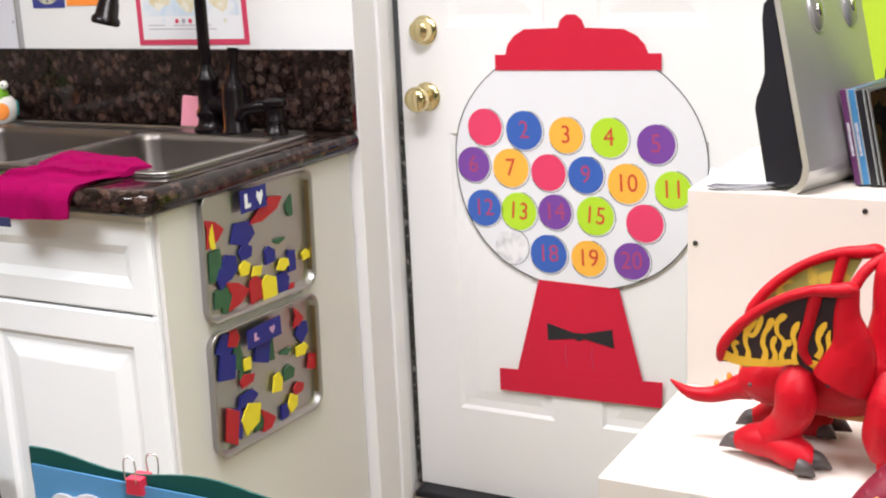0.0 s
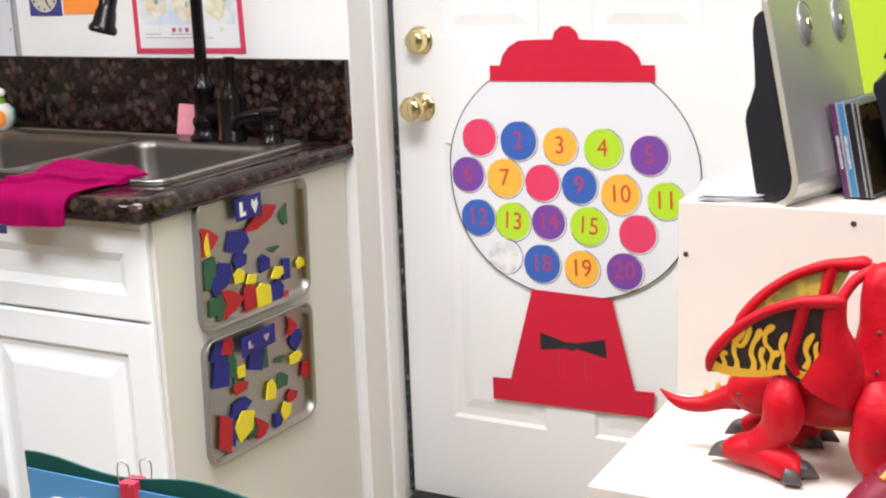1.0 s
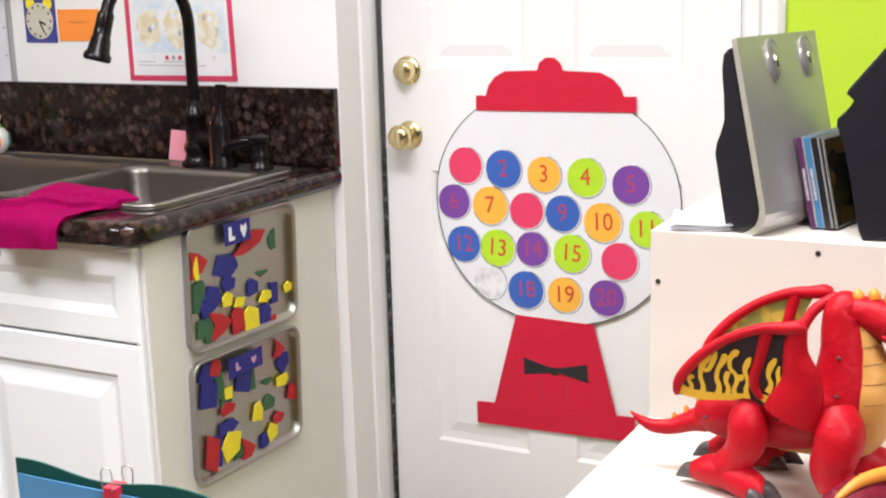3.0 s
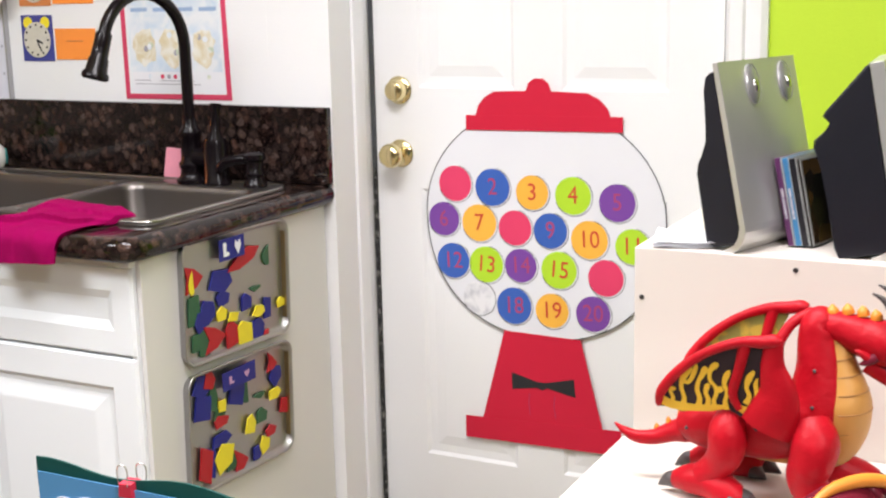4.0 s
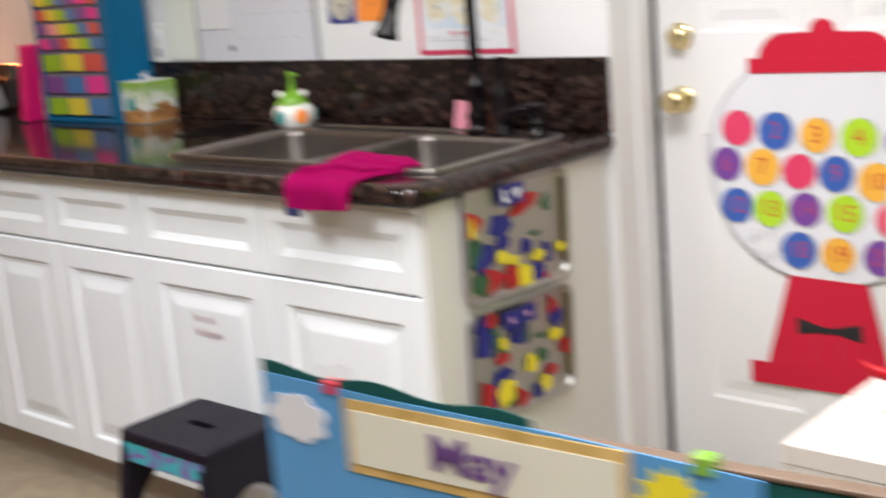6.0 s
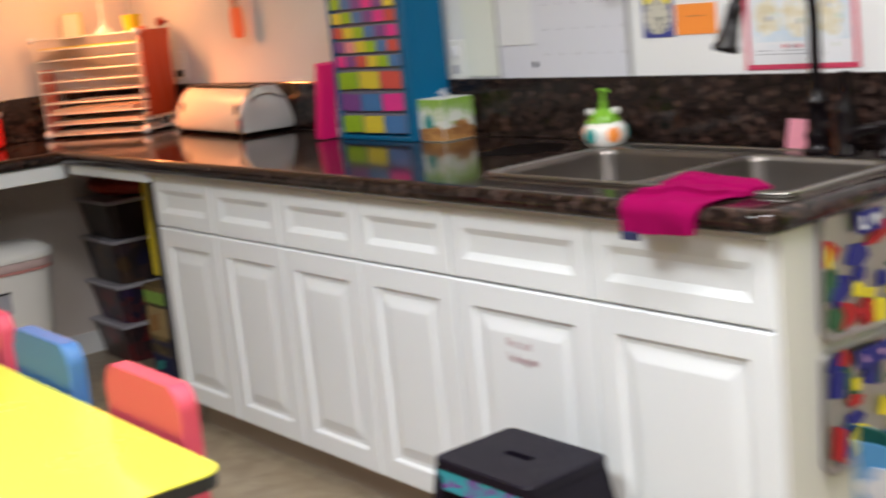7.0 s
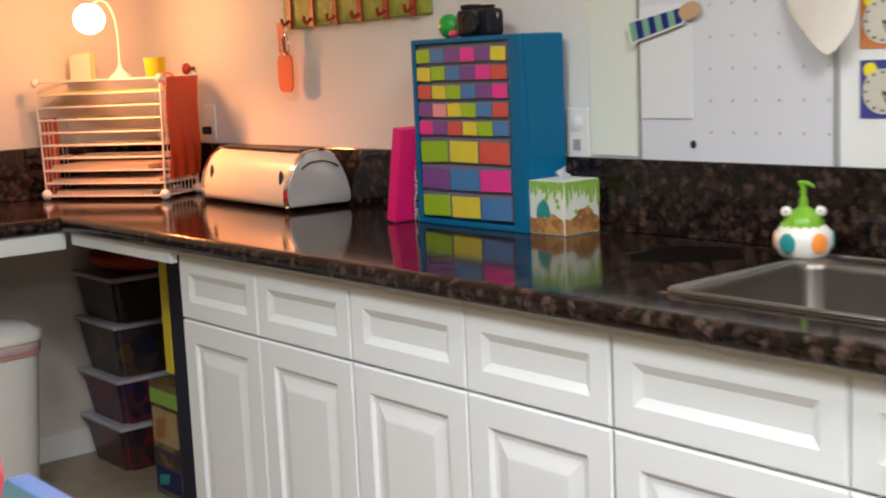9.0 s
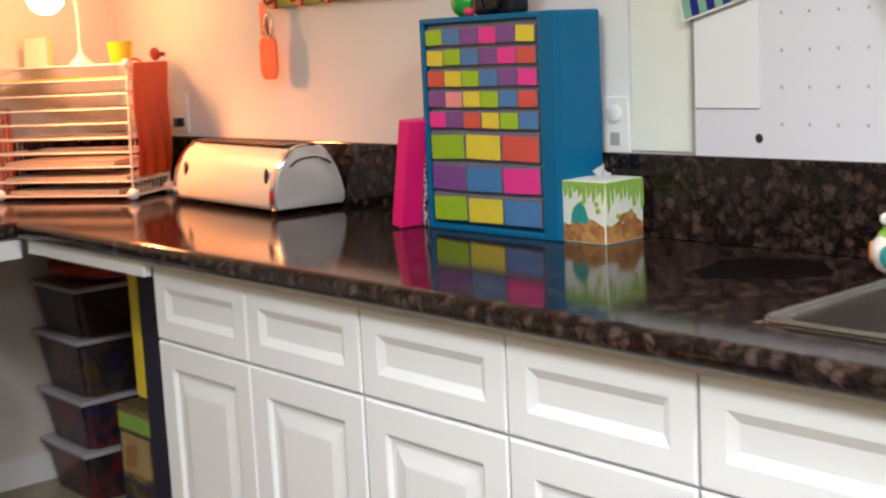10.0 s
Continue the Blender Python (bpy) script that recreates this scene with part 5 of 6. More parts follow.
for sx in (-0.004, 0.05):
    part("leg", limb([(sx, 0.02, 0.035, 0.013), (sx + 0.012, 0.01, 0.015, 0.009), (sx + 0.012, 0.0, 0.008, 0.008)]), M_MAROON, toy, "", True)

# ---- calendar chart on an easel board ----
EM = pose(-0.216, 0.448, -0.003, 0, 0, 5.9)
easel = thing("easel", EM, "dark green easel board with a tan top rail", "easel")
part("board", box(0.003, 0.82, 0.003, 0.017, 0.30, 1.047, 0.001), M_TEALB, easel)
part("top_rail", box(0.204, 0.822, 0.001, 0.013, 1.0475, 1.0505, 0.001), mat("tan_wood_rail", (0.17, 0.11, 0.07), 0.5, 0, 0.2, 30), easel, "tan wooden top rail")
for x in (0.04, 0.78):
    part("leg", box(x - 0.015, x + 0.015, 0.018, 0.045, 0.003, 0.98, 0.002), M_BLACK, easel)
chart = thing("calendar_chart", EM @ pose(0, 0, 0.414), "blue sky calendar sheet with a gold-framed month title", "calendar")
CH = 0.632
sheet("backing", [(-0.011, 0.0), (0.345, 0.0), (0.345, CH + 0.002), (0.22, CH + 0.009), (0.10, CH + 0.012), (-0.011, CH + 0.018)], M_SEA, chart, 0.0, "blue card sheet")
wave = [(-0.013, CH + 0.008)] + [(-0.013 + 0.215 * k / 24, CH + 0.024 - 0.010 * k / 24 + 0.0025 * math.sin(k * 0.62 + 1)) for k in range(25)] + [(0.203, CH + 0.004)]
sheet("scalloped_border", wave, M_TEALB, chart, -0.002, "dark green wavy paper border")
sheet("title_frame", [(0.060, CH - 0.042), (0.268, CH - 0.044), (0.268, CH + 0.006), (0.060, CH + 0.009)], M_GILT, chart, 0.0014, "gold card frame")
sheet("title_card", [(0.066, CH - 0.035), (0.262, CH - 0.037), (0.262, CH - 0.001), (0.066, CH + 0.002)], M_CREAM, chart, 0.0028, "cream title card")
b = writing("May", 0.05, 0.0004, 0.0012)
bmesh.ops.scale(b, vec=(0.76, 1, 0.66), verts=b.verts)
bmesh.ops.transform(b, matrix=pose(0.160, -0.0048, CH - 0.018, 0, 1, 0), verts=b.verts)
part("month_name", b, M_PURPLE, chart, "purple letters")
cloud = []
for k in range(60):
    a = 2 * math.pi * k / 60
    r = 0.9 + 0.22 * abs(math.sin(3.5 * a + 0.6)) + 0.05 * math.sin(2 * a)
    cloud.append((0.018 + 0.0235 * r * math.cos(a) - 0.004 * math.sin(a), CH - 0.011 + 0.0160 * r * math.sin(a)))
sheet("cloud", cloud, M_PAPER, chart, 0.0014, "white paper cloud")
sun = []
for k in range(48):
    a = 2 * math.pi * k / 48
    r = 0.0165 if k % 4 else 0.0215
    sun.append((0.292 + r * math.cos(a), CH - 0.02 + r * math.sin(a)))
sheet("sun", [(min(x, 0.346), z) for x, z in sun], M_SUN, chart, 0.0016, "yellow paper sun")
for x, z in ((0.02, -0.09), (0.055, -0.10), (0.09, -0.115)):
    sheet("print_bar", [(x, CH + z), (x + 0.022, CH + z - 0.002), (x + 0.022, CH + z - 0.006), (x, CH + z - 0.004)], M_BLUEP, chart, 0.0014)


def binder_clip(m, label, body, handles):
    c = thing("binder_clip", m, label, "clip", "binder clips")
    part("jaw", plate([(-0.010, -0.012), (0.010, -0.012), (0.009, 0.006), (-0.009, 0.006)], 0.022, 0.0008), body, c)
    for y in ((-0.003, 0.024) if handles else ()):
        for s in (1,):
            loop = [(-0.006, y, 0.004), (-0.0075, y, 0.02), (-0.006, y, 0.029), (-0.0015, y, 0.032), (0.0015, y, 0.032), (0.006, y, 0.029), (0.0075, y, 0.02), (0.006, y, 0.004)]
            if y > 0:
                loop = [(a + 0.009, q, d * 0.8) for a, q, d in loop]
            part("handle", tube([p for p in smooth_path(loop, 3)], 0.0008, 8), M_CHROME, c, "silver wire handle", True)
    return c


binder_clip(EM @ pose(0.05, -0.004, CH + 0.430) @ Matrix.Scale(0.45, 4), "red binder clip with silver wire handles", M_REDCLIP, True)
binder_clip(EM @ pose(0.312, -0.004, CH + 0.421) @ Matrix.Scale(0.55, 4), "lime green clip on the easel rail", M_GRNCLIP, False)
purple = single("purple_folder", box(-0.05, 0.05, 0, 0.006, 0, 0.12, 0.002), mat("purple_card", (0.20, 0.06, 0.30), 0.5), "purple card standing against the easel board", "folder", EM @ pose(0.43, -0.008, 0.905))

# ---- step stool ----
stool = thing("step_stool", pose(-1.722, 1.468, 0), "black plastic folding step stool with a teal printed band", "stool")
HW, HD, HZ = 0.148, 0.112, 0.384
b = bmesh.new()
rim_o = rounded(-HW, HW, -HD, HD, 0.018, 6)
slot = rounded(-0.04, 0.04, -0.011, 0.011, 0.01, 4)
lo = [b.verts.new((x, y, HZ - 0.022)) for x, y in rim_o]
up1 = [b.verts.new((x, y, HZ - 0.004)) for x, y in rim_o]
up2 = [b.verts.new((x * 0.975, y * 0.97, HZ)) for x, y in rim_o]
s1 = [b.verts.new((x, y, HZ)) for x, y in slot]
s2 = [b.verts.new((x, y, HZ - 0.022)) for x, y in slot]
for r0, r1 in ((lo, up1), (up1, up2), (s2, s1)):
    for k in range(len(r0)):
        b.faces.new((r0[k], r0[(k + 1) % len(r0)], r1[(k + 1) % len(r0)], r1[k]))
es = []
for loop in (up2, s1):
    es += [b.edges.get((loop[k], loop[(k + 1) % len(loop)])) for k in range(len(loop))]
bmesh.ops.triangle_fill(b, edges=es, use_beauty=True)
es = []
for loop in (lo, s2):
    es += [b.edges.get((loop[k], loop[(k + 1) % len(loop)])) for k in range(len(loop))]
bmesh.ops.triangle_fill(b, edges=es, use_beauty=True)
part("seat", b, M_STOOL, stool)
part("front_rail", box(-HW + 0.012, HW - 0.012, -HD + 0.002, -HD + 0.012, HZ - 0.07, HZ - 0.0225, 0.002), M_BAND, stool, "teal and purple printed band")
part("back_rail", box(-HW + 0.012, HW - 0.012, HD - 0.012, HD - 0.002, HZ - 0.07, HZ - 0.0225, 0.002), M_STOOL, stool)
for sx in (-1, 1):
    # a splayed side: two flared feet joined by a round arch
    arch = [((HD + 0.004) * math.cos(q), 0.285 * math.sin(q) ** 0.8) for q in [math.pi * k / 18 for k in range(19)]]
    panel = [(-HD + 0.004, HZ - 0.0225), (HD - 0.004, HZ - 0.0225), (HD + 0.012, 0.22), (HD + 0.03, 0.1), (HD + 0.052, 0.0)] + arch + [(-HD - 0.052, 0.0), (-HD - 0.03, 0.1), (-HD - 0.012, 0.22)]
    b = plate(panel, 0.026, 0.004, "x")
    for v in b.verts:
        v.co.x += sx * (HW - 0.017 + 0.15 * (HZ - v.co.z) ** 1.2) + 0.013
    part("leg_panel", b, M_STOOL, stool)

# ---- yellow table ----
TZ, TYE, TXE = 0.615, 0.752, -1.605
table = thing("table", pose(TXE - 0.85, TYE - 0.38, 0), "yellow laminate children's table with a black edge", "table")
b = plate(rounded(-0.85, 0.85, -0.38, 0.38, 0.045, 6), 0.003, 0, "z")
bmesh.ops.translate(b, vec=(0, 0, TZ - 0.003), verts=b.verts)
part("tabletop", b, M_TABLE, table)
b = plate(rounded(-0.848, 0.848, -0.378, 0.378, 0.044, 6), 0.024, 0, "z")
bmesh.ops.translate(b, vec=(0, 0, TZ - 0.0275), verts=b.verts)
part("edge_band", b, M_EDGE, table, "black edge band")
for sx in (-0.74, 0.74):
    for sy in (-0.3, 0.3):
        b = cyl(0.018, 0, TZ - 0.028, 0.018, 16)
        bmesh.ops.translate(b, vec=(sx, sy, 0), verts=b.verts)
        part("leg", b, M_CHROME, table, "", True)


def chair(x, y, material, label):
    c = thing("child_chair", pose(x, y, 0), label, "chair", "chairs at the table")
    b = plate(rounded(-0.152, 0.152, 0.40, 0.700, 0.032, 7), 0.036, 0.006)
    for v in b.verts:
        v.co.z += 0.028 * (1 - (v.co.x / 0.16) ** 2) * max(0, (v.co.z - 0.6) / 0.12)
    rest = part("backrest", b, material, c, "", True)
    for p in rest.data.polygons:
        p.use_smooth = p.area < 0.004
    b = plate(rounded(-0.16, 0.16, -0.29, 0.02, 0.05, 6), 0.03, 0, "z")
    bmesh.ops.translate(b, vec=(0, 0, 0.33), verts=b.verts)
    part("seat", b, material, c)
    for sx in (-0.135, 0.135):
        for sy in (-0.26, 0.015):
            b = cyl(0.022, 0, 0.40 if sy > 0 else 0.33, 0.02, 16, 0.003)
            bmesh.ops.translate(b, vec=(sx, sy, 0), verts=b.verts)
            part("leg", b, material, c, "", True)
    return c


chair(-1.932, 0.765, M_PINKCH, "pink plastic children's chair tucked under the table")
chair(-2.412, 0.765, M_BLUECH, "blue plastic children's chair tucked under the table")
chair(-2.838, 0.780, M_PINKCH, "pink plastic children's chair tucked under the table")

dish = thing("dish", pose(-2.435, 0.52, TZ), "green plastic plate full of mixed beads", "plate")
part("plate", lathe([(0.001, 0.001), (0.095, 0.001), (0.125, 0.016), (0.142, 0.040), (0.1445, 0.041), (0.1435, 0.0375), (0.128, 0.0125), (0.10, 0.0), (0.001, 0.0)][::-1], 40), M_PLATE, dish, "lime green plate", True)
beads = bmesh.new()
beadg = bmesh.new()
rnd = random.Random(9)
beadc = bmesh.new()
for k in range(620):
    a, r = rnd.uniform(0, 6.283), 0.122 * math.sqrt(rnd.random())
    z = 0.018 + 0.024 * (1 - (r / 0.122) ** 2) + rnd.uniform(0, 0.008) + 0.008 * (r / 0.122)
    own = bmesh.new()
    bmesh.ops.create_icosphere(own, subdivisions=1, radius=rnd.uniform(0.006, 0.0105))
    bmesh.ops.transform(own, matrix=pose(r * math.cos(a), r * math.sin(a), z, rnd.uniform(0, 90), rnd.uniform(0, 90), 0) @ Matrix.Diagonal((1, 0.7, 0.8, 1)), verts=own.verts)
    merge(beadg if k % 9 == 0 else beadc if k % 5 == 1 else beads, own)
tagged(part("bead_fill", beads, M_NUTS, dish, "", True), "brown and tan beads", kind="stuff")
tagged(part("cream_bead_fill", beadc, mat("cream_beads", (0.55, 0.36, 0.16), 0.35, 0, 0.3, 60), dish, "", True), "cream and orange beads", kind="stuff")
tagged(part("green_bead_fill", beadg, M_NUTG, dish, "", True), "green beads", kind="stuff")

# ---- under the worktop ----
can = thing("trash_can", pose(-4.53, 1.395, 0) @ Matrix.Diagonal((1, 1, 1.12, 1)), "white plastic trash can with a pink bag folded over the rim", "trash can")


def oval(hx, hy, n=36):
    return [(math.copysign(abs(math.cos(a)) ** 0.6, math.cos(a)) * hx, math.copysign(abs(math.sin(a)) ** 0.6, math.sin(a)) * hy) for a in [2 * math.pi * k / n for k in range(n)]]


def loft(levels):
    bm = bmesh.new()
    rs = [[bm.verts.new((x, y, z)) for x, y in oval(hx, hy)] for hx, hy, z in levels]
    for a, b in zip(rs, rs[1:]):
        for k in range(len(a)):
            bm.faces.new((a[k], a[(k + 1) % len(a)], b[(k + 1) % len(a)], b[k]))
    bm.faces.new(rs[0][::-1])
    bm.faces.new(rs[-1])
    return bm


part("bucket", loft([(0.10, 0.155, 0), (0.105, 0.16, 0.01), (0.132, 0.196, 0.46)]), M_BINW, can, "", True)
part("drawstring", loft([(0.1335, 0.1965, 0.427), (0.1372, 0.2005, 0.4285), (0.1372, 0.2005, 0.434), (0.1335, 0.1965, 0.4355)]), mat("red_drawstring", (0.58, 0.26, 0.24), 0.5, 0, 0.2, 30), can, "red drawstring", True)
part("bag_rim", loft([(0.134, 0.197, 0.436), (0.138, 0.201, 0.44), (0.139, 0.203, 0.462), (0.135, 0.199, 0.465)]), M_BAG, can, "pink bin bag rim", True)
part("lid", loft([(0.143, 0.208, 0.466), (0.145, 0.21, 0.478), (0.14, 0.205, 0.492), (0.10, 0.165, 0.512), (0.05, 0.1, 0.518)]), M_BINW, can, "", True)
b = lathe([(0.001, 0.517), (0.024, 0.517), (0.024, 0.521), (0.02, 0.523), (0.001, 0.523)])
part("button", b, M_DARK, can, "dark lid button", True)
part("sticker_header", box(0.12, 0.1285, -0.072, 0.002, 0.366, 0.374), M_INK, can, "black sticker edge")
part("sticker", box(0.119, 0.1275, -0.07, 0.0, 0.30, 0.365), M_DOT, can, "grey picture sticker")

zs = (0.0, 0.163, 0.325, 0.508, 0.665)
for i in range(4):
    z0, h = zs[i], zs[i + 1] - zs[i]
    t = thing("storage_bin", pose(-4.652 + 0.008 * i, 2.03, z0), ("clear plastic storage bin of toys with a white lid", "clear plastic storage bin with a frosted lid")[i % 2], "storage bin", "stacked storage bins")
    b = bmesh.new()
    hx0, hx1, hy0, hy1 = 0.13, 0.152, 0.155, 0.178
    q = [[b.verts.new((sx * hx, sy * hy, z)) for sx, sy in ((-1, -1), (1, -1), (1, 1), (-1, 1))] for hx, hy, z in ((hx0, hy0, 0.001), (hx1, hy1, h - 0.017))]
    for k in range(4):
        b.faces.new((q[0][k], q[0][(k + 1) % 4], q[1][(k + 1) % 4], q[1][k]))
    b.faces.new(q[0][::-1])
    b.faces.new(q[1])
    bmesh.ops.bevel(b, geom=[e for e in b.edges if abs(e.verts[0].co.z - e.verts[1].co.z) > 0.05], offset=0.02, segments=3, affect="EDGES")
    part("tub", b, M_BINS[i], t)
    part("lid", box(-0.16, 0.16, -0.187, 0.187, h - 0.016, h - 0.001, 0.004), M_LID, t, "frosted white lid")
red = single("cloth_bag", ball((0, 0, 0.05), (0.19, 0.15, 0.05)), mat("red_fabric", (0.30, 0.03, 0.015), 0.8, 0, 0.3, 20, 0.5, 40), "crumpled red cloth bag on top of the storage bins", "bag", pose(-4.60, 2.0, 0.666), smooth=True)
tall = thing("folded_easel", pose(-3.965, 1.81, 0), "navy folded play board with a yellow edge", "play board")
part("panel", box(-0.012, 0.28, -0.02, 0.03, 0.0, 0.79, 0.004), mat("dark_navy_board", (0.009, 0.011, 0.035), 0.6, 0, 0.15, 12), tall)
part("edge", box(-0.058, -0.0125, -0.022, 0.032, 0.44, 0.80, 0.004), M_YEL, tall, "yellow plastic edge")
for z0, z1, m, lab in ((0.0, 0.15, M_BOXB, "dark printed game carton on the floor"), (0.151, 0.365, M_BOXA, "yellow printed carton on another carton")):
    c = thing("carton", pose(-4.2, 1.92, z0), lab, "carton", "cartons")
    part("carton_body", box(-0.07, 0.12, -0.07, 0.07, 0, z1 - z0, 0.002), m, c)
    part("front_print", box(-0.06, 0.10, -0.0712, -0.0702, 0.02, (z1 - z0) * 0.62), mat("tan_carton_print", (0.42, 0.30, 0.14), 0.6, 0, 0.3, 25) if z0 else M_NAVY, c, "printed front panel")
    b = plate([(-0.045, 0.03), (0.02, 0.045), (0.03, (z1 - z0) * 0.52), (-0.035, (z1 - z0) * 0.44)], 0.0012)
    bmesh.ops.translate(b, vec=(0, -0.0726, 0), verts=b.verts)
    part("print_patch", b, M_BARK if z0 else M_TREE, c)
    part("print_stripe", box(-0.068, 0.115, -0.0716, -0.0706, (z1 - z0) * 0.68, (z1 - z0) * 0.9), M_LEAF if z0 else M_BOXA, c)

# ---- corner rack ----
RA = math.degrees(math.atan2(2.0 - 1.772, -4.355 + 4.75))
rack = thing("wire_rack", pose(-4.75, 1.772, ZC), "white wire drying rack with sheets of paper on its shelves", "rack")
rack.matrix_world = pose(-4.75, 1.772, ZC, 0, 0, RA)
RWD, RDP, RHT = 0.456, 0.20, 0.40
for x, sx in ((0, -1), (RWD, 1)):
    for y in (0, RDP):
        part("post", tube([(x, y, 0.012), (x + sx * 0.012, y, RHT - 0.012)], 0.0034, 10), M_RACK, rack, "", True)
        part("foot_ball", ball((x, y, 0.018), 0.0175), M_WHITE, rack, "white plastic ball", True)
        part("top_ball", ball((x + sx * 0.012, y, RHT - 0.012), 0.0145), M_WHITE, rack, "white plastic ball", True)
wire = None
for i in range(10):
    z = 0.014 + (RHT - 0.026) * i / 9
    e = 0.012 * i / 9
    b = tube([(-e, 0, z), (RWD + e, 0, z), (RWD + e, RDP, z), (-e, RDP, z), (-e, 0, z)], 0.0033, 8)
    shelf = part("wire_shelf", b, M_RACK, rack, "", True)
    for k in range(1, 18):
        if wire is None:
            w1 = part("wire", tube([(0, 0, 0), (0, RDP, 0)], 0.0011, 6), M_RACK, shelf, "", True)
            wire = w1.data
        else:
            w1 = new("wire", wire)
            w1.parent = shelf
        w1.location = (RWD * k / 18, 0, z)
fence = None
for s in (0, RWD):
    for k in range(1, 9):
        if fence is None:
            f1 = part("side_wire", tube([(0, 0, 0.014), (0, 0, RHT - 0.03)], 0.0014, 6), M_RACK, rack, "", True)
            fence = f1.data
        else:
            f1 = new("side_wire", fence)
            f1.parent = rack
        f1.location = (s + (0.006 if s else -0.006), RDP * k / 9, 0)
M_KRAFT = mat("tan_craft_paper", (0.66, 0.53, 0.40), 0.7, 0, 0.1, 15)
rnd = random.Random(12)
for i, thick in enumerate((0.012, 0.010, 0.014)):
    z = 0.014 + (RHT - 0.026) * i / 9 + 0.0045
    b = box(0.02 + 0.03 * rnd.random(), RWD - 0.02 - 0.05 * rnd.random(), 0.006, RDP - 0.015, z, z + thick)
    bmesh.ops.rotate(b, cent=(0.2, 0.1, z), matrix=Matrix.Rotation(radians(rnd.uniform(-1.5, 1.5)), 3, "Z"), verts=b.verts)
    part("paper", b, M_KRAFT, rack, "tan paper pile")
b = box(0.005, RWD - 0.005, 0.008, RDP - 0.008, 0.014 + (RHT - 0.026) * 8 / 9 + 0.0045, 0.014 + (RHT - 0.026) * 8 / 9 + 0.0075)
part("yellow_sheet", b, M_YEL, rack, "yellow card sheet")
TOPZ = ZC + RHT - 0.008
RM = pose(-4.75, 1.772, 0, 0, 0, RA)


def on_rack(x, y):
    p = RM @ Vector((x, y, 0))
    return pose(p.x, p.y, TOPZ, 0, 0, RA)


apron = thing("apron", pose(-4.75, 1.772, ZC, 0, 0, RA), "orange cloth apron draped over the side of the rack", "apron")
b = bmesh.new()
g = [[b.verts.new((RWD + 0.016 + 0.012 * v / 12 + 0.005 * math.sin(u * 1.3 + 0.3 * v) * (1 - v / 14), 0.012 + 0.185 * u / 14 + 0.006 * math.sin(v * 0.6), 0.068 + 0.322 * v / 12)) for v in range(13)] for u in range(15)]
for u in range(14):
    for v in range(12):
        b.faces.new((g[u][v], g[u + 1][v], g[u + 1][v + 1], g[u][v + 1]))
bmesh.ops.recalc_face_normals(b, faces=b.faces)
bmesh.ops.solidify(b, geom=b.faces[:], thickness=0.003)
part("cloth", b, M_ORANGE, apron, "", True)
b = tube(smooth_path([(RWD + 0.026, 0.06, 0.388), (RWD + 0.01, 0.06, 0.4), (RWD - 0.01, 0.06, 0.396), (RWD - 0.014, 0.06, 0.36)], 4), 0.004, 8)
part("strap", b, M_ORANGE, apron, "", True)
single("orange_panel", box(0, 0.05, -0.003, 0.003, 0.005, 0.27, 0.0015), M_ORANGE, "orange plastic sheet standing behind the rack", "sheet", pose(-4.815, 1.80, ZC + 0.001, 0, 0, 62))

lamp = thing("table_lamp", on_rack(0.255, 0.1), "small white table lamp, switched on, on the rack", "lamp")
part("base", lathe([(0.001, 0), (0.036, 0), (0.034, 0.008), (0.016, 0.022), (0.008, 0.034), (0.005, 0.05), (0.001, 0.051)]), M_WHITE, lamp, "", True)
part("stem", tube(smooth_path([(0, 0, 0.045), (0, 0, 0.16), (0.01, -0.04, 0.222), (0.03, -0.12, 0.248), (0.042, -0.205, 0.222)], 5), 0.004, 10), M_WHITE, lamp, "", True)
part("bulb", ball((0.042, -0.205, 0.186), (0.048, 0.048, 0.046)), M_BULB, lamp, "glowing warm bulb", True)
cup = single("cup", lathe([(0.001, 0), (0.023, 0), (0.027, 0.045), (0.025, 0.045), (0.022, 0.004), (0.001, 0.004)]), M_YEL, "yellow plastic cup on the rack", "cup", on_rack(0.39, 0.1) @ Matrix.Scale(1.35, 4), smooth=True)
single("paper_card", box(-0.04, 0.04, -0.0015, 0.0015, 0, 0.085), M_CREAM, "cream card standing on the rack", "card", on_rack(0.085, 0.12))
single("paper_card", box(-0.045, 0.045, -0.0015, 0.0015, 0, 0.09), mat("pale_yellow_card", (0.80, 0.62, 0.34), 0.6), "pale yellow card standing on the rack", "card", on_rack(0.07, 0.16))

tub = thing("play_sink", pose(-4.66, 1.55, ZC), "red plastic play sink with a grey rim and small taps", "play sink")
tub.matrix_world = pose(-4.66, 1.55, ZC + 0.001, 0, 0, 68)
b = box(-0.42, 0, 0, 0.15, 0, 0.115, 0.012, 3)
part("basin", b, M_REDTUB, tub)
part("rim", box(-0.425, 0.006, -0.006, 0.154, 0.1155, 0.132, 0.005), M_DOT, tub, "dark grey rim")
b = tube(smooth_path([(-0.145, 0.12, 0.132), (-0.145, 0.12, 0.2), (-0.14, 0.11, 0.235), (-0.13, 0.08, 0.24), (-0.125, 0.065, 0.222)], 4), 0.0125, 12)
part("tap", b, M_CHROME, tub, "chrome tap", True)
b = lathe([(0.001, 0.132), (0.014, 0.132), (0.012, 0.18), (0.016, 0.185), (0.016, 0.205), (0.001, 0.207)], 16)
bmesh.ops.translate(b, vec=(-0.085, 0.11, 0), verts=b.verts)
part("tap_handle", b, M_CHROME, tub, "chrome tap handle", True)
b = lathe([(0.001, 0.132), (0.02, 0.132), (0.02, 0.165), (0.001, 0.166)], 16)
bmesh.ops.translate(b, vec=(-0.2, 0.115, 0), verts=b.verts)
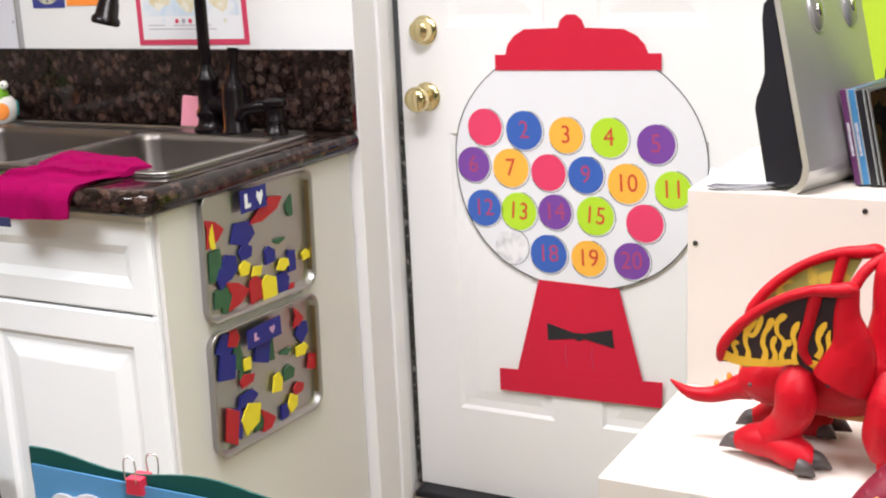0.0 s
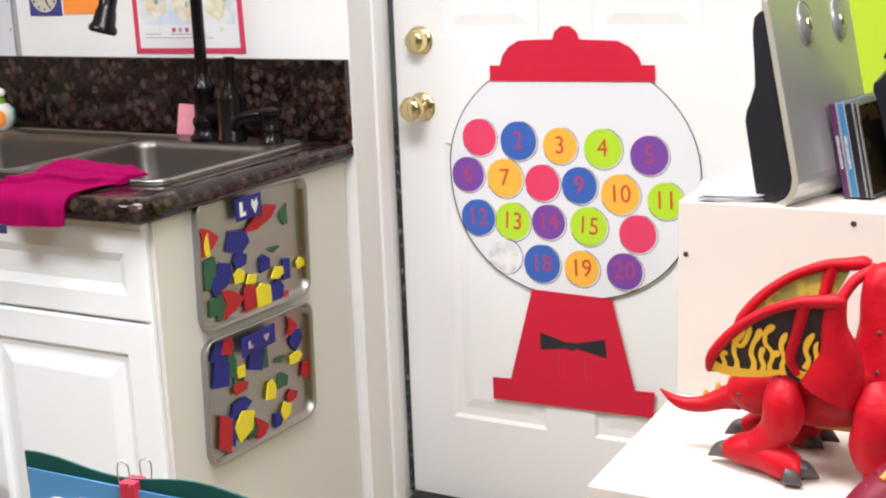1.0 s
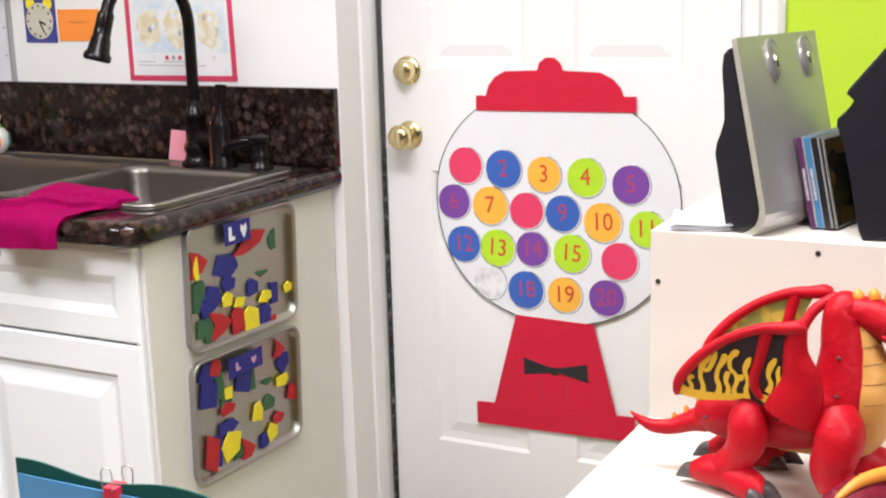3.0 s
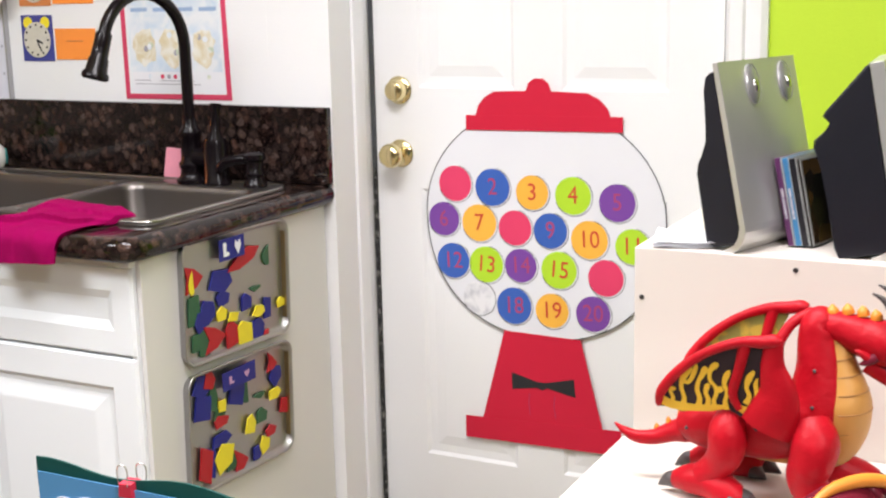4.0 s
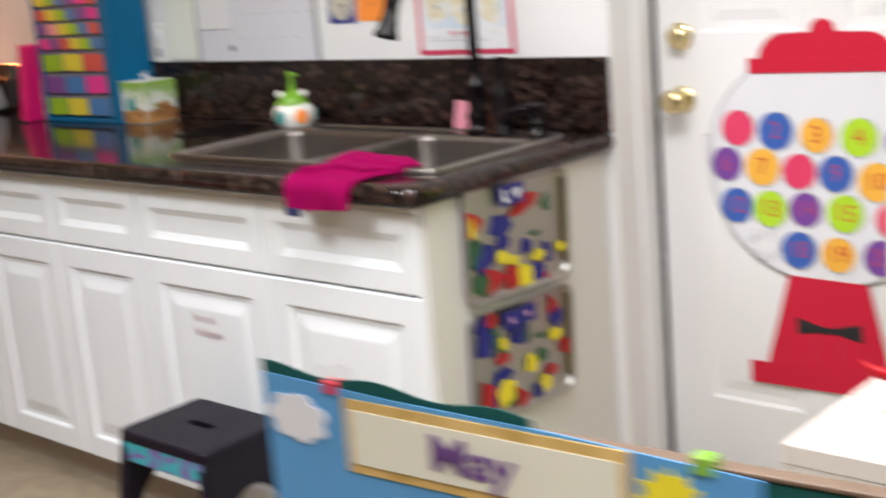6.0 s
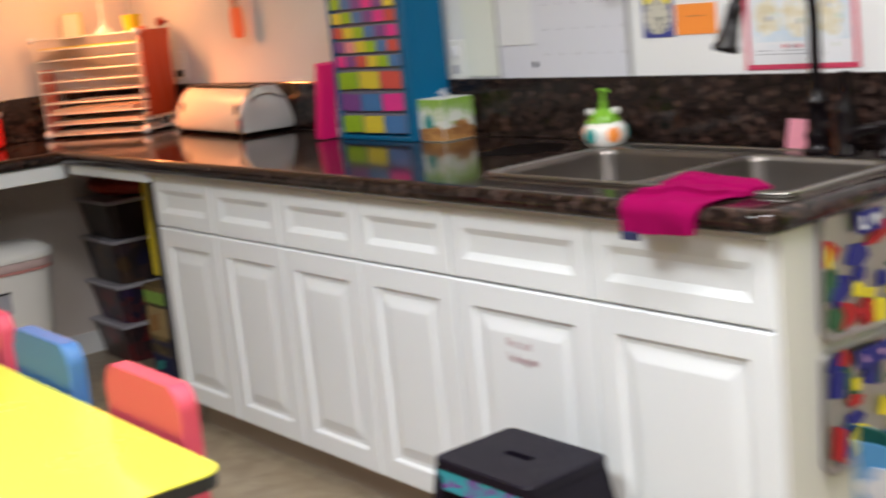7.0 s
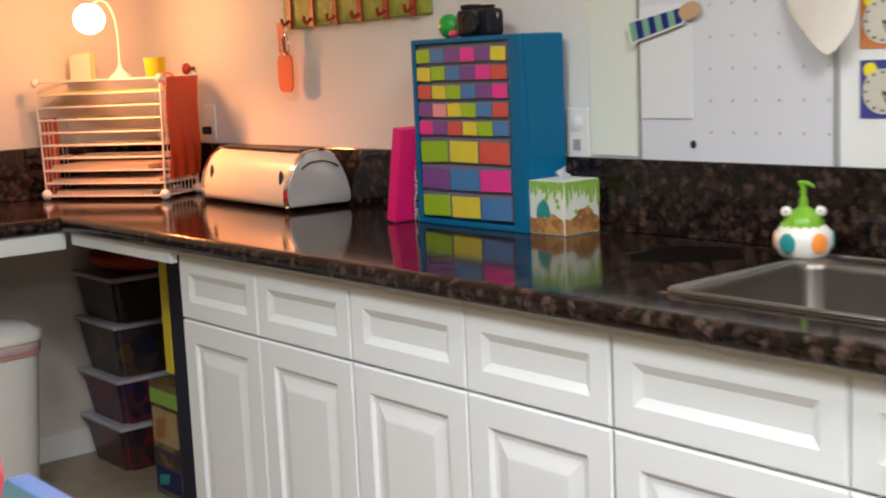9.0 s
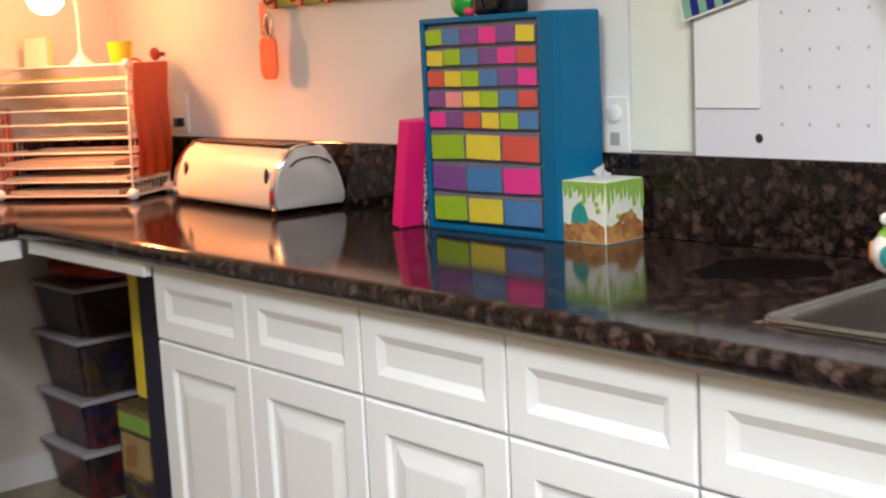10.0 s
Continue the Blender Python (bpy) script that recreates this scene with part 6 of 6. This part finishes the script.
part("blue_cap", b, MAG["b"], tub, "blue cap", True)

# ---- bread box ----
M_CAPS = mat("satin_silver_cap", (0.60, 0.62, 0.61), 0.36, 0.3, 0.06, 12)
BL, BD = 0.555, 0.21
bread = thing("bread_box", pose(-3.66, 2.015, ZC), "cream enamel roll-top bread box with a chrome rim", "bread box")
bread.matrix_world = pose(-3.66, 2.015, ZC, 0, 0, -4)


def bread_profile(s, lift=0.012):
    p = smooth_path([(0.006, 0.0), (0.0, 0.015), (0.004, 0.06), (0.028, 0.115), (0.062, 0.147), (0.09, 0.155), (0.125, 0.155), (0.155, 0.143), (0.188, 0.09), (0.207, 0.025), (0.203, 0.004), (0.195, 0.0)], 4)
    return [((q[0] - 0.105) * s + 0.105, q[1] * s + lift) for q in p]


def extrude_x(poly, x0, x1, bevel=0.0):
    bm = plate(poly, x1 - x0, bevel, "x")
    bmesh.ops.translate(bm, vec=(x1, 0, 0), verts=bm.verts)
    return bm


part("shell", extrude_x(bread_profile(0.985), -BL + 0.02, -0.02), M_BREAD, bread, "", True)
for a in (-0.0198, -BL):
    part("end_rim", extrude_x(bread_profile(1.02, 0.01), a, a + 0.0198, 0.003), M_CHROME, bread, "chrome rim", True)
cap = extrude_x(bread_profile(0.97, 0.013), 0.0002, 0.006, 0.003)
part("end_cap", cap, M_CAPS, bread, "satin silver end cap", True)
part("grip_rail", tube(smooth_path([(0.0075, 0.045, 0.118), (0.0085, 0.075, 0.135), (0.0085, 0.125, 0.137), (0.0075, 0.165, 0.118)], 4), 0.004, 8), M_CHROME, bread, "", True)
part("top_slot", box(-BL + 0.03, -0.03, 0.06, 0.118, 0.164, 0.1705, 0.002), M_DARK, bread, "dark top strip")
for x in (-BL + 0.06, -0.05):
    b = ball((x, 0.012, 0.088), (0.010, 0.006, 0.027))
    part("handle", b, M_DARK, bread, "dark oval grip", True)
for x in (-BL + 0.05, -0.05):
    for y in (0.03, 0.18):
        b = cyl(0.012, 0, 0.0125, 0.012, 12)
        bmesh.ops.translate(b, vec=(x, y, 0), verts=b.verts)
        part("foot", b, M_BLACK, bread)

# ---- drawer cabinet ----
DCX, DCY, DCW, DCD, DCH = -3.150, 2.088, 0.358, 0.165, 0.452
organ = thing("drawer_organizer", pose(DCX, DCY, ZC), "blue plastic small-parts cabinet with colour-labelled grey drawers", "organizer")
b = box(-0.004, DCW + 0.033, 0.006, DCD - 0.037, 0, DCH, 0.006, 3)
part("shell", b, M_BLUECAB, organ)
b = box(-0.004, 0.0095, -0.0095, 0.0056, 0, DCH, 0.003)
merge(b, box(DCW - 0.0095, DCW + 0.033, -0.0095, 0.0056, 0, DCH, 0.003))
merge(b, box(0.0096, DCW - 0.0096, -0.0095, 0.0056, 0, 0.0135, 0.003))
merge(b, box(0.0096, DCW - 0.0096, -0.0095, 0.0056, DCH - 0.0125, DCH, 0.003))
part("front_frame", b, M_BLUECAB, organ, "blue plastic front rim")
part("face", box(0.012, DCW - 0.012, 0.001, 0.0056, 0.02, DCH - 0.014, 0.001), M_GREYDR, organ, "grey drawer frame")
ROWS = ("gbpmpy", "ygbpmr", "rygbpm", "pkygbr", "mpryg" + "b", "gyr", "pbm", "gyb")
zt = DCH - 0.02
lrnd = random.Random(31)
for r, row in enumerate(ROWS):
    n = len(row)
    h = 0.0395 if n == 6 else 0.062
    wd = (DCW - 0.03) / n
    for k, c in enumerate(row):
        x0 = 0.015 + wd * k
        d = part("drawer", box(x0 + 0.0015, x0 + wd - 0.0015, -0.007, 0.0006, zt - h + 0.003, zt - 0.002, 0.0015), M_GREYDR, organ)
        q = 0.92 if n == 6 else 0.93
        cxm = x0 + wd / 2 - (0.0015 if n == 6 else 0)
        b = box(cxm - wd * q / 2, cxm + wd * q / 2, -0.0085, -0.0073, zt - h + 0.0035, zt - 0.003 - (0.001 if n == 6 else 0.005))
        bmesh.ops.rotate(b, cent=(cxm, 0, zt - h / 2), matrix=Matrix.Rotation(radians(lrnd.uniform(-2, 2)), 3, "Y"), verts=b.verts)
        bmesh.ops.translate(b, vec=(lrnd.uniform(-0.0008, 0.0008), 0, lrnd.uniform(-0.0012, 0.0008)), verts=b.verts)
        part("label", b, LABEL[c], d)
    zt -= h + 0.004
shot = thing("photo_camera", pose(-2.975, 2.15, ZC + DCH), "black compact photo camera on the drawer cabinet", "camera")
body = part("camera_body", box(-0.06, 0.06, -0.025, 0.03, 0, 0.066, 0.012, 3), M_BLACK, shot)
part("finder_hump", box(-0.05, -0.012, -0.018, 0.024, 0.0662, 0.078, 0.005, 3), M_BLACK, shot)
part("shutter_dial", box(0.02, 0.048, -0.012, 0.014, 0.0662, 0.074, 0.004, 3), M_GLOSS, shot)
b = lathe([(0.001, 0.0), (0.027, 0.0), (0.027, 0.018), (0.023, 0.02), (0.022, 0.016), (0.001, 0.014)])
bmesh.ops.transform(b, matrix=pose(0.012, -0.0252, 0.033, 90), verts=b.verts)
part("objective", b, M_GLOSS, shot, "glossy black lens ring", True)
part("strap_lug", tube([(0.058, 0.0, 0.05), (0.066, 0.0, 0.052), (0.068, 0.0, 0.044), (0.06, 0.0, 0.04)], 0.0022, 8), M_CHROME, shot, "", True)
bird = thing("toy_figure", pose(-3.068, 2.145, ZC + DCH), "small green plastic toy on the drawer cabinet", "toy")
part("hood", ball((-0.012, 0, 0.03), (0.033, 0.024, 0.030)), mat("bright_green_plastic", (0.02, 0.36, 0.05), 0.3), bird, "", True)
part("foot", ball((0.018, -0.012, 0.01), (0.014, 0.012, 0.010)), BALL["r"], bird, "red foot", True)
binder = single("binder", box(-0.017, 0.017, 0, 0.15, 0, 0.238, 0.003), M_MAGENTA, "magenta ring binder leaning on the drawer cabinet", "binder", pose(-3.207, 2.03, ZC + 0.0045, 0, 10.5, 0))
single("notebook", box(-0.005, 0.005, 0, 0.13, 0, 0.17, 0.001), M_SPOT, "black and white speckled notebook", "notebook", pose(-3.176, 2.085, ZC + 0.001, 0, 5, 0))

# ---- dark worktop patch ----
M_PATCH = mat("near_black_stone", (0.004, 0.003, 0.003), 0.3, 0, 0.2, 30)
M_PATCH.node_tree.nodes["Principled BSDF"].inputs["Specular IOR Level"].default_value = 0.03
# thin near-black sheet with an uneven round outline, laid on the worktop
patch_outline = [(-2.268 + (0.104 + 0.014 * math.sin(3 * a + 1) + 0.006 * math.sin(7 * a)) * math.cos(a), 2.045 + (0.108 + 0.014 * math.sin(2 * a) + 0.005 * math.sin(9 * a)) * math.sin(a)) for a in [2 * math.pi * k / 40 for k in range(40)]]
single("worktop_patch", plate(patch_outline, 0.0012, 0, "z"), M_PATCH, "thin near-black patch on the granite worktop", "water", pose(0, 0, ZC + 0.0004))

# ---- tissue box ----
tis = thing("tissue_box", pose(-2.706, 2.148, ZC), "leaf-printed cube tissue box", "tissue box")
TW = 0.056
part("carton", box(-TW, TW, -TW, TW, 0.0005, 0.122, 0.002), M_TISSUE, tis)
rnd = random.Random(3)
for face in range(2):
    put = (lambda u, z, d: (u, -TW - d, z)) if face == 0 else (lambda u, z, d: (TW + d, u, z))
    def print_on(poly, material, lift, nm):
        b = bmesh.new()
        fr = [b.verts.new(put(u, z, lift)) for u, z in poly]
        bk = [b.verts.new(put(u, z, 0.0001)) for u, z in poly]
        b.faces.new(fr)
        b.faces.new(bk[::-1])
        for k in range(len(poly)):
            b.faces.new((fr[k], bk[k], bk[(k + 1) % len(poly)], fr[(k + 1) % len(poly)]))
        part(nm, b, material, tis)
    print_on([(-TW + 0.002, 0.003), (TW - 0.002, 0.003), (TW - 0.002, 0.034), (0.03, 0.046), (0.012, 0.05), (-0.004, 0.037), (-0.02, 0.043), (-0.04, 0.035), (-TW + 0.002, 0.04)], M_EARTH, 0.0005, "brown_print")
    print_on([(-0.032, 0.04), (0.012, 0.04), (0.011, 0.055), (0.004, 0.072), (-0.01, 0.081), (-0.024, 0.07), (-0.031, 0.056)] if face == 0 else [(-0.02, 0.04), (0.034, 0.04), (0.034, 0.05), (0.02, 0.06), (-0.01, 0.056)], M_TREE if face == 0 else M_EARTH, 0.0009, "tree_print")
    for k in range(9):
        u, z = -TW + 0.008 + 0.0122 * k, 0.106 - 0.026 * rnd.random() * (1 + 0.5 * (k in (0, 8)))
        print_on([(u - 0.006, 0.121), (u + 0.007, 0.121), (u + 0.005 + 0.004 * rnd.random(), z), (u, z - 0.012 * rnd.random() - 0.004)], M_LEAF, 0.0006, "leaf_print")
    for k in range(3):
        u, z = rnd.uniform(-0.045, 0.045), rnd.uniform(0.05, 0.09)
        print_on(disc(u, z, 0.006, 8), M_LEAF, 0.0007, "leaf_print")
b = bmesh.new()
vs = []
for i in range(9):
    for j in range(5):
        u, w = (i - 4) / 4, j / 4
        vs.append(b.verts.new((0.022 * u * (0.4 + w * 0.6), 0.008 * math.sin(u * 5 + w * 2), 0.119 + 0.032 * w * (1 - 0.6 * abs(u)))))
for i in range(8):
    for j in range(4):
        b.faces.new((vs[i * 5 + j], vs[(i + 1) * 5 + j], vs[(i + 1) * 5 + j + 1], vs[i * 5 + j + 1]))
bmesh.ops.solidify(b, geom=b.faces[:], thickness=0.0006)
part("tissue", b, M_PAPER, tis, "white tissue", True)

# ---- frog soap dispenser ----
frog = thing("soap_dispenser", pose(-2.052, 2.125, ZC) @ Matrix.Scale(0.93, 4), "white ceramic frog soap dispenser with coloured spots", "soap dispenser")
part("pot", lathe([(0.001, 0.0), (0.034, 0.0), (0.05, 0.012), (0.059, 0.034), (0.057, 0.054), (0.046, 0.068), (0.036, 0.072), (0.001, 0.073)], 36), M_CERAM, frog, "", True)
for az, m in ((-89, M_TREE), (-23, BALL["o"]), (43, M_TREE), (-155, BALL["o"])):
    d = Vector((math.cos(radians(az)), math.sin(radians(az)), 0))
    b = ball((0, 0, 0), (0.004, 0.0185, 0.0205))
    bmesh.ops.transform(b, matrix=Matrix.Translation((d.x * 0.056, d.y * 0.056, 0.038)) @ Matrix.Rotation(radians(az), 4, "Z"), verts=b.verts)
    part("spot", b, m if m is not BALL["o"] else M_NEON, frog, "glazed colour spot", True)
b = lathe([(0.001, 0.066), (0.041, 0.066), (0.040, 0.076), (0.034, 0.090), (0.021, 0.1), (0.010, 0.107), (0.008, 0.125), (0.001, 0.126)], 30)
for k in range(7):
    a = radians(-160 + 24 * k)
    ball((0.0405 * math.cos(a), 0.0405 * math.sin(a), 0.067), (0.006, 0.006, 0.008 + 0.003 * (k % 2)), b, None, 10)
hood = part("frog_head", b, M_FROG, frog, "green glazed frog head", True)
for side in (-0.033, 0.033):
    c = Vector((0.007 + 0.81 * side, -0.010 + 0.59 * side, 0.098))
    eye = part("eye", ball(c, 0.0112), M_CERAM, hood, "white bulging eye", True)
    part("pupil", ball(c + Vector((0.0055, -0.0085, 0.0015)), 0.0022, None, None, 8), M_BLACK, eye, "", True)
b = tube([(0, 0, 0.12), (0, 0, 0.152)], 0.006, 14)
tube([(-0.008, 0, 0.153), (0.012, -0.002, 0.1545), (0.026, -0.006, 0.150), (0.029, -0.007, 0.147)], [0.006, 0.0045, 0.0032, 0.002], 12, 1, b)
part("pump", b, M_FROG, frog, "green pump", True)

# ---- wall things ----
board = thing("whiteboard", pose(-2.545, WY, 1.068), "grey-framed whiteboard printed with a month grid", "whiteboard")
BW, BH = 0.497, 0.62
part("panel", box(0.006, BW - 0.006, -0.010, -0.0005, 0.006, BH - 0.006), M_BOARD, board)
for nm, a in (("side_rail", (0, 0.006, 0, BH)), ("side_rail", (BW - 0.006, BW, 0, BH)), ("bottom_rail", (0.0062, BW - 0.0062, 0, 0.0055)), ("top_rail", (0.0062, BW - 0.0062, BH - 0.0055, BH))):
    part(nm, box(a[0], a[1], -0.014, -0.0005, a[2], a[3], 0.001), M_ALU, board)
for r in range(5):
    for c in range(6):
        b = box(0.1945 + 0.0565 * c, 0.1985 + 0.0565 * c, -0.0112, -0.0102, 0.067 + 0.0655 * r, 0.073 + 0.0655 * r)
        part("date_mark", b, M_DOT, board)
b = ball((0.148, -0.0105, 0.044), (0.008, 0.002, 0.009))
part("pen_drawing", b, M_INK, board, "black pen doodle", True)
note = single("note_paper", box(0, 0.142, -0.002, 0, 0, 0.24), M_PAPER, "white paper note on the whiteboard", "paper", pose(-2.537, WY - 0.0112, 1.167))

single("wall_sheet", box(0, 0.153, -0.004, -0.0005, 0, 0.40, 0.001), mat("pale_board", (0.80, 0.83, 0.77), 0.6, 0, 0.03, 5), "plain pale sheet of board on the wall", "board", pose(-2.70, WY, 1.081))

sleeve = thing("paper_cutout", pose(-2.40, WY - 0.03, 1.36), "striped blue and green paper cut-out hanging on the whiteboard", "paper cut-out")
sleeve.matrix_world = pose(-2.557, WY - 0.022, 1.352, 0, -12, 0) @ Matrix.Diagonal((0.86, 1, 0.8, 1))
for k in range(8):
    x0 = 0.004 + 0.021 * k
    h0, h1 = 0.026 - 0.0009 * k, 0.026 - 0.0009 * (k + 1)
    sheet("stripe", [(x0, -h0), (x0 + 0.021, -h1), (x0 + 0.021, h1), (x0, h0)], (MAG["b"] if k % 2 else mat("sage_paper", (0.20, 0.42, 0.30), 0.5)), sleeve, 0.001)
sheet("outline", [(-0.002, -0.031), (0.176, -0.024), (0.176, 0.023), (-0.002, 0.031)], M_PAPER, sleeve, 0.0)
sheet("end_piece", disc(0.20, 0.004, 0.034, 18, 0.022), M_SKIN, sleeve, 0.0022, "tan paper end")
cone_pts = [(-0.10, 0.14), (0.075, 0.14), (0.075, 0.1), (0.066, 0.05), (0.04, 0.012), (0.022, 0.0), (0.008, 0.006), (-0.03, 0.045), (-0.075, 0.09)]
b = plate(cone_pts, 0.0012)
bmesh.ops.triangulate(b, faces=b.faces[:])
bmesh.ops.subdivide_edges(b, edges=b.edges[:], cuts=2)
for v in b.verts:
    v.co.y -= 0.035 - 3.2 * v.co.x ** 2
single("paper_pennant", b, mat("ivory_paper", (0.74, 0.70, 0.64), 0.6), "curled ivory paper pennant in front of the whiteboard", "paper pennant", pose(-2.062, WY - 0.02, 1.288), smooth=True)


M_DIAL = mat("grey_cream_print", (0.60, 0.58, 0.50), 0.55, 0, 0.12, 60)


def clock_card(x, z, back):
    c = thing("clock_card", pose(x, WY - 0.0005, z), "printed alarm-clock card with an orange name tab", "card", "clock cards")
    sheet("card", [(0, 0), (0.098, 0), (0.098, 0.108), (0, 0.108)], back, c)
    for s in (0.022, 0.076):
        sheet("bell", disc(s, 0.09, 0.014, 14), M_SUN, c, 0.0013)
    f = sheet("dial", disc(0.049, 0.05, 0.042, 26), M_DIAL, c, 0.0026, "cream clock dial")
    for k in range(12):
        a = radians(30 * k)
        p = sheet("hour_mark", disc(0.049 + 0.035 * math.sin(a), 0.05 + 0.035 * math.cos(a), 0.0028, 6), M_INK, f, 0.0039)
    for a, ln, w in ((115, 0.02, 0.0022), (155, 0.03, 0.0016)):
        b = box(-w, w, -0.0052, -0.0042, 0, ln)
        bmesh.ops.transform(b, matrix=Matrix.Translation((0.049, 0, 0.05)) @ Matrix.Rotation(radians(a), 4, "Y"), verts=b.verts)
        part("clock_pointer", b, M_INK, f)
    t = sheet("name_tab", [(0.104, 0.004), (0.228, 0.004), (0.228, 0.076), (0.104, 0.076)], M_NEON, c, 0.0, "orange paper tab")
    sheet("print_bar", [(0.14, 0.046), (0.19, 0.046), (0.19, 0.0485), (0.14, 0.0485)], M_CLKORG, t, 0.0013)
    return c


clock_card(-2.006, 1.168, M_CLKBLUE)
clock_card(-2.006, 1.297, M_CLKORG)

pic = thing("wall_poster", pose(-1.698, WY - 0.0005, 1.084), "printed poster in a crimson paper mount", "poster")
sheet("mount", [(0, 0), (0.298, 0.002), (0.292, 0.242), (-0.002, 0.24)], M_REDFR, pic)
inner = sheet("print", [(0.013, 0.012), (0.285, 0.014), (0.28, 0.230), (0.012, 0.228)], M_PAPER, pic, 0.0013, "white printed sheet", 0.0004)
M_WASH = two_tone("blue_wash_print", (0.56, 0.67, 0.78), (0.76, 0.79, 0.82), 20, 0.35, 0.6, 0.5)
M_OCHRE = two_tone("ochre_wash_print", (0.66, 0.58, 0.38), (0.78, 0.77, 0.70), 34, 0.4, 0.62, 0.5)
M_PALEGR = two_tone("green_wash_print", (0.52, 0.60, 0.46), (0.74, 0.75, 0.68), 40, 0.4, 0.6, 0.5)
sheet("sky_print", [(0.020, 0.062), (0.277, 0.064), (0.274, 0.224), (0.019, 0.222)], M_WASH, pic, 0.0018, "", 0.0003)
rnd = random.Random(4)
for k, x in enumerate((0.065, 0.14, 0.23)):
    shape = [(x + 0.026 * (1 + 0.45 * rnd.random()) * math.cos(a), 0.118 + 0.036 * (1 + 0.4 * rnd.random()) * math.sin(a)) for a in [2 * math.pi * q / 18 for q in range(18)]]
    sheet("figure_print", shape, M_OCHRE, pic, 0.0022 + 0.0004 * k, "", 0.0003)
    for q in range(4):
        u, z = x + rnd.uniform(-0.02, 0.02), 0.118 + rnd.uniform(-0.03, 0.03)
        sheet("colour_patch", disc(u, z, 0.005 + 0.004 * rnd.random(), 9, 0.007), (M_PALEGR, M_WASH, M_DOT, M_OCHRE)[(q + k) % 4], pic, 0.0035 + 0.0004 * q, "", 0.0003)
for k in range(4):
    sheet("title_bar", [(0.03 + 0.064 * k, 0.196), (0.077 + 0.064 * k, 0.197), (0.077 + 0.064 * k, 0.206), (0.03 + 0.064 * k, 0.205)], mat("title_blue_print", (0.30, 0.42, 0.62), 0.5), pic, 0.0022, "", 0.0003)
for x0, x1, z in ((0.03, 0.215, 0.034), (0.03, 0.075, 0.042), (0.1, 0.16, 0.042), (0.17, 0.2, 0.042)):
    sheet("print_bar", [(x0, z), (x1, z), (x1, z + 0.0018), (x0, z + 0.0018)], M_DOT, pic, 0.0018, "", 0.0003)
for x, m in ((0.075, M_WASH), (0.11, M_REDFR), (0.128, M_DOT), (0.146, M_REDFR), (0.24, M_PALEGR)):
    sheet("logo_patch", disc(x, 0.052, 0.0055, 8), m, pic, 0.0022, "", 0.0003)

hooks = thing("hook_rail", pose(-3.945, WY, 1.448), "striped green hook rail with dark red hooks", "hook rail")
hooks.matrix_world = pose(-3.945, WY, 1.428, 0, -0.6, 0)
part("rail", box(0, 0.69, -0.016, -0.0005, 0, 0.085, 0.003), M_STRIPE, hooks)
for k in range(6):
    b = box(0.028 + 0.118 * k, 0.052 + 0.118 * k, -0.024, -0.0165, -0.004, 0.088, 0.002)
    o = part("hook", b, M_HOOK, hooks, "dark red hook")
    h = tube(smooth_path([(0.04 + 0.118 * k, -0.0245, 0.02), (0.04 + 0.118 * k, -0.045, 0.008), (0.04 + 0.118 * k, -0.05, 0.028)], 3), 0.005, 8)
    part("peg", h, M_HOOK, o, "", True)
tag = thing("hanging_tag", pose(-3.905, WY - 0.05, 1.24), "neon orange tag and key ring hanging from a hook", "tag")
b = plate(rounded(-0.038, 0.038, 0, 0.115, 0.025, 5), 0.006, 0.001)
part("tag_body", b, mat("coral_tag_card", (0.86, 0.15, 0.05), 0.5, 0, 0.06, 30), tag, "neon orange tag")
part("strap", plate([(-0.026, 0.116), (0.012, 0.116), (0.004, 0.205), (-0.03, 0.205)], 0.003), M_ORANGE, tag, "orange strap")
b = tube([(0.018 + 0.018 * math.cos(radians(a)), -0.004, 0.14 + 0.03 * math.sin(radians(a))) for a in range(0, 361, 20)], 0.003, 8)
part("key_ring", b, M_CHROME, tag, "", True)

for x, z, plug in ((-2.742, 1.131, True), (-4.455, 1.145, False)):
    o = thing("wall_outlet", pose(x, WY, z), "white wall outlet" + (" with a round night light" if plug else " with a dark plug"), "outlet", "wall outlets")
    part("cover", box(-0.036, 0.036, -0.007, -0.0005, -0.058, 0.058, 0.003), M_WHITE, o)
    if plug:
        b = lathe([(0.001, 0), (0.018, 0), (0.018, 0.004), (0.015, 0.006), (0.001, 0.006)], 20)
        bmesh.ops.transform(b, matrix=pose(0, -0.007, 0.024, 90), verts=b.verts)
        part("night_light", b, M_PAPER, o, "round night light", True)
    b = box(-0.012, 0.012, -0.009 if plug else -0.03, -0.0072, -0.04, -0.014, 0.0008)
    part("socket" if plug else "plug", b, M_DOT if plug else M_BLACK, o)
b = ball((0, 0, 0), (0.02, 0.014, 0.02))
single("coat_peg", merge(b, tube([(0, 0.012, 0), (0, 0.03, 0)], 0.006, 10)), M_HOOK, "dark round coat peg on the wall", "coat peg", pose(-4.545, WY - 0.03, 1.325), smooth=True)
